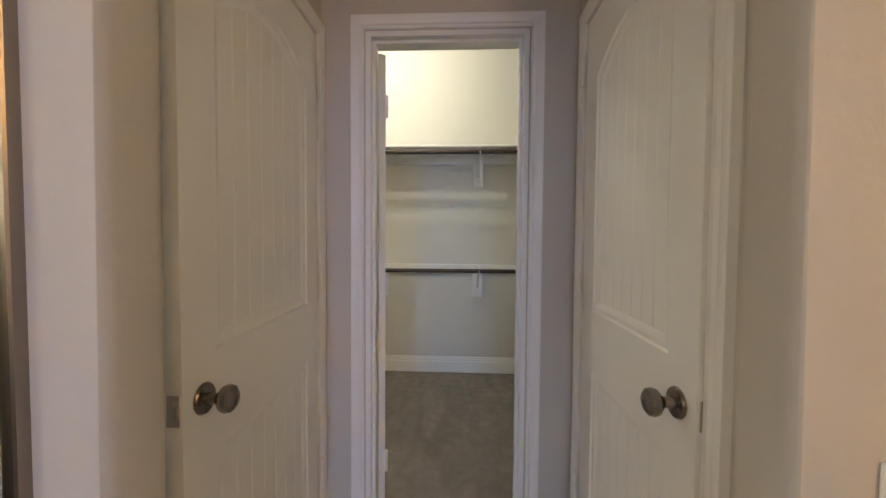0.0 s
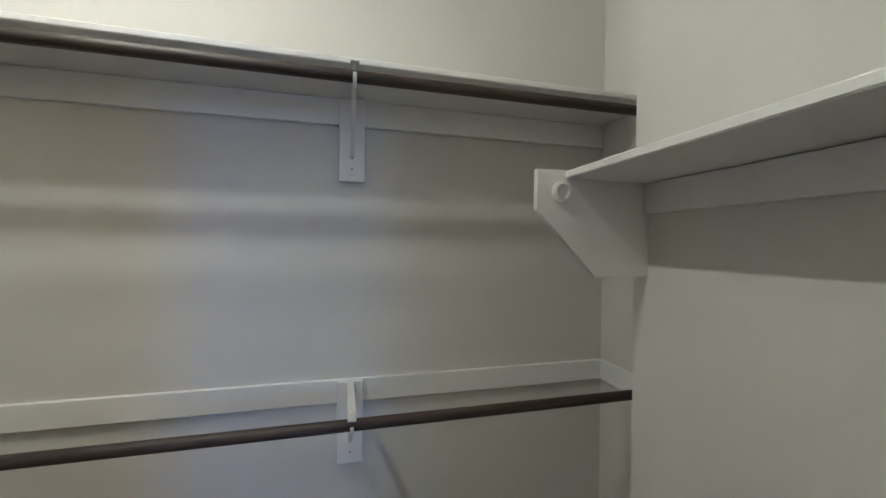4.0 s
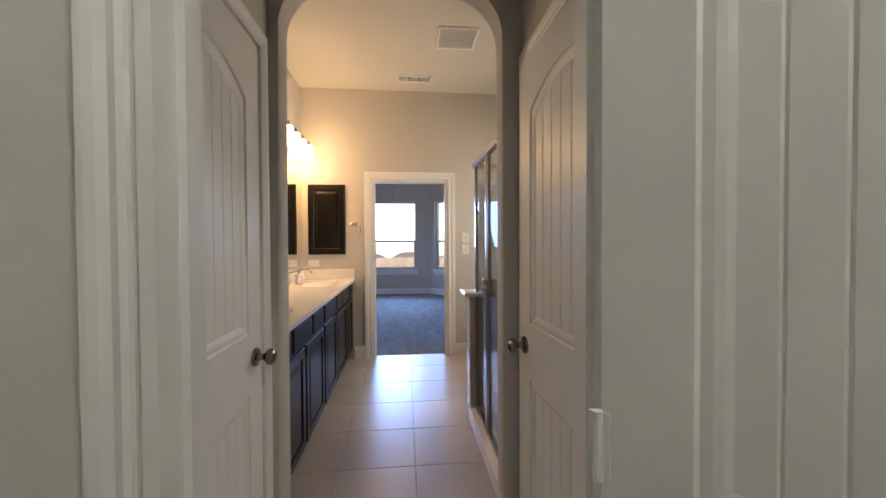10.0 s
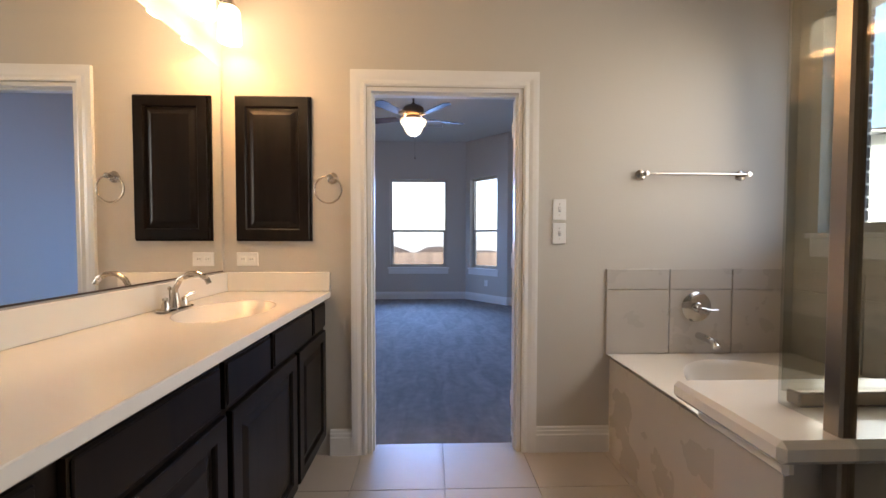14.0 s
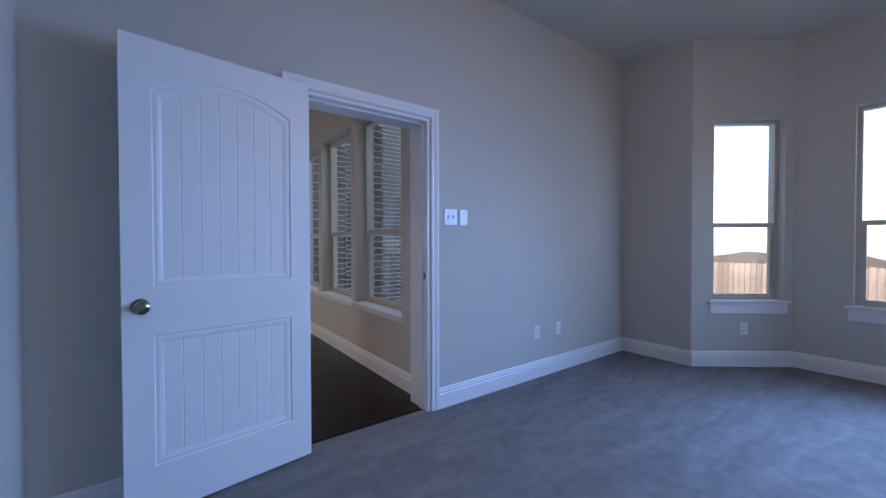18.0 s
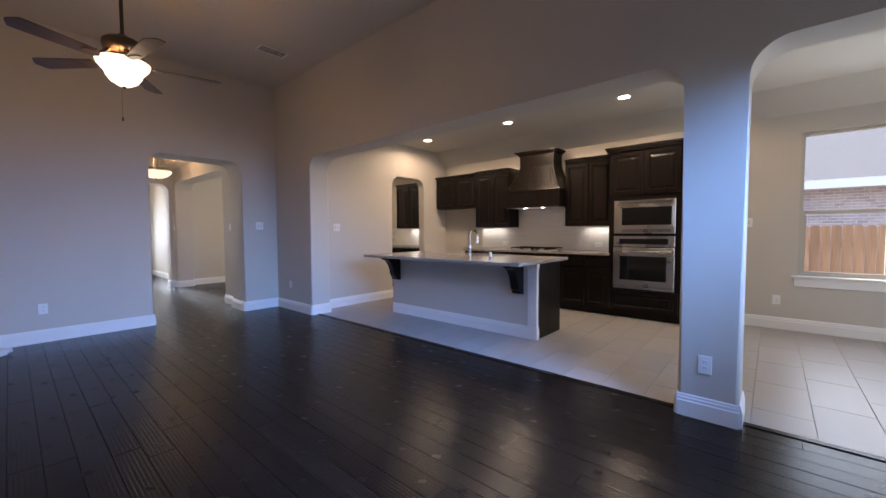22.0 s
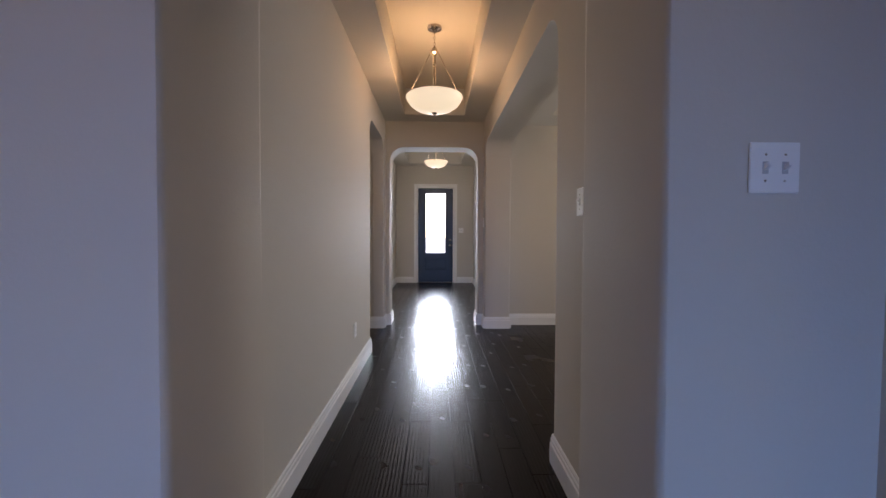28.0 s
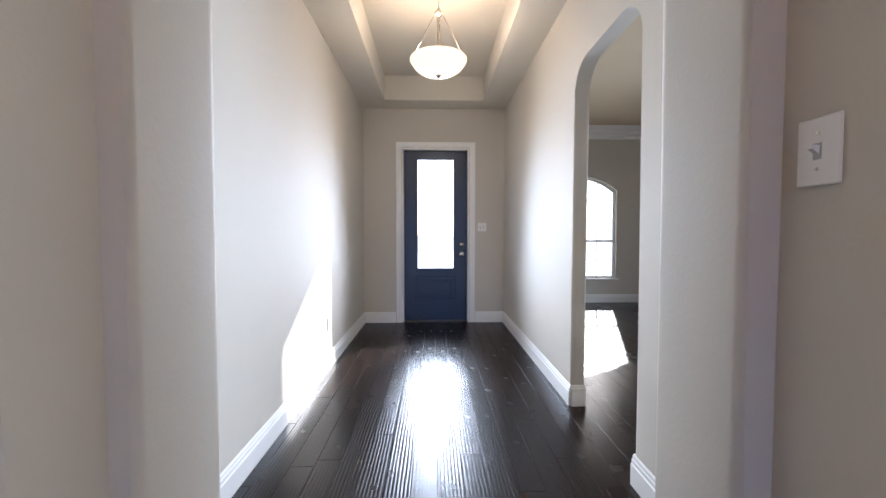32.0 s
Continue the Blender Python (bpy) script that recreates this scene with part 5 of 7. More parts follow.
def basin_top(name, x0, x1, y0, y1, z, th, sinks, rx, ry, dep, mat, label):
    """A counter with oval basins sunk in it."""
    t = thing(name, (0, 0, 0), label, "countertop")
    bm = B()
    cuts = sorted(sinks)
    n = 40
    edges = [y0] + [(a[1] + b[1]) / 2 for a, b in zip(sorted(cuts, key=lambda c: c[1]), sorted(cuts, key=lambda c: c[1])[1:])] + [y1]
    for (cx, cy), a, b in zip(sorted(cuts, key=lambda c: c[1]), edges, edges[1:]):
        ring, outer = [], []
        for i in range(n):
            q = 2 * math.pi * i / n
            c, s = math.cos(q), math.sin(q)
            ring.append(bm.verts.new((cx + rx * c, cy + ry * s, z)))
            k = min(((x1 if c > 0 else x0) - cx) / c if abs(c) > 1e-6 else 1e9, ((b if s > 0 else a) - cy) / s if abs(s) > 1e-6 else 1e9)
            outer.append(bm.verts.new((cx + k * c, cy + k * s, z)))
        for i in range(n):
            bm.faces.new([outer[i], outer[(i + 1) % n], ring[(i + 1) % n], ring[i]])
        bb = B()
        rows = [[bb.verts.new((cx + rx * f * math.cos(2 * math.pi * i / n), cy + ry * f * math.sin(2 * math.pi * i / n), z - d)) for i in range(n)] for f, d in ((1.0, 0.0), (0.99, 0.004))]
        for f, d in ((0.97, dep * 0.06), (0.88, dep * 0.32), (0.70, dep * 0.68), (0.42, dep * 0.93), (0.12, dep)):
            rows.append([bb.verts.new((cx + rx * f * math.cos(2 * math.pi * i / n), cy + ry * f * math.sin(2 * math.pi * i / n), z - d)) for i in range(n)])
        for p, r in zip(rows, rows[1:]):
            for i in range(n):
                bb.faces.new([p[i], p[(i + 1) % n], r[(i + 1) % n], r[i]])
        bb.faces.new(rows[-1])
        part("basin", bb, mat, t, "smooth oval basin", True)
        for qx in (x0, x1):
            for qy in (a, b):
                near = min(outer, key=lambda v: (v.co.x - qx) ** 2 + (v.co.y - qy) ** 2)
                k = outer.index(near)
                c = bm.verts.new((qx, qy, z))
                for j in (k - 1, k):
                    tri = [outer[j], outer[(j + 1) % n], c]
                    if (tri[1].co - tri[0].co).cross(c.co - tri[0].co).length > 1e-7:
                        bm.faces.new(tri)
    part("top", bm, mat, t)
    bm = B()
    box(bm, x1 - 0.012, y0, z - th, x1, y1, z - 0.0006, 0.004)
    part("front_edge", bm, mat, t)
    for cx, cy in sinks:
        bm = B()
        lathe(bm, [(0, 0.004), (0.02, 0.004), (0.022, 0.0), (0.0, 0.0)], (cx, cy, z - dep + 0.0008), 18)
        part("drain", bm, NICKEL, t, "metal drain", True)
    return t


vt = basin_top("bathroom_countertop", -1.217, -0.645, -2.742, -0.002, 0.925, 0.038, ((-0.915, -0.55), (-0.915, -2.07)), 0.17, 0.235, 0.095, MARBLE, "glossy cream cultured marble vanity top with oval basins")
one_box("back_splash", (-1.217, -2.742, 0.926), (-1.197, -0.002, 1.03), MARBLE, vt, 0.003)
one_box("side_splash", (-1.196, -0.022, 0.926), (-0.645, -0.002, 1.03), MARBLE, vt, 0.003)

mir = thing("vanity_mirror", (-1.2195, -1.32, 1.035), "large frameless vanity mirror on the wall", "mirror")
one_box("mirror_glass", (0.0, -1.41, 0.004), (0.006, 1.285, 1.09), MIRROR, mir)
one_box("bottom_channel", (0.0, -1.41, 0.0), (0.009, 1.285, 0.006), BRONZE, mir)


def lav_faucet(at):
    f = thing("basin_faucet", at, "brushed nickel arc basin faucet with two handles", "faucet", "vanity faucets")
    bm = B()
    box(bm, -0.028, -0.08, 0.0, 0.028, 0.08, 0.012, 0.006)
    part("base_plate", bm, NICKEL, f)
    bm = B()
    lathe(bm, [(0.020, 0.010), (0.017, 0.04), (0.013, 0.07), (0.0, 0.072)], (0, 0, 0), 16)
    tube(bm, [(0, 0, 0.05), (0.0, 0, 0.085), (0.02, 0, 0.125), (0.055, 0, 0.148), (0.095, 0, 0.148), (0.125, 0, 0.128), (0.136, 0, 0.108)], 0.0105, 12)
    part("spout", bm, NICKEL, f, "", True)
    for y in (-0.055, 0.055):
        bm = B()
        lathe(bm, [(0.017, 0.010), (0.014, 0.035), (0.010, 0.045), (0.0, 0.047)], (0, y, 0), 14)
        tube(bm, [(0, y, 0.042), (0.012, y * 1.25, 0.055), (0.02, y * 1.75, 0.058)], 0.006, 8)
        part("handle", bm, NICKEL, f, "lever handle", True)
    bm = B()
    tube(bm, [(-0.022, 0, 0.01), (-0.022, 0, 0.085)], 0.003, 8)
    lathe(bm, [(0, 0.080), (0.007, 0.083), (0.007, 0.093), (0, 0.097)], (-0.022, 0, 0), 10)
    part("lift_rod", bm, NICKEL, f, "", True)
    return f


lav_faucet((-1.125, -0.55, 0.925))
lav_faucet((-1.125, -2.07, 0.925))

mc = thing("medicine_cabinet", (-0.945, -0.0, 1.20), "espresso raised-panel wall cabinet beside the mirror", "cabinet")
one_box("body", (-0.205, -0.012, 0.0), (0.205, -0.0005, 0.785), ESPRESSO, mc, 0.002)
raised_panel("cabinet_door", mc, (-0.012, -0.195, 0.010), (0.195, 0.775), "y", -1)


def towel_ring(at):
    r = thing("towel_ring", at, "brushed nickel towel ring on the wall", "towel ring")
    bm = B()
    lathe(bm, [(0, -0.0005), (0.030, -0.0005), (0.032, -0.006), (0.024, -0.012), (0.012, -0.014), (0.010, -0.040), (0.015, -0.046), (0.015, -0.055), (0, -0.057)], (0, 0, 0), 20, "y")
    part("post", bm, NICKEL, r, "", True)
    bm = B()
    tube(bm, [(0.072 * math.sin(a) - 0.012, -0.048, -0.068 + 0.072 * math.cos(a)) for a in [2 * math.pi * i / 36 for i in range(36)]], 0.0048, 8, True)
    part("ring", bm, NICKEL, r, "", True)


towel_ring((-0.63, -0.0005, 1.545))

tb = thing("towel_bar", (1.38, -0.0005, 1.575), "brushed nickel towel bar on the bathroom wall", "towel bar")
for x in (-0.29, 0.29):
    bm = B()
    lathe(bm, [(0, 0), (0.029, 0), (0.030, -0.006), (0.022, -0.011), (0.011, -0.014), (0.010, -0.052), (0.014, -0.060), (0.014, -0.068), (0, -0.070)], (x, 0, 0), 20, "y")
    part("post", bm, NICKEL, tb, "", True)
bm = B()
tube(bm, [(-0.29, -0.058, 0), (0.29, -0.058, 0)], 0.008, 12)
part("bar", bm, NICKEL, tb, "", True)

vl = thing("vanity_light", (-1.2195, -0.4525, 2.405), "four-shade nickel vanity light, lit", "wall lamp")
one_box("back_plate", (0.0, -0.13, -0.055), (0.02, 0.13, 0.055), NICKEL, vl, 0.006)
bm = B()
tube(bm, [(0.05, -0.385, 0.02), (0.05, 0.385, 0.02)], 0.010, 12)
part("bar", bm, NICKEL, vl, "", True)
for y in (-0.08, 0.08):
    bm = B()
    tube(bm, [(0.01, y, 0.0), (0.05, y, 0.02)], 0.008, 10)
    part("arm", bm, NICKEL, vl, "", True)
for i in range(4):
    y = 0.3525 - 0.235 * i
    bm = B()
    lathe(bm, [(0, 0.036), (0.020, 0.034), (0.028, 0.015), (0.028, -0.008), (0.0, -0.010)], (0.095, y, -0.0), 16)
    tube(bm, [(0.05, y, 0.02), (0.095, y, 0.03)], 0.007, 8)
    part("socket_cup", bm, NICKEL, vl, "", True)
    bm = B()
    lathe(bm, [(0.0, -0.008), (0.043, -0.010), (0.050, -0.022), (0.056, -0.18), (0.053, -0.18), (0.047, -0.024), (0, -0.016)], (0.095, y, 0), 24, caps=False)
    s = part("glass_shade", bm, SHADE, vl, "lit frosted glass shade", True)
    s.visible_shadow = False

# tub with tiled deck, knee wall and shower
tub = thing("bathtub", (0, 0, 0), "white drop-in tub in a tiled deck", "bathtub")
bm = B()
box(bm, 0.93, -1.45, 0.0, 0.97, -0.004, 0.535)
part("apron", bm, WTILE, tub, "tiled tub apron")
tt = basin_top("tub_deck", 0.915, 1.995, -1.465, -0.004, 0.56, 0.03, ((1.46, -0.73),), 0.42, 0.62, 0.42, MARBLE, "white glossy tub rim with an oval basin")
sp = thing("tub_splash", (0, 0, 0), "beige tile splash above the tub", "tile splash")
for i in range(3):
    one_box("tile", (0.905 + i * 0.365, -0.012, 0.563), (0.905 + i * 0.365 + 0.361, -0.001, 0.926), WTILE, sp, 0.002)
    one_box("tile", (0.905 + i * 0.365, -0.012, 0.930), (0.905 + i * 0.365 + 0.361, -0.001, 1.045), WTILE, sp, 0.002)
for i in range(4):
    one_box("tile", (1.988, -1.462 + i * 0.365, 0.563), (1.999, -1.462 + i * 0.365 + 0.361, 0.926), WTILE, sp, 0.002)
    one_box("tile", (1.988, -1.462 + i * 0.365, 0.930), (1.999, -1.462 + i * 0.365 + 0.361, 1.045), WTILE, sp, 0.002)
tf = thing("tub_faucet", (1.42, -0.0125, 0.83), "round chrome tub valve and spout", "faucet")
bm = B()
lathe(bm, [(0, 0), (0.082, 0), (0.085, -0.008), (0.070, -0.014), (0.028, -0.018), (0.024, -0.05), (0, -0.052)], (0, 0, 0), 26, "y")
part("valve_plate", bm, CHROME, tf, "", True)
bm = B()
tube(bm, [(0, -0.045, 0), (0.05, -0.055, -0.012), (0.085, -0.06, -0.01)], 0.009, 10)
part("lever", bm, CHROME, tf, "", True)
bm = B()
tube(bm, [(0.02, 0, -0.165), (0.02, -0.07, -0.165), (0.02, -0.12, -0.175), (0.02, -0.14, -0.195)], 0.02, 14)
part("spout", bm, CHROME, tf, "", True)

kw = thing("shower_knee_wall", (0, 0, 0), "tiled knee wall with a white cap between tub and shower", "knee wall")
one_box("core", (0.415, -1.6088, 0.0), (1.98, -1.4812, 0.925), GROUT, kw)
for i, (a, b) in enumerate(((0.0, 0.30), (0.304, 0.60), (0.604, 0.925))):
    for j in range(5):
        x0, x1 = max(0.412, 0.412 + (j - (0.5 if i % 2 else 0)) * 0.335), min(1.985, 0.412 + (j + 1 - (0.5 if i % 2 else 0)) * 0.335 - 0.004)
        if x1 - x0 > 0.02:
            one_box("tile", (x0, -1.610, a), (x1, -1.6005, b), WTILE, kw, 0.0015)
            one_box("tile", (x0, -1.4895, a), (x1, -1.480, b), WTILE, kw, 0.0015)
    one_box("tile", (0.403, -1.610, a), (0.4145, -1.480, b), WTILE, kw, 0.0015)
one_box("cap", (0.355, -1.655, 0.930), (1.99, -1.435, 0.962), MARBLE, kw, 0.008, "white marble cap")
one_box("cap_moulding", (0.385, -1.63, 0.900), (0.402, -1.46, 0.9295), MARBLE, kw, 0.005)

sh = thing("shower_enclosure", (0, 0, 0), "bronze-toned framed glass shower enclosure", "shower")
FR = material("dark nickel shower frame", (0.34, 0.29, 0.24), 0.3, 1.0, vary=0.05, scale=8)
one_box("header_rail", (0.435, -2.74, 1.885), (0.475, -1.535, 1.925), FR, sh, 0.004)
one_box("side_header", (0.475, -1.560, 1.885), (1.985, -1.530, 1.920), FR, sh, 0.004)
one_box("panel_post", (0.443, -1.645, 0.11), (0.467, -1.620, 1.885), FR, sh, 0.003)
one_box("door_post", (0.440, -2.030, 0.11), (0.470, -1.985, 1.885), FR, sh, 0.004)
one_box("door_stile", (0.444, -2.058, 0.13), (0.466, -2.034, 1.88), FR, sh, 0.003)
one_box("hinge_stile", (0.444, -2.725, 0.13), (0.466, -2.7, 1.88), FR, sh, 0.003)
one_box("bottom_rail", (0.440, -2.74, 0.10), (0.470, -1.615, 0.13), FR, sh, 0.003)
one_box("side_bottom_rail", (0.475, -1.558, 0.9625), (1.985, -1.534, 0.985), FR, sh, 0.003)
for nm, lo, hi in (("fixed_pane", (0.453, -1.985, 0.13), (0.457, -1.645, 1.885)), ("corner_pane", (0.453, -1.62, 0.965), (0.457, -1.545, 1.885)), ("door_pane", (0.453, -2.7, 0.135), (0.457, -2.058, 1.88)), ("side_pane", (0.459, -1.548, 0.985), (1.985, -1.544, 1.885))):
    g = one_box(nm, lo, hi, SHOWERGLASS, sh, 0, "clear shower glass")
    g.visible_shadow = False
one_box("handle", (0.408, -2.062, 0.985), (0.443, -2.030, 1.10), NICKEL, sh, 0.005, "door pull")
one_box("handle", (0.467, -2.062, 0.985), (0.502, -2.030, 1.10), NICKEL, sh, 0.005, "door pull")
cu = thing("shower_curb", (0, 0, 0), "white marble shower curb on the tile floor", "curb")
one_box("curb_top", (0.395, -2.743, 0.0), (0.515, -1.612, 0.10), MARBLE, cu, 0.006)
pan = thing("shower_pan", (0, 0, 0), "tiled shower floor pan", "shower pan")
one_box("pan", (0.516, -2.74, 0.0), (1.985, -1.612, 0.03), WTILE, pan)
wt = thing("shower_wall_tile", (0, 0, 0), "beige tile lining of the shower walls", "wall tile")
for i in range(5):
    for j in range(7):
        z0 = 0.0 + j * 0.305
        o = 0.17 if j % 2 else 0.0
        x0, x1 = max(0.53, 0.53 + i * 0.335 - o), min(1.985, 0.53 + (i + 1) * 0.335 - o - 0.004)
        if x1 - x0 > 0.03:
            one_box("tile", (x0, -2.7195, z0), (x1, -2.708, z0 + 0.301), WTILE, wt, 0.0015)
        y0, y1 = max(-2.707, -2.707 + i * 0.335 - o), min(-1.615, -2.707 + (i + 1) * 0.335 - o - 0.004)
        if y1 - y0 > 0.03:
            one_box("tile", (1.988, y0, z0), (1.9995, y1, z0 + 0.301), WTILE, wt, 0.0015)
seat = thing("corner_bench", (1.55, -2.705, 0.0), "white corner shower seat", "shower seat")
bm = B()
prism(bm, ((0.0, 0.0), (0.43, 0.0), (0.43, 0.43)), 0.42, 0.46, "z")
part("seat_top", bm, MARBLE, seat)
bm = B()
prism(bm, ((0.03, 0.0), (0.43, 0.0), (0.43, 0.40)), 0.03, 0.42, "z")
part("seat_base", bm, WTILE, seat)

# ---------------------------------------------------------------- fireplace
fp = thing("fireplace", (-2.165, -4.235, 0.0), "white cast stone corner fireplace with a black firebox", "fireplace", turn=45)
bm = B()
prism(bm, ((-0.94, 0.004), (0.93, 0.004), (0.82, 0.46), (-0.84, 0.46)), 0.0, 0.022, "z")
prism(bm, ((-0.96, 0.004), (0.95, 0.004), (0.845, 0.485), (-0.865, 0.485)), 0.022, 0.060, "z")
part("hearth", bm, CASTSTONE, fp, "cast stone hearth slab")


def crown(parent, name, w0, y0, z, steps, mat):
    """Stepped moulding: rows of (overhang, height)."""
    bm = B()
    rings = []
    for o, h in steps:
        for zz, e in ((z + 0.002, 0.0), (z + h * 0.5, 0.003), (z + h - 0.001, 0.0)):
            a, b = w0 / 2 + o + e, y0 + o + e
            rings.append([bm.verts.new(p) for p in ((-a, 0.004, zz), (a, 0.004, zz), (a, b, zz), (-a, b, zz))])
        z += h
    for p, q in zip(rings, rings[1:]):
        for i in range(4):
            bm.faces.new([p[i], p[(i + 1) % 4], q[(i + 1) % 4], q[i]])
    bm.faces.new(rings[0])
    bm.faces.new(rings[-1])
    return part(name, bm, mat, parent)


for s in (-1, 1):
    bm = B()
    box(bm, s * 0.48, 0.004, 0.155, s * 0.735, 0.115, 1.0, 0.004)
    box(bm, s * 0.515, 0.115, 0.20, s * 0.70, 0.121, 0.96, 0.003)
    part("pilaster", bm, CASTSTONE, fp)
    bm = B()
    box(bm, s * 0.44, 0.004, 0.0605, s * 0.79, 0.165, 0.110, 0.006)
    box(bm, s * 0.455, 0.004, 0.110, s * 0.77, 0.148, 0.132, 0.006)
    box(bm, s * 0.468, 0.004, 0.132, s * 0.755, 0.133, 0.155, 0.005)
    part("plinth", bm, CASTSTONE, fp)
n = 16
bm = B()
arc = [(-0.48 + 0.96 * i / n, 0.985 + 0.075 * (1 - abs(2 * i / n - 1) ** 3.2)) for i in range(n + 1)]
prism(bm, [(0.735, 0.985), (0.735, 1.275), (-0.735, 1.275), (-0.735, 0.985)] + arc, 0.004, 0.128, "y")
part("frieze", bm, CASTSTONE, fp)
bm = B()
outer = [(-0.775, 0.985), (-0.48, 0.985)] + arc + [(0.48, 0.985), (0.775, 0.985)]
for (a, az), (b, bz) in zip(outer, outer[1:]):
    if abs(a - b) > 1e-6:
        prism(bm, [(a, az - 0.004), (b, bz - 0.004), (b, bz + 0.014), (a, az + 0.014)], 0.004, 0.143, "y")
        prism(bm, [(a, az + 0.014), (b, bz + 0.014), (b, bz + 0.034), (a, az + 0.034)], 0.004, 0.158, "y")
part("arched_moulding", bm, CASTSTONE, fp)
one_box("header_panel", (-0.4795, 0.004, 0.835), (0.4795, 0.104, 1.068), CASTSTONE, fp)
crown(fp, "mantel_shelf", 1.50, 0.132, 1.275, ((0.005, 0.02), (0.02, 0.02), (0.045, 0.03), (0.075, 0.03), (0.095, 0.012), (0.11, 0.035)), CASTSTONE)
bm = B()
for q in ((-0.478, -0.40, 0.062, 0.833), (0.40, 0.478, 0.062, 0.833), (-0.40, 0.40, 0.755, 0.833), (-0.40, 0.40, 0.062, 0.155)):
    box(bm, q[0], 0.03, q[2], q[1], 0.108, q[3], 0.003)
part("firebox_frame", bm, BLACK, fp, "black metal firebox frame")
bm = B()
prism(bm, ((-0.45, 0.108), (0.45, 0.108), (0.40, 0.15), (-0.40, 0.15)), 0.062, 0.115, "z")
part("ash_lip", bm, BLACK, fp)
bm = B()
box(bm, -0.30, -0.345, 0.16, 0.30, -0.33, 0.758)
part("firebox_back", bm, FIREBRICK, fp, "refractory panel")
for s in (-1, 1):
    bm = B()
    prism(bm, ((s * 0.393, 0.03), (s * 0.378, 0.03), (s * 0.285, -0.33), (s * 0.30, -0.33)), 0.16, 0.758, "z")
    part("firebox_side", bm, FIREBRICK, fp)
bm = B()
prism(bm, ((-0.393, 0.10), (0.393, 0.10), (0.30, -0.345), (-0.30, -0.345)), 0.156, 0.160, "z")
part("firebox_floor", bm, FIREBRICK, fp)
bm = B()
prism(bm, ((-0.393, 0.03), (0.393, 0.03), (0.30, -0.345), (-0.30, -0.345)), 0.752, 0.758, "z")
part("firebox_roof", bm, BLACK, fp)
bm = B()
for i in range(7):
    x = -0.27 + i * 0.09
    tube(bm, [(x, -0.22, 0.215), (x, -0.03, 0.205), (x, -0.015, 0.235)], 0.007, 6)
for y in (-0.20, -0.06):
    tube(bm, [(-0.29, y, 0.205), (0.29, y, 0.205)], 0.008, 6)
part("fire_grate", bm, BLACK, fp, "black iron grate")
for x in (-0.22, -0.02, 0.10, 0.22):
    bm = B()
    tube(bm, [(x, -0.06, 0.16), (x, -0.06, 0.30)], 0.009, 8)
    part("andiron", bm, BLACK, fp)


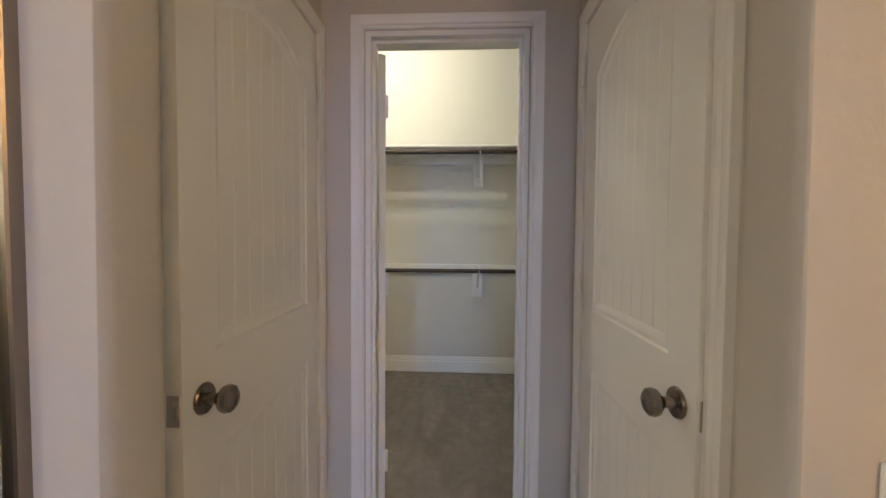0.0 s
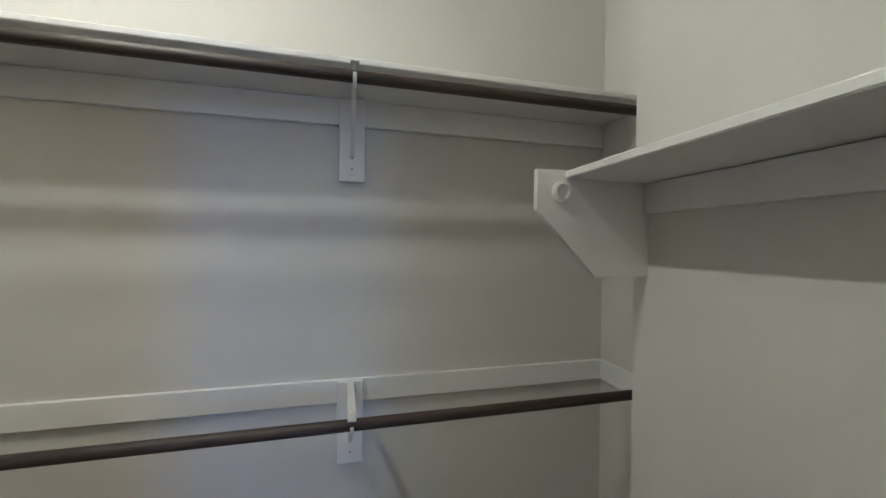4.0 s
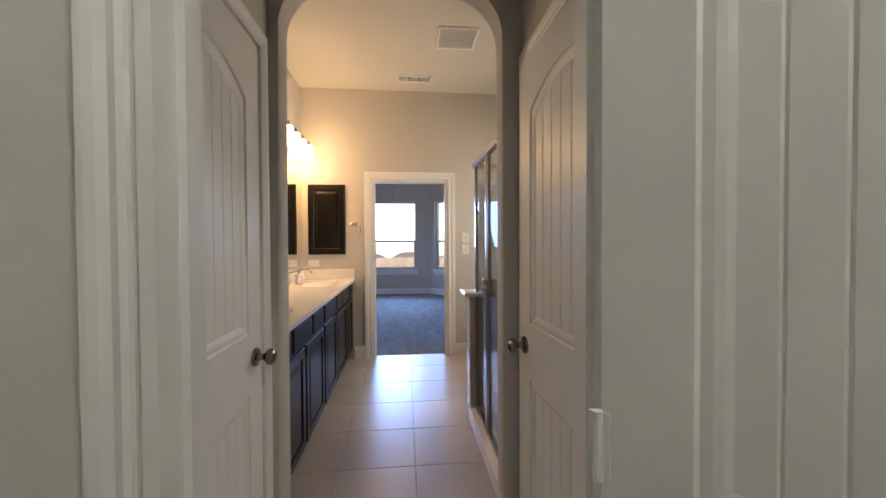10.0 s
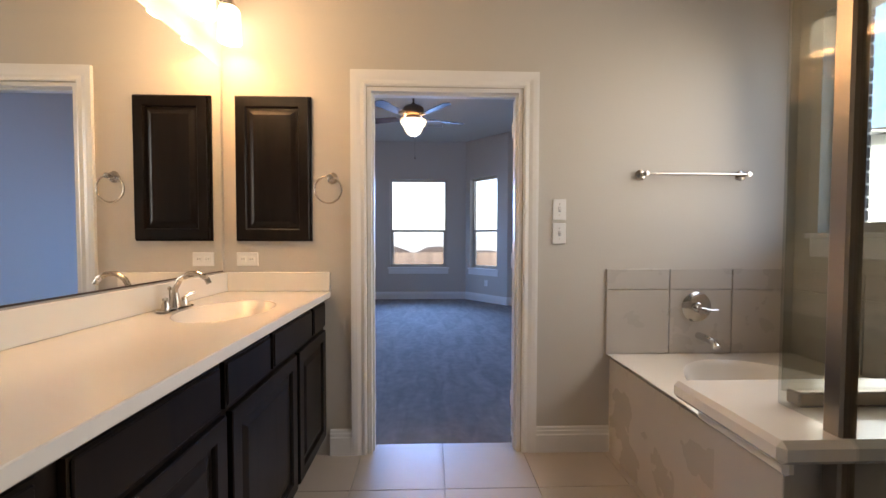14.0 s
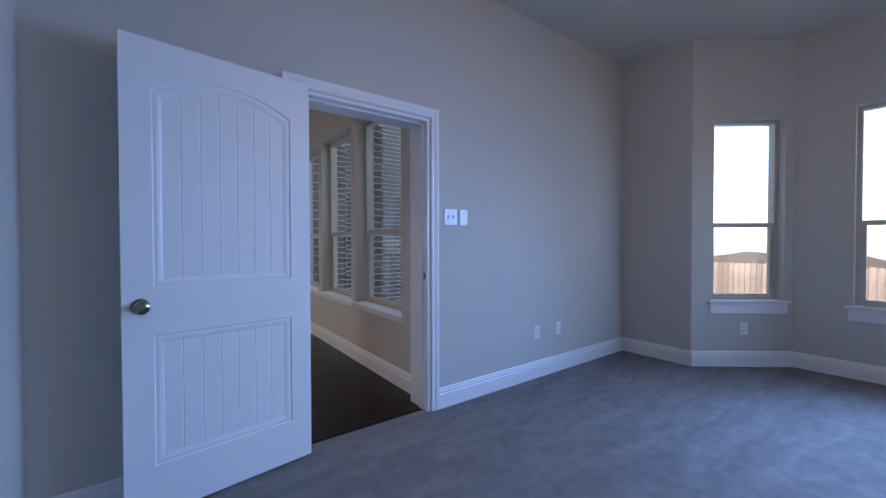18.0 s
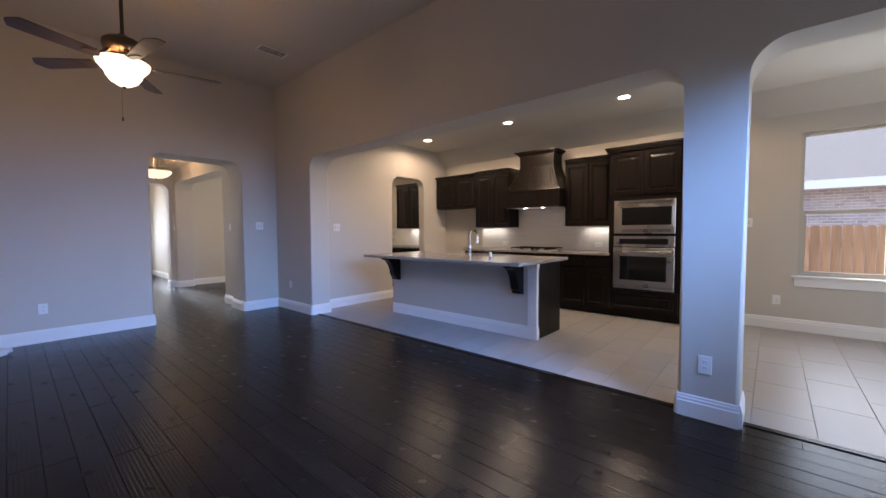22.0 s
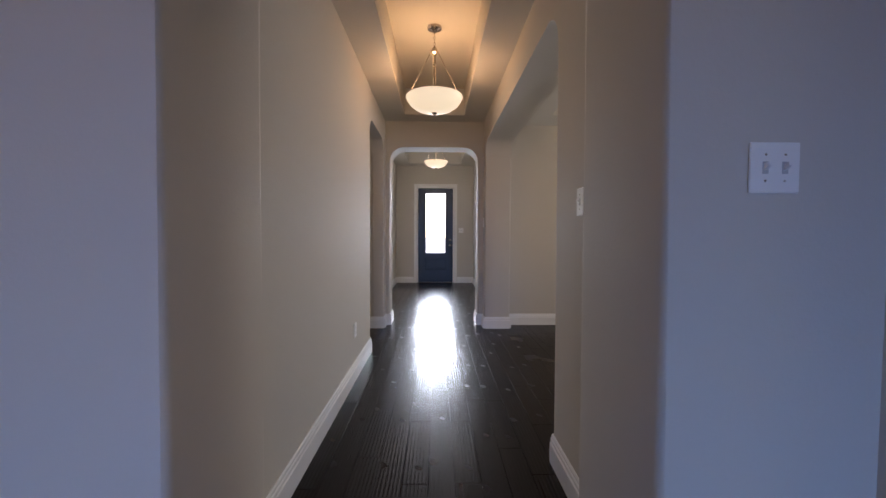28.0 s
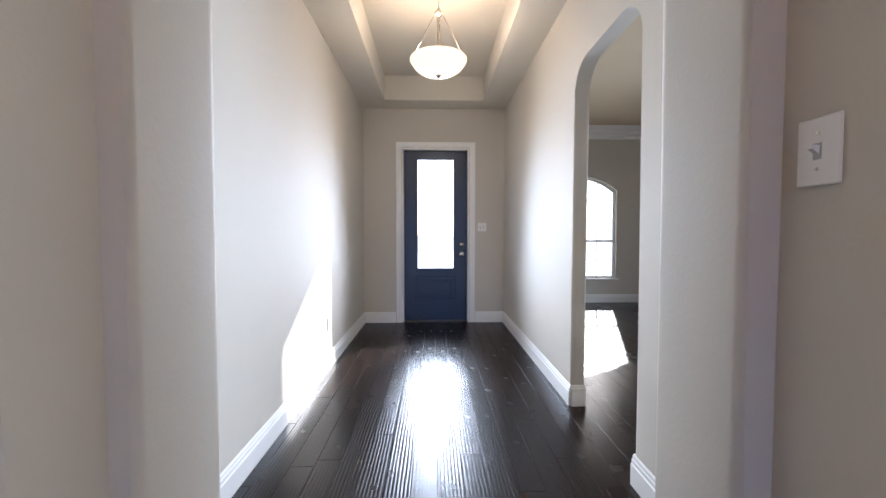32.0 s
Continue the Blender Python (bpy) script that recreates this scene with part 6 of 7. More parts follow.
# ---------------------------------------------------------------- ceiling fans
def ceiling_fan(at, ceiling, turn, blade_r, bowl_r, label, drop=0.06):
    """A five-blade fan; at is the middle of the motor."""
    f = thing("ceiling_fan", at, label, "ceiling fan", turn=turn)
    top = ceiling - at[2]
    bm = B()
    lathe(bm, [(0, top - 0.0005), (0.068, top - 0.0005), (0.066, top - 0.035), (0.030, top - 0.058), (0.0, top - 0.06)], (0, 0, 0), 24)
    part("canopy", bm, BRONZE, f, "", True)
    bm = B()
    lathe(bm, [(0.0, top - 0.05), (0.0125, top - 0.05), (0.0125, 0.08), (0.0, 0.08)], (0, 0, 0), 14)
    part("down_rod", bm, BRONZE, f, "", True)
    bm = B()
    lathe(bm, [(0, 0.10), (0.030, 0.098), (0.045, 0.075), (0.105, 0.060), (0.125, 0.040), (0.128, 0.0), (0.115, -0.035), (0.085, -0.055), (0.080, -0.085), (0.0, -0.09)], (0, 0, 0), 30)
    part("motor_housing", bm, BRONZE, f, "", True)
    bm = B()
    for i in range(24):
        a = 2 * math.pi * i / 24
        c, s = math.cos(a), math.sin(a)
        box(bm, 0.1 * c - 0.006, 0.1 * s - 0.006, -0.052, 0.1 * c + 0.006, 0.1 * s + 0.006, -0.030)
    part("vent_ring", bm, NICKEL, f)
    for i in range(5):
        a = radians(72 * i)
        rot = Matrix.Rotation(a, 4, 'Z') @ Matrix.Rotation(radians(11), 4, 'X')
        bm = B()
        n, x0, x1 = 12, 0.20, blade_r
        up, dn = [], []
        for k in range(n + 1):
            q = k / n
            x = x0 + (x1 - x0) * q
            wdt = 0.050 + 0.020 * q
            if q > 0.88:
                wdt *= math.sqrt(max(0.0, 1 - ((q - 0.88) / 0.12) ** 2)) * 0.85 + 0.15
            up.append((x, wdt))
            dn.append((x, -wdt))
        prism(bm, up + dn[::-1], -0.030, -0.024, "z")
        bmesh.ops.transform(bm, matrix=Matrix.Translation((0, 0, -drop)) @ rot, verts=bm.verts)
        part("blade", bm, BLADE, f)
        bm = B()
        prism(bm, ((0.085, -0.036 + drop), (0.11, -0.036 + drop), (0.165, -0.037), (0.20, -0.037), (0.20, -0.0305), (0.16, -0.0305), (0.105, -0.028 + drop), (0.085, -0.028 + drop)), -0.014, 0.014, "y")
        prism(bm, ((0.17, -0.016), (0.21, -0.042), (0.26, -0.030), (0.275, 0.0), (0.26, 0.030), (0.21, 0.042), (0.17, 0.016)), -0.037, -0.0305, "z")
        bmesh.ops.transform(bm, matrix=Matrix.Translation((0, 0, -drop)) @ rot, verts=bm.verts)
        part("blade_iron", bm, BRONZE, f)
    bm = B()
    lathe(bm, [(0.055, -0.085), (bowl_r * 0.62, -0.095), (bowl_r * 0.62, -0.105), (0.0, -0.105)], (0, 0, 0), 26)
    part("light_fitter", bm, NICKEL, f, "", True)
    bm = B()
    k = bowl_r
    lathe(bm, [(k * 0.97, -0.105), (k, -0.112), (k * 0.96, -0.135), (k * 0.83, -0.165), (k * 0.72, -0.185), (k * 0.66, -0.215), (k * 0.50, -0.255), (k * 0.25, -0.283), (0.0, -0.290)], (0, 0, 0), 30, caps=False)
    b = part("glass_bowl", bm, FANBOWL, f, "lit frosted glass bowl", True)
    b.visible_shadow = False
    bm = B()
    lathe(bm, [(0, -0.285), (0.012, -0.290), (0.010, -0.305), (0, -0.31)], (0, 0, 0), 12)
    part("finial", bm, BRONZE, f, "", True)
    bm = B()
    for k in range(22):
        lathe(bm, [(0, -0.004), (0.0035, 0), (0, 0.004)], (0.02, 0.0, -0.31 - k * 0.0095), 6)
    lathe(bm, [(0, -0.56), (0.007, -0.555), (0.006, -0.53), (0, -0.52)], (0.02, 0, 0), 8)
    part("pull_chain", bm, BRONZE, f)
    return f


ceiling_fan((-0.30, 2.47, 2.72), 3.10, 19, 0.66, 0.158, "dark five-blade bedroom ceiling fan with a lit bowl", 0.045)
ceiling_fan((-3.77, -2.49, 2.65), 3.55, 24, 0.66, 0.170, "dark five-blade living room ceiling fan with a lit bowl", 0.09)


# ---------------------------------------------------------------- pendants
def bowl_pendant(at, ceiling, r, label):
    """at: the bottom of the bowl."""
    p = thing("pendant_lamp", at, label, "pendant lamp", "bowl pendants")
    top = ceiling - at[2]
    bm = B()
    lathe(bm, [(0, top - 0.0005), (0.062, top - 0.0005), (0.060, top - 0.016), (0.022, top - 0.026), (0, top - 0.027)], (0, 0, 0), 24)
    part("canopy", bm, NICKEL, p, "", True)
    bm = B()
    hub = r * 2.15
    z = top - 0.026
    k = 0
    while z > hub + 0.05:
        a = (k % 2) * math.pi / 2
        tube(bm, [(0.009 * math.cos(q) * math.cos(a), 0.009 * math.cos(q) * math.sin(a), z - 0.013 + 0.017 * math.sin(q)) for q in [2 * math.pi * i / 10 for i in range(10)]], 0.0022, 5, True)
        z -= 0.026
        k += 1
    part("chain", bm, NICKEL, p)
    bm = B()
    lathe(bm, [(0, hub + 0.06), (0.008, hub + 0.055), (0.034, hub + 0.02), (0.036, hub), (0.014, hub - 0.015), (0.0135, r * 0.55), (0, r * 0.55)], (0, 0, 0), 18)
    part("stem", bm, NICKEL, p, "", True)
    for i in range(3):
        a = radians(30 + 120 * i)
        c, s = math.cos(a), math.sin(a)
        bm = B()
        tube(bm, [(0.032 * c, 0.032 * s, hub + 0.006), (r * 0.95 * c, r * 0.95 * s, r * 0.60)], 0.0035, 8)
        part("support_rod", bm, NICKEL, p, "", True)
    bm = B()
    prof = [(r * 1.0, r * 0.62), (r * 1.0, r * 0.585), (r * 0.95, r * 0.49), (r * 0.84, r * 0.34), (r * 0.66, r * 0.21), (r * 0.40, r * 0.115), (r * 0.10, r * 0.07), (0.0, r * 0.07)]
    lathe(bm, prof, (0, 0, 0), 36, caps=False)
    b = part("glass_bowl", bm, BOWL, p, "lit cream alabaster glass bowl", True)
    b.visible_shadow = False
    bm = B()
    lathe(bm, [(0, r * 0.09), (0.026, r * 0.07), (0.020, r * 0.03), (0.011, r * 0.02), (0.012, -0.002), (0, -0.008)], (0, 0, 0), 16)
    part("finial", bm, NICKEL, p, "", True)
    return p


bowl_pendant((-4.97, -7.30, 2.215), 2.96, 0.245, "lit cream bowl pendant on a chain in the hall")
bowl_pendant((-4.98, -11.27, 2.445), 3.18, 0.225, "lit cream bowl pendant on a chain in the foyer")


def chandelier(x, y, top, z, reach):
    """Five upturned glass shades on curved arms, hung from a beam. z: the foot of the shades."""
    c = thing("chandelier", (x, y, z), "lit nickel chandelier with five white glass shades in the dining room", "chandelier")
    t = top - z
    bm = B()
    lathe(bm, [(0, t - 0.0005), (0.065, t - 0.0005), (0.062, t - 0.016), (0.02, t - 0.028), (0, t - 0.029)], (0, 0, 0), 24)
    part("canopy", bm, NICKEL, c, "", True)
    bm = B()
    lathe(bm, [(0, t - 0.026), (0.007, t - 0.026), (0.007, 0.24), (0.022, 0.21), (0.012, 0.16), (0.012, 0.0), (0.034, -0.04), (0.036, -0.08), (0.014, -0.12), (0.010, -0.14), (0, -0.145)], (0, 0, 0), 18)
    part("stem", bm, NICKEL, c, "", True)
    for i in range(5):
        a = radians(72 * i + 58)
        ca, sa = math.cos(a), math.sin(a)
        bm = B()
        tube(bm, [(d * reach * ca, d * reach * sa, h) for d, h in ((0.10, -0.06), (0.30, -0.105), (0.55, -0.115), (0.80, -0.09), (0.95, -0.05), (1.0, -0.012))], 0.006, 8)
        arm = part("arm", bm, NICKEL, c, "", True)
        bm = B()
        lathe(bm, [(0, -0.014), (0.030, -0.012), (0.034, 0.0), (0.022, 0.010), (0, 0.012)], (reach * ca, reach * sa, 0), 18)
        part("cup", bm, NICKEL, arm, "", True)
        bm = B()
        lathe(bm, [(0.030, 0.002), (0.045, 0.012), (0.056, 0.05), (0.064, 0.10), (0.072, 0.15), (0.069, 0.15), (0.061, 0.10), (0.053, 0.052), (0.043, 0.016), (0.028, 0.006)], (reach * ca, reach * sa, 0), 24, caps=False)
        g = part("shade", bm, SHADE, arm, "lit white frosted glass shade", True)
        g.visible_shadow = False


chandelier(-7.77, -7.42, 2.60, 1.69, 0.28)

# ---------------------------------------------------------------- kitchen
for cy in (-3.42, -1.75, -0.10):
    c = thing("recessed_light", (-8.18, cy, 2.8695), "round recessed ceiling can, lit", "recessed light", "kitchen cans")
    bm = B()
    lathe(bm, [(0.065, -0.003), (0.088, -0.005), (0.092, 0.0), (0.065, 0.0)], (0, 0, 0), 28, caps=False)
    part("trim_ring", bm, TRIM, c, "", True)
    bm = B()
    lathe(bm, [(0, -0.0035), (0.0655, -0.0035), (0.0655, -0.0005), (0, -0.0005)], (0, 0, 0), 28)
    part("lens", bm, CANLENS, c, "lit lens")

base = [(-3.03, -2.52), (-2.50, -2.03), (-2.01, -1.62), (-1.60, -1.19), (-1.17, -0.79), (-0.77, -0.41)]
for a, b in base:
    c = thing("base_cabinet", (0, 0, 0), "espresso kitchen base cabinet with a drawer and a door", "cabinet", "kitchen base cabinets")
    one_box("body", (-9.365, a - 0.009, 0.10), (-8.775, b + 0.009, 0.868), ESPRESSO, c)
    one_box("toe_kick", (-9.365, a - 0.009, 0.0), (-8.85, b + 0.009, 0.10), ESPRESSO, c)
    raised_panel("cabinet_door", c, (-8.775, a, 0.125), (b, 0.675), "x", 1)
    raised_panel("drawer_front", c, (-8.775, a, 0.695), (b, 0.852), "x", 1)
kt = thing("kitchen_counter", (0, 0, 0), "speckled granite counter along the kitchen wall", "countertop")
one_box("slab", (-9.3685, -3.06, 0.870), (-8.735, -0.425, 0.905), GRANITE, kt, 0.006)


def upper_cabinet(y0, y1, z0, z1, doors, label, x_front=-9.04, x_back=-9.3685):
    c = thing("wall_cabinet", (0, 0, 0), label, "cabinet", "kitchen wall cabinets")
    one_box("body", (x_back, y0, z0), (x_front, y1, z1), ESPRESSO, c)
    w = (y1 - y0) / doors
    for i in range(doors):
        raised_panel("cabinet_door", c, (x_front, y0 + i * w + 0.006, z0 + 0.008), (y0 + (i + 1) * w - 0.006, z1 - 0.012), "x", 1)
    bm = B()
    for o, h0, h1 in ((0.022, 0.0, 0.018), (0.036, 0.018, 0.042), (0.052, 0.042, 0.062)):
        box(bm, x_back, y0 - 0.0, z1 + h0, x_front + o, y1 + 0.0, z1 + h1, 0.003)
    part("crown_moulding", bm, ESPRESSO, c)
    return c


upper_cabinet(-3.98, -2.985, 1.69, 2.27, 2, "short espresso wall cabinet over the refrigerator space")
upper_cabinet(-2.975, -2.23, 1.30, 2.29, 2, "tall espresso wall cabinet beside the range hood")
upper_cabinet(-1.205, -0.455, 1.30, 2.29, 2, "tall espresso wall cabinet beside the ovens")

tall = thing("oven_tower_cabinet", (0, 0, 0), "tall espresso cabinet with built-in microwave and oven", "cabinet")
one_box("body", (-9.3685, -0.445, 0.10), (-8.785, 0.445, 2.315), ESPRESSO, tall)
one_box("toe_kick", (-9.3685, -0.445, 0.0), (-8.85, 0.445, 0.10), ESPRESSO, tall)
for a, b in ((-0.425, -0.006), (0.006, 0.425)):
    raised_panel("cabinet_door", tall, (-8.785, a, 1.72), (b, 2.295), "x", 1)
raised_panel("drawer_front", tall, (-8.785, -0.425, 0.125), (0.425, 0.40), "x", 1)
bm = B()
for o, h0, h1 in ((0.022, 0.0, 0.018), (0.036, 0.018, 0.046), (0.055, 0.046, 0.07)):
    box(bm, -9.3685, -0.445 - o, 2.315 + h0, -8.785 + o, 0.445 + o, 2.315 + h1, 0.003)
part("crown_moulding", bm, ESPRESSO, tall)

mw = thing("microwave", (-8.785, 0.005, 1.185), "stainless built-in microwave oven", "microwave")
bm = B()
box(bm, 0.0005, -0.375, 0.0, 0.022, 0.375, 0.455, 0.003)
part("trim_frame", bm, STEEL, mw, "stainless trim")
for z in (0.025, 0.405):
    for k in range(4):
        one_box("vent_slat", (0.0225, -0.27, z + k * 0.009), (0.0255, 0.33, z + k * 0.009 + 0.004), DARKSLOT, mw)
one_box("door_glass", (0.0225, -0.27, 0.115), (0.034, 0.335, 0.355), BGLASS, mw, 0.003, "black glass door")
one_box("door_frame", (0.0225, -0.33, 0.085), (0.030, 0.355, 0.385), STEEL, mw, 0.003)
bm = B()
tube(bm, [(0.03, -0.29, 0.10), (0.06, -0.27, 0.092), (0.06, 0.31, 0.092), (0.03, 0.33, 0.10)], 0.008, 8)
part("handle", bm, STEEL, mw, "", True)

ov = thing("wall_oven", (-8.785, 0.005, 0.42), "stainless built-in wall oven with a dark window", "oven")
one_box("control_panel", (0.0005, -0.375, 0.585), (0.022, 0.375, 0.73), STEEL, ov, 0.003)
one_box("display", (0.0225, -0.30, 0.62), (0.025, 0.30, 0.695), BGLASS, ov, 0.001, "black display")
one_box("oven_door", (0.0005, -0.375, 0.045), (0.040, 0.375, 0.575), STEEL, ov, 0.004)
one_box("door_window", (0.0402, -0.285, 0.125), (0.0425, 0.285, 0.455), BGLASS, ov, 0.001, "black glass window")
one_box("bottom_trim", (0.0005, -0.375, 0.0), (0.026, 0.375, 0.038), STEEL, ov, 0.003)
bm = B()
tube(bm, [(0.04, -0.33, 0.52), (0.085, -0.33, 0.52)], 0.008, 8)
tube(bm, [(0.04, 0.33, 0.52), (0.085, 0.33, 0.52)], 0.008, 8)
tube(bm, [(0.085, -0.35, 0.52), (0.085, 0.35, 0.52)], 0.012, 12)
part("handle", bm, STEEL, ov, "", True)

hood = thing("range_hood", (-9.3685, -1.72, 1.62), "tapered espresso wood range hood with panels", "range hood")


def frustum(bm, z0, z1, a, b):
    """From half-width a[0] and depth a[1] at z0 to b at z1."""
    v = [bm.verts.new(p) for p in ((0, -a[0], z0), (a[1], -a[0], z0), (a[1], a[0], z0), (0, a[0], z0), (0, -b[0], z1), (b[1], -b[0], z1), (b[1], b[0], z1), (0, b[0], z1))]
    for q in ((0, 1, 2, 3), (4, 5, 6, 7), (0, 1, 5, 4), (1, 2, 6, 5), (2, 3, 7, 6), (3, 0, 4, 7)):
        bm.faces.new([v[i] for i in q])


bm = B()
frustum(bm, 0.0, 0.275, (0.50, 0.53), (0.50, 0.53))
part("skirt", bm, ESPRESSO, hood)
bm = B()
frustum(bm, 0.275, 0.295, (0.512, 0.542), (0.503, 0.533))
part("ledge", bm, ESPRESSO, hood)


def flare(z):
    q = (z - 0.295) / 0.405
    return (0.305 + 0.185 * (1 - q) ** 1.25, 0.335 + 0.185 * (1 - q) ** 1.25)


bm = B()
rings = []
for i in range(11):
    z = 0.295 + 0.0405 * i
    w_, d_ = flare(z)
    rings.append([bm.verts.new(p) for p in ((0, -w_, z), (d_, -w_, z), (d_, w_, z), (0, w_, z))])
for p, q in zip(rings, rings[1:]):
    for i in range(4):
        bm.faces.new([p[i], p[(i + 1) % 4], q[(i + 1) % 4], q[i]])
bm.faces.new(rings[0])
bm.faces.new(rings[-1])
part("flared_body", bm, ESPRESSO, hood)
bm = B()
frustum(bm, 0.70, 0.885, (0.305, 0.335), (0.305, 0.335))
part("neck", bm, ESPRESSO, hood)
for s_ in (-1, 1):
    for nm, lo_, hi_, in0, out0, out1 in (("panel_frame", 0.325, 0.680, 0.05, 0.002, 0.013), ("raised_panel", 0.385, 0.630, 0.19, 0.008, 0.022)):
        bm = B()
        rings = []
        for k in range(7):
            z = lo_ + (hi_ - lo_) * k / 6
            f0 = flare(z)
            a_, b_ = s_ * f0[0] * in0, s_ * f0[0] * (1.0 - in0)
            e = 0.010 * s_
            rings.append([bm.verts.new(p) for p in ((f0[1] + out0, a_, z), (f0[1] + out1, a_ + e, z), (f0[1] + out1, b_ - e, z), (f0[1] + out0, b_, z))])
        for p, q in zip(rings, rings[1:]):
            for i in range(3):
                bm.faces.new([p[i], p[i + 1], q[i + 1], q[i]])
        bm.faces.new(rings[0])
        bm.faces.new(rings[-1])
        part(nm, bm, ESPRESSO, hood)
crw = B()
frustum(crw, 0.885, 0.915, (0.315, 0.345), (0.335, 0.365))
frustum(crw, 0.915, 0.940, (0.335, 0.365), (0.375, 0.405))
frustum(crw, 0.940, 0.955, (0.380, 0.410), (0.380, 0.410))
part("crown_moulding", crw, ESPRESSO, hood)
for ly in (-0.16, 0.16):
    bm = B()
    lathe(bm, [(0, -0.010), (0.032, -0.010), (0.034, -0.004), (0, -0.004)], (0.40, ly, 0.0), 18)
    part("lamp_lens", bm, CANLENS, hood, "small lit hood lamp")
one_box("filter", (0.08, -0.40, -0.006), (0.46, 0.40, 0.004), STEEL, hood, 0.002)

ck = thing("gas_cooktop", (-9.05, -1.72, 0.905), "stainless gas cooktop with black grates", "cooktop")
one_box("tray", (-0.25, -0.38, 0.0), (0.25, 0.38, 0.012), STEEL, ck, 0.004)
for gx in (-0.12, 0.10):
    for gy in (-0.25, 0.0, 0.25):
        bm = B()
        lathe(bm, [(0, 0.012), (0.045, 0.012), (0.042, 0.026), (0, 0.028)], (gx, gy, 0), 16)
        part("burner", bm, BLACK, ck)
for gy in (-0.25, 0.0, 0.25):
    bm = B()
    for x in (-0.22, 0.0, 0.20):
        box(bm, x - 0.006, gy - 0.115, 0.032, x + 0.006, gy + 0.115, 0.046)
    for y in (-0.115, 0.0, 0.115):
        box(bm, -0.226, gy + y - 0.006, 0.032, 0.206, gy + y + 0.006, 0.046)
    for x in (-0.21, 0.19):
        for y in (-0.11, 0.11):
            box(bm, x - 0.006, gy + y - 0.006, 0.012, x + 0.006, gy + y + 0.006, 0.032)
    part("grate", bm, BLACK, ck, "black iron grate")
for k in range(5):
    bm = B()
    lathe(bm, [(0, 0.012), (0.018, 0.012), (0.016, 0.034), (0, 0.035)], (0.225, -0.2 + 0.1 * k, 0), 14)
    part("control_knob", bm, STEEL, ck, "", True)
for oy in (-2.51, -0.78):
    wall_plate(pose(-9.3555, oy, 1.0, 0, 0, -90), "white horizontal outlet in the tile backsplash", 0, 2, 0.117, 0.075, "outlet", "wall_outlet")

# island
isl = thing("kitchen_island", (0, 0, 0), "kitchen island with painted drywall front and espresso end", "kitchen island")
one_box("front_wall", (-7.10, -3.05, 0.0), (-6.99, -0.735, 0.866), PAINT, isl, 0, "greige painted drywall face")
one_box("cabinet_body", (-7.64, -3.05, 0.10), (-7.1005, -0.735, 0.866), ESPRESSO, isl)
one_box("toe_kick", (-7.56, -3.05, 0.0), (-7.1005, -0.735, 0.10), ESPRESSO, isl)
one_box("end_panel", (-7.60, -0.7345, 0.0), (-7.0265, -0.645, 0.866), ESPRESSO, isl)
bm = B()
box(bm, -7.026, -0.757, 0.15, -6.982, -0.640, 0.80, 0.004)
part("corner_post", bm, TRIM, isl, "white painted post")
bm = B()
box(bm, -7.026, -0.770, 0.0, -6.966, -0.628, 0.13, 0.004)
box(bm, -7.026, -0.763, 0.13, -6.974, -0.634, 0.15, 0.004)
part("post_base", bm, TRIM, isl)
bm = B()
box(bm, -7.026, -0.763, 0.80, -6.974, -0.634, 0.818, 0.004)
box(bm, -7.026, -0.770, 0.818, -6.966, -0.628, 0.866, 0.006)
part("post_cap", bm, TRIM, isl)
bm = B()
prism(bm, [(-6.99 + o, h) for o, h in BASE_PROFILE], -3.05, -0.772, "y")
part("baseboard", bm, TRIM, isl, "white baseboard")
for k in range(4):
    raised_panel("cabinet_door", isl, (-7.64, -3.03 + k * 0.575, 0.125), (-3.03 + k * 0.575 + 0.555, 0.85), "x", -1)


def corbel(y):
    bm = B()
    pts = [(-6.9895, 0.864), (-6.70, 0.864), (-6.70, 0.84)]
    for i in range(9):
        q = math.pi / 2 * i / 8
        pts.append((-6.715 - 0.135 * math.sin(q), 0.82 - 0.05 * (1 - math.cos(q)) - 0.10 * math.sin(q) ** 2))
    for i in range(7):
        q = math.pi / 2 * i / 6
        pts.append((-6.86 - 0.05 * (1 - math.cos(q)), 0.65 - 0.10 * math.sin(q)))
    pts += [(-6.90, 0.545), (-6.90, 0.52), (-6.9895, 0.50)]
    prism(bm, pts, y - 0.05, y + 0.05, "y")
    part("corbel", bm, ESPRESSO, isl, "scrolled espresso corbel")


corbel(-2.93)
corbel(-0.86)
it = thing("island_top", (0, 0, 0), "speckled granite island top with an overhang and sink", "countertop")
bm = B()
sx0, sx1, sy0, sy1 = -7.60, -7.26, -2.12, -1.36
X0, X1, Y0, Y1 = -7.68, -6.47, -3.09, -0.58
for q in ((X0, Y0, X1, sy0), (X0, sy1, X1, Y1), (X0, sy0, sx0, sy1), (sx1, sy0, X1, sy1)):
    box(bm, q[0], q[1], 0.868, q[2], q[3], 0.903)
part("slab", bm, GRANITE, it)
sk = thing("kitchen_sink", (0, 0, 0), "stainless undermount sink in the island", "sink")
bm = B()
for q in ((sx0, sy0, 0.68, sx1, sy1, 0.684), (sx0, sy0, 0.684, sx0 + 0.004, sy1, 0.867), (sx1 - 0.004, sy0, 0.684, sx1, sy1, 0.867), (sx0 + 0.004, sy0, 0.684, sx1 - 0.004, sy0 + 0.004, 0.867), (sx0 + 0.004, sy1 - 0.004, 0.684, sx1 - 0.004, sy1, 0.867)):
    box(bm, *q)
part("bowl", bm, STEEL, sk)
fc = thing("kitchen_faucet", (-7.19, -1.73, 0.903), "tall chrome gooseneck kitchen faucet", "faucet")
bm = B()
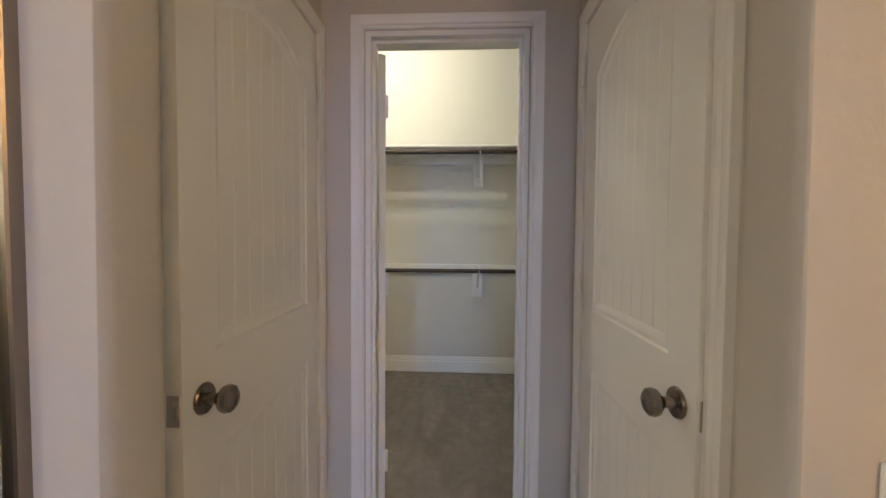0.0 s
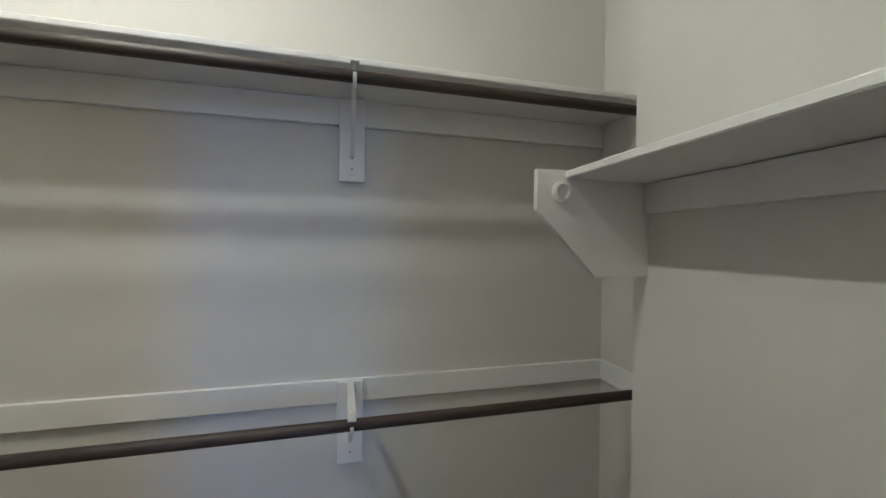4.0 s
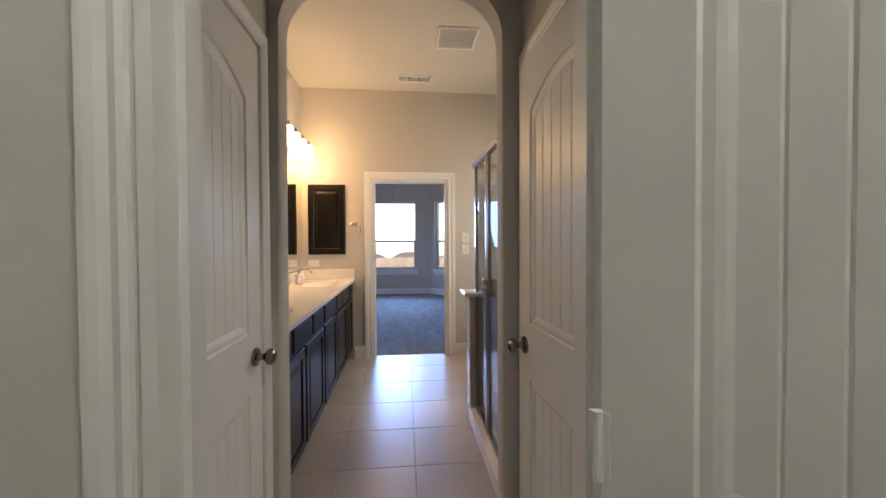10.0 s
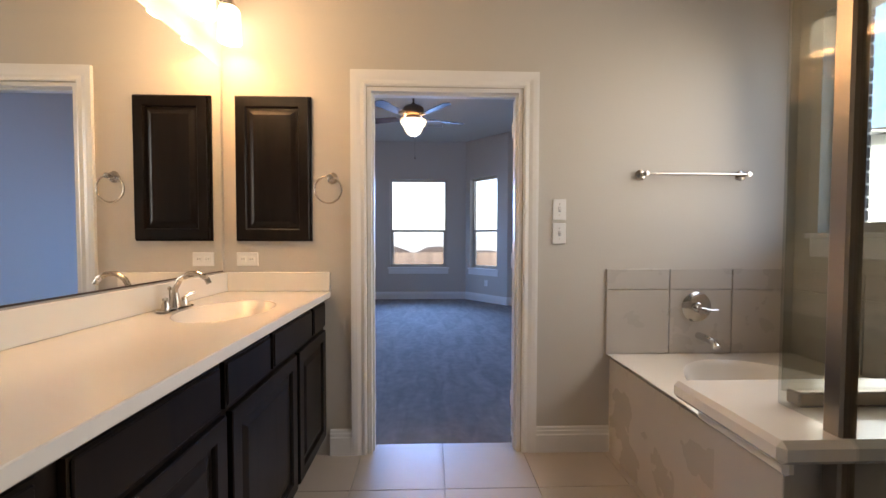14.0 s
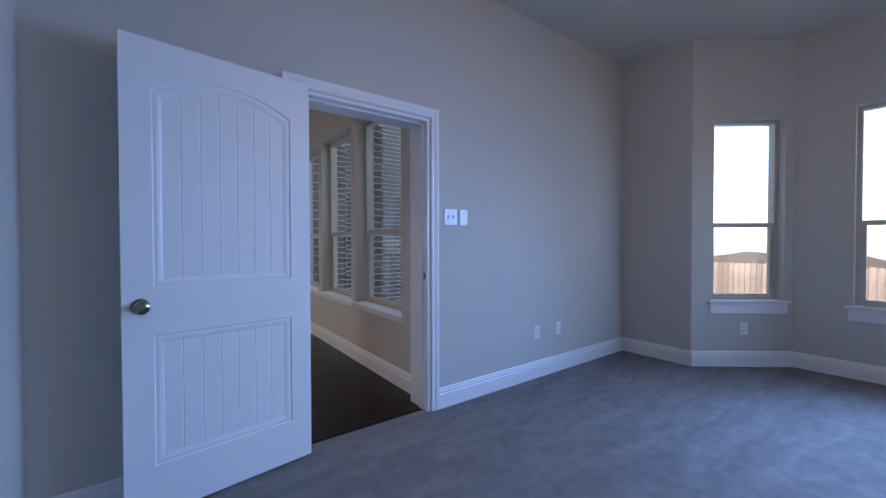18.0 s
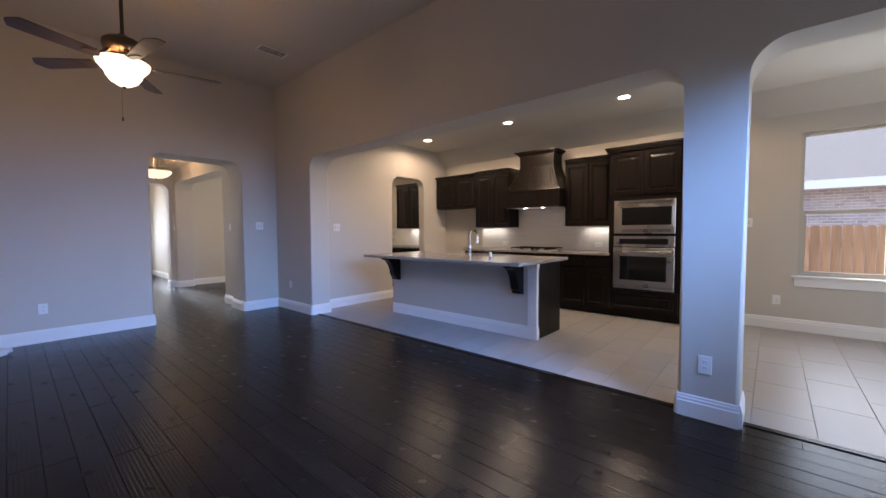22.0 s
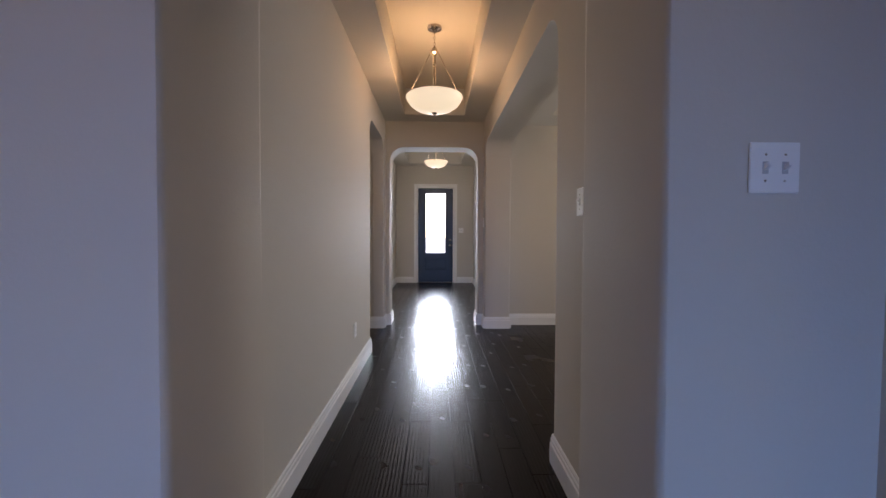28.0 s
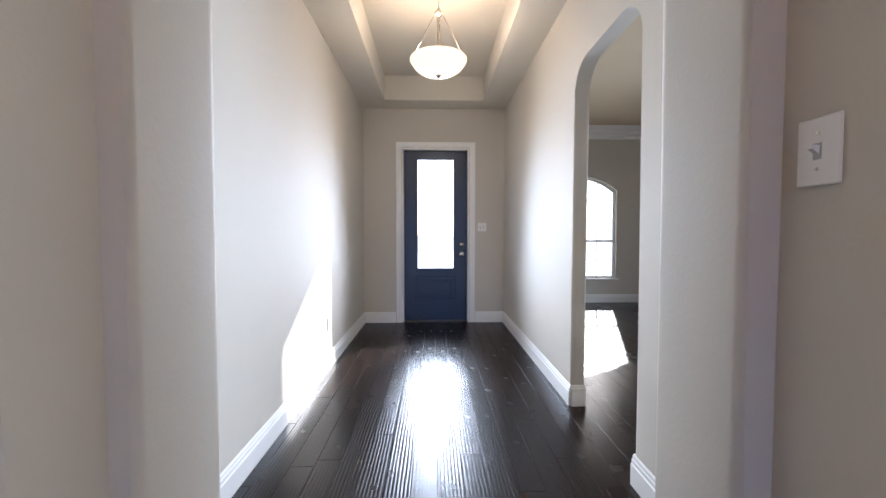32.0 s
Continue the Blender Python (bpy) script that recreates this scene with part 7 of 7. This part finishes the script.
lathe(bm, [(0.030, 0.0), (0.030, 0.008), (0.022, 0.014), (0.020, 0.05), (0.024, 0.09), (0.026, 0.12), (0.019, 0.15), (0.014, 0.17), (0.0, 0.17)], (0, 0, 0), 20)
part("body", bm, CHROME, fc, "", True)
bm = B()
tube(bm, [(0, 0, 0.16), (0, 0, 0.26)] + [(-0.085 + 0.085 * math.cos(a), 0, 0.26 + 0.075 * math.sin(a)) for a in [math.pi * i / 10 for i in range(1, 10)]] + [(-0.172, 0, 0.25)], 0.0125, 14)
part("gooseneck", bm, CHROME, fc, "", True)
bm = B()
lathe(bm, [(0.0, 0.25), (0.016, 0.25), (0.020, 0.20), (0.022, 0.165), (0.0, 0.162)], (-0.174, 0, 0), 16)
part("spray_head", bm, CHROME, fc, "", True)
bm = B()
tube(bm, [(0.0, -0.02, 0.10), (0.0, -0.05, 0.105), (0.0, -0.095, 0.118)], 0.0075, 10)
part("lever", bm, CHROME, fc, "", True)
so = thing("soap_pump", (-7.19, -1.40, 0.903), "short chrome air gap cap beside the faucet", "air gap")
bm = B()
lathe(bm, [(0.024, 0.0), (0.022, 0.006), (0.020, 0.05), (0.018, 0.062), (0, 0.064)], (0, 0, 0), 18)
part("cap", bm, CHROME, so, "", True)

wall_plate(pose(-6.9815, -0.70, 0.62, 0, 0, -90), "white duplex outlet on the island post", 0, 2, 0.07, 0.115, "outlet", "wall_outlet")

# butler pantry seen through the arch
bp = thing("pantry_base_cabinet", (0, 0, 0), "espresso pantry base cabinet with granite top", "cabinet")
one_box("body", (-9.3685, -5.80, 0.0), (-8.78, -4.20, 0.868), ESPRESSO, bp)
one_box("pantry_counter", (-9.3685, -5.82, 0.870), (-8.74, -4.18, 0.905), GRANITE, bp, 0.005, "granite top")
for k in range(3):
    raised_panel("cabinet_door", bp, (-8.78, -5.79 + k * 0.53, 0.12), (-5.79 + k * 0.53 + 0.515, 0.85), "x", 1)
upper_cabinet(-5.22, -4.40, 1.30, 2.22, 2, "espresso pantry wall cabinet")

# ---------------------------------------------------------------- bench niche
ht = thing("hall_bench_unit", (-4.02, -9.068, 0.0), "white built-in bench with cubby, hooks and upper shelf", "bench")
one_box("side_panel", (0.0, 0.0, 0.0), (0.025, 0.345, 0.505), SHELF, ht)
one_box("bench_seat", (0.0, 0.0, 0.505), (0.598, 0.365, 0.53), SHELF, ht, 0.004)
one_box("bench_floor", (0.025, 0.0, 0.10), (0.598, 0.345, 0.12), SHELF, ht)
one_box("kick_board", (0.025, 0.32, 0.0), (0.598, 0.345, 0.10), SHELF, ht)
one_box("back_panel", (0.0, 0.0, 0.531), (0.598, 0.012, 1.60), SHELF, ht)
one_box("upper_shelf", (0.0, 0.0, 1.60), (0.598, 0.30, 1.625), SHELF, ht, 0.003)
one_box("upper_side", (0.0, 0.0, 1.625), (0.022, 0.30, 1.93), SHELF, ht)
one_box("upper_top", (0.0, 0.0, 1.93), (0.598, 0.30, 1.95), SHELF, ht)
bm = B()
for o, h0, h1 in ((0.008, 1.95, 1.98), (0.02, 1.98, 2.01), (0.035, 2.01, 2.05)):
    box(bm, 0.0, 0.0, h0, 0.598, 0.30 + o, h1, 0.003)
part("crown_moulding", bm, SHELF, ht)
for hx in (0.255, 0.435):
    bm = B()
    lathe(bm, [(0, 0.0125), (0.030, 0.0125), (0.032, 0.018), (0.020, 0.024), (0.008, 0.027), (0, 0.027)], (hx, 0, 1.55), 18, "y")
    tube(bm, [(hx, 0.025, 1.55), (hx, 0.055, 1.545), (hx, 0.07, 1.56), (hx, 0.075, 1.58)], 0.006, 8)
    part("coat_hook", bm, BRONZE, ht, "dark bronze coat hook", True)
om = thing("oval_mirror", (-3.4205, -8.70, 1.06), "oval wall mirror in the bench niche", "mirror")
bm = B()
ring = [(0.27 * math.cos(a), 0.47 * math.sin(a)) for a in [2 * math.pi * i / 48 for i in range(48)]]
prism(bm, ring, -0.006, -0.001, "x")
part("mirror_glass", bm, MIRROR, om)
bm = B()
tube(bm, [(-0.005, u, w) for u, w in ring], 0.006, 6, True)
part("bevel_rim", bm, NICKEL, om, "", True)

# ---------------------------------------------------------------- study window with its arched head
st = thing("window_13", (-7.56, -14.8, 0.43), "white-gridded arched study window", "window", kind="structure")
bm = B()
n = 16
arc_o = [(-0.60 + 1.20 * i / n, 1.54 + 0.235 * (1 - (2 * i / n - 1) ** 2)) for i in range(n + 1)]
arc_i = [(-0.555 + 1.11 * i / n, 1.505 + 0.225 * (1 - (2 * i / n - 1) ** 2)) for i in range(n + 1)]
for i in range(n):
    prism(bm, [arc_o[i], arc_o[i + 1], arc_i[i + 1], arc_i[i]], -0.10, -0.05, "y")
box(bm, -0.60, -0.10, 0.0, -0.555, -0.05, 1.54)
box(bm, 0.555, -0.10, 0.0, 0.60, -0.05, 1.54)
box(bm, -0.555, -0.10, 0.0, 0.555, -0.05, 0.04)
box(bm, -0.555, -0.095, 0.635, 0.555, -0.055, 0.675)
part("window_frame", bm, TRIM, st)
bm = B()
prism(bm, [(-0.5999, 1.54)] + [(u, w) for u, w in arc_o[1:-1]] + [(0.5999, 1.54), (0.5999, 1.779), (-0.5999, 1.779)], -0.199, -0.001, "y")
part("arched_head", bm, PAINT, st)
for x in (-0.28, 0.0, 0.28):
    one_box("muntin", (x - 0.008, -0.085, 0.04), (x + 0.008, -0.065, 1.70), TRIM, st)
for z in (0.33, 1.04, 1.37):
    one_box("muntin", (-0.555, -0.084, z - 0.008), (0.555, -0.066, z + 0.008), TRIM, st)
g = one_box("glass_pane", (-0.555, -0.078, 0.04), (0.555, -0.074, 1.73), GLASS, st)
g.visible_shadow = False
one_box("window_sill", (-0.65, -0.05, -0.028), (0.65, 0.03, 0.0), TRIM, st, 0.005)
cr = thing("study_crown_trim", (-7.885, -14.8, 2.86), "white crown trim across the study wall", "trim", kind="structure")
bm = B()
for o, h0, h1 in ((0.025, 0.0, 0.06), (0.055, 0.06, 0.13), (0.09, 0.13, 0.2195)):
    box(bm, -1.71, 0.0005, h0, 1.71, o, h1, 0.003)
part("moulding", bm, TRIM, cr)

# ---------------------------------------------------------------- outdoors
def board_fence(name, x0, y0, x1, y1, z0, z1, count, label, mat):
    f = thing(name, (x0, y0, z0), label, "fence", turn=math.degrees(math.atan2(y1 - y0, x1 - x0)))
    d = math.hypot(x1 - x0, y1 - y0)
    w = d / count
    rnd = random.Random(5)
    meshes = []
    for k in range(6):
        bm = B()
        h = z1 - z0 + rnd.uniform(-0.03, 0.03)
        c = 0.03
        prism(bm, [(0.004, 0), (w - 0.004, 0), (w - 0.004, h - c), (w - 0.004 - c, h), (0.004 + c, h), (0.004, h - c)], 0, 0.018, "y")
        ob = part("slat", bm, mat, f)
        meshes.append(ob)
    for k in range(count):
        if k < 6:
            ob = meshes[k]
        else:
            ob = new("slat", rnd.choice(meshes).data)
            ob.parent = f
        ob.location = (k * w, rnd.uniform(-0.004, 0.004), 0)
    for z in (0.3, (z1 - z0) * 0.85):
        one_box("rail", (0, 0.024, z), (d, 0.062, z + 0.09), mat, f)
    for k in range(int(d / 2.4) + 1):
        one_box("post", (k * 2.4, 0.063, 0), (k * 2.4 + 0.09, 0.153, z1 - z0), mat, f)


board_fence("board_fence", -8.5, 15.0, 8.5, 15.0, -1.2, 0.53, 120, "weathered cedar board fence behind the house", OLDFENCE)
board_fence("board_fence", -13.2, -1.0, -13.2, 9.0, -1.2, 1.28, 70, "orange cedar board fence beside the house", FENCE)


def brick_wall(name, at, turn, length, height, label, limit=300):
    """Bricks laid in courses on a mortar backing; in its own axes along x, facing -y."""
    b = thing(name, at, label, "brick wall", turn=turn, kind="structure")
    one_box("mortar_backing", (0, 0.0, 0), (length, 0.07, height), MORTAR, b)
    rnd = random.Random(9)
    bm0 = B()
    box(bm0, 0, -0.010, 0, 0.192, -0.0005, 0.0555, 0.003)
    first = part("brick", bm0, BRICK, b)
    rest = B()
    count = 0
    rows, cols = int(height / 0.0677), int(length / 0.2032)
    for r in range(rows):
        for c in range(cols + 1):
            x = c * 0.2032 - (0.1016 if r % 2 else 0)
            if x < 0 or x + 0.192 > length:
                continue
            z = 0.006 + r * 0.0677
            if count < limit:
                ob = first if count == 0 else new("brick", first.data)
                ob.parent = b
                ob.location = (x, rnd.uniform(-0.002, 0.001), z)
                count += 1
            else:
                y = rnd.uniform(-0.002, 0.001)
                box(rest, x, -0.010 + y, z, x + 0.192, -0.0005, z + 0.0555)
    if rest.verts:
        tagged(part("far_brick", rest, BRICK, b), kind="stuff")
    else:
        rest.free()
    return b


brick_wall("nook_brick_wall", (-5.985, 2.35, -0.2), 90, 2.7, 4.0, "grey brown brick outer wall of the breakfast nook", 280)
for wx in (-3.96, -4.98, -5.97):
    rv = thing("window_brick_reveal", (wx - 0.02, 2.335, 0.46), "brick return beside a living room window", "brick wall", kind="structure")
    for k in range(29):
        one_box("brick", (-0.11 + 0.004 * (k % 3), 0.0, k * 0.0677), (0.018, 0.10, k * 0.0677 + 0.0555), BRICK, rv, 0.003)
    one_box("mortar_backing", (-0.12, 0.004, 0.0), (0.010, 0.096, 1.97), MORTAR, rv)

rv = thing("window_brick_reveal", (2.165, -0.13, 1.18), "brick return beside the bathroom window", "brick wall", kind="structure")
for k in range(19):
    one_box("brick", (0.0, -0.016, k * 0.0677), (0.10, 0.09 + 0.004 * (k % 3), k * 0.0677 + 0.0555), BRICK, rv, 0.003)
one_box("mortar_backing", (0.004, -0.010, 0.0), (0.096, 0.095, 1.29), MORTAR, rv)


def far_house(name, at, turn, w, d, h, label, openings=(), mat=None, rise=0.32):
    n_ = thing(name, at, label, "house", turn=turn)
    one_box("wall", (0, 0, 0), (w, d, h), mat or BRICK, n_)
    bm = B()
    prism(bm, [(-0.5, h), (d + 0.5, h), (d / 2, h + d * rise)], -0.5, w + 0.5, "x")
    part("roof", bm, ROOFING, n_)
    one_box("fascia", (-0.52, -0.55, h - 0.12), (w + 0.52, -0.48, h + 0.10), TRIM, n_)
    one_box("soffit", (-0.5, -0.48, h - 0.06), (w + 0.5, 0.0, h - 0.02), TRIM, n_)
    if not openings:
        for k in range(int(w / 0.30)):
            one_box("frieze_board", (k * 0.30, -0.05, h - 0.55), (k * 0.30 + 0.22, -0.002, h - 0.061), CONCRETE, n_)
    for x in openings:
        win = one_box("window", (x, -0.03, 0.9), (x + 1.1, 0.02, 2.3), TRIM, n_)
        one_box("pane", (x + 0.06, -0.045, 0.96), (x + 1.04, -0.032, 2.24), BGLASS, win)


far_house("neighbour_house", (-17.5, -6.0, -1.2), 90, 18, 9, 3.6, "brick neighbour house with a shingle roof and pale eaves", (3.0, 13.5), HOUSEBRICK)
far_house("neighbour_house", (11.5, 18.0, -1.2), -90, 10.3, 9, 5.2, "pale brick neighbour house seen from the bathroom window", (), PALEBRICK, 0.07)

# low mounds of dug earth just beyond the fence
rnd = random.Random(12)
for k in range(9):
    mr = rnd.uniform(2.2, 3.6)
    mx, my, top = -12 + k * 3.0 + rnd.uniform(-0.8, 0.8), 21 + rnd.uniform(-1.0, 1.5), rnd.uniform(0.38, 0.82)
    bm = B()
    lathe(bm, [(mr * 1.5, -1.3), (mr, -0.35), (mr * 0.7, top - 0.42), (mr * 0.4, top - 0.1), (mr * 0.15, top), (0.0, top + 0.03)], (0, 0, 0), 26)
    for v in bm.verts:
        f = math.sin(v.co.x * 2.1 + k) * 0.06 + math.sin(v.co.y * 3.3 + v.co.x) * 0.05
        v.co.z += f
    ob = part("earth_mound", bm, EARTH, None, "", True)
    ob.location = (mx, my, 0)
    tagged(ob, "brown earth mound beyond the fence", "mound", "earth mounds")

# wrapper left on the patio
wr = thing("plastic_wrapper", (-5.39, 3.61, -0.05), "crumpled white plastic wrapper lying on the patio", "wrapper", turn=38)
bm = B()
lathe(bm, [(0.01, -0.24), (0.035, -0.22), (0.05, -0.12), (0.042, 0.0), (0.055, 0.10), (0.06, 0.19), (0.02, 0.235), (0.0, 0.24)], (0, 0, 0), 14, "x")
for v in bm.verts:
    v.co.y *= 1.25 + 0.2 * math.sin(v.co.x * 31)
    v.co.z = max(0.0, v.co.z * 0.8 + 0.035 + 0.012 * math.sin(v.co.x * 47 + v.co.y * 60))
part("sheet", bm, PLASTIC, wr, "", True)


# ---------------------------------------------------------------- floor pieces
def tile_floor(parent, x0, y0, x1, y1, sx, sy, ox, oy, stagger, mat, top=0.0, hole=(), gap=0.002):
    """Floor tiles with recessed joints, cut at the walls. Alike pieces share a mesh."""
    cache = {}
    j = math.floor((y0 - oy) / sy)
    while oy + j * sy < y1:
        b0, b1 = max(y0, oy + j * sy), min(y1, oy + (j + 1) * sy)
        sh_ = (sx * stagger) * (j % 2)
        i = math.floor((x0 - ox - sh_) / sx)
        while ox + sh_ + i * sx < x1:
            a0, a1 = max(x0, ox + sh_ + i * sx), min(x1, ox + sh_ + (i + 1) * sx)
            if a1 - a0 > 0.015 and b1 - b0 > 0.015 and not any(a0 > h[0] and a1 < h[2] and b0 > h[1] and b1 < h[3] for h in hole):
                key = (round(a1 - a0, 3), round(b1 - b0, 3))
                if key not in cache:
                    bm = B()
                    box(bm, gap, gap, -0.008, a1 - a0 - gap, b1 - b0 - gap, 0, 0.0012)
                    me = bpy.data.meshes.new("tile")
                    bmesh.ops.recalc_face_normals(bm, faces=bm.faces)
                    bm.to_mesh(me)
                    bm.free()
                    me.materials.append(mat)
                    cache[key] = me
                ob = new("tile", cache[key])
                ob.parent = parent
                ob.location = (a0, b0, top)
            i += 1
        j += 1


def floor_of(name):
    return bpy.data.objects[name]


tile_floor(floor_of("floor_bath"), -1.22, -3.75, 1.0, 0.10, 0.458, 0.458, -0.02, -0.31, 0.0, TILE)
tile_floor(floor_of("floor_kitchen"), -9.37, -5.19, -6.165, 4.9, 0.62, 0.31, -6.165, -4.02, 0.5, KTILE, gap=0.0013)
tr = thing("floor_transition", (-6.15, 0, 0.0), "dark wooden strip between hardwood and tile", "transition strip", kind="structure")
one_box("strip", (-0.025, -3.778, -0.004), (0.025, 0.868, 0.006), PLANK, tr, 0.003)
one_box("strip", (-0.025, 1.202, -0.004), (0.025, 2.058, 0.006), PLANK, tr, 0.003)


def plank_floor(parent, x0, y0, x1, y1, w, seed, far=None, limit=300):
    """Planks along y with staggered ends; those past the limit are one joined mesh."""
    rnd = random.Random(seed)
    lengths = (0.6, 0.9, 1.2, 1.5)
    cache, rest, made = {}, B(), 0
    i = 0
    while x0 + i * w < x1 - 0.01:
        a0, a1 = x0 + i * w, min(x1, x0 + (i + 1) * w)
        y = y0 - rnd.uniform(0, 0.9)
        while y < y1:
            ln = rnd.choice(lengths)
            b0, b1 = max(y, y0), min(y + ln, y1)
            if b1 - b0 > 0.02:
                lift = rnd.uniform(-0.0005, 0.0004)
                if made < limit and (far is None or not far(a0, (b0 + b1) / 2)):
                    key = (round(a1 - a0, 3), round(b1 - b0, 3))
                    if key not in cache:
                        bm = B()
                        box(bm, 0.0008, 0.0008, -0.006, a1 - a0 - 0.0008, b1 - b0 - 0.0008, 0, 0.0014)
                        me = bpy.data.meshes.new("plank")
                        bmesh.ops.recalc_face_normals(bm, faces=bm.faces)
                        bm.to_mesh(me)
                        bm.free()
                        me.materials.append(PLANK)
                        cache[key] = me
                    ob = new("plank", cache[key])
                    ob.parent = parent
                    ob.location = (a0, b0, lift)
                    made += 1
                else:
                    box(rest, a0 + 0.0008, b0 + 0.0008, -0.006, a1 - 0.0008, b1 - 0.0008, lift, 0.0014)
            y += ln
        i += 1
    if rest.verts:
        tagged(part("far_plank", rest, PLANK, parent), kind="stuff")
    else:
        rest.free()


plank_floor(floor_of("floor_living"), -6.13, -5.20, -2.62, 2.13, 0.127, 3, lambda x, y: y < -5.0)
plank_floor(floor_of("floor_living_east"), -2.62, -4.85, -1.40, 0.0, 0.127, 7, None, 0)
plank_floor(floor_of("floor_hall"), -6.10, -13.35, -3.42, -5.20, 0.127, 4, lambda x, y: x < -5.95 or x > -3.9)
plank_floor(floor_of("floor_study"), -9.60, -14.80, -6.12, -13.35, 0.127, 8, None, 0)
plank_floor(floor_of("floor_hall"), -9.60, -13.35, -6.10, -6.0, 0.127, 6, None, 0)

bs = thing("kitchen_backsplash", (0, 0, 0), "white subway tile backsplash", "backsplash", kind="structure")
one_box("mortar_backing", (-9.3695, -3.05, 0.906), (-9.364, -0.447, 1.62), GROUT, bs)
cache = {}
for r in range(9):
    z0 = 0.908 + r * 0.079
    o = 0.1525 if r % 2 else 0.0
    for c in range(10):
        a0, a1 = max(-3.048, -3.048 + c * 0.305 - o), min(-0.449, -3.048 + (c + 1) * 0.305 - o)
        if a1 - a0 < 0.01 or (z0 > 1.30 and (a1 < -2.22 or a0 > -1.22)):
            continue
        key = round(a1 - a0, 3)
        if key not in cache:
            bm = B()
            box(bm, 0, 0.001, 0, 0.008, a1 - a0 - 0.001, 0.077, 0.0012)
            me = bpy.data.meshes.new("tile")
            bmesh.ops.recalc_face_normals(bm, faces=bm.faces)
            bm.to_mesh(me)
            bm.free()
            me.materials.append(SUBWAY)
            cache[key] = me
        ob = new("tile", cache[key])
        ob.parent = bs
        ob.location = (-9.3638, a0, z0)
ps = thing("pantry_backsplash", (0, 0, 0), "white subway tile backsplash in the pantry", "backsplash", kind="structure")
for r in range(5):
    for c in range(9):
        a0 = -5.75 + c * 0.155 + (0.077 if r % 2 else 0)
        one_box("tile", (-9.3695, a0, 0.908 + r * 0.079), (-9.361, a0 + 0.153, 0.908 + r * 0.079 + 0.077), SUBWAY, ps, 0.001)
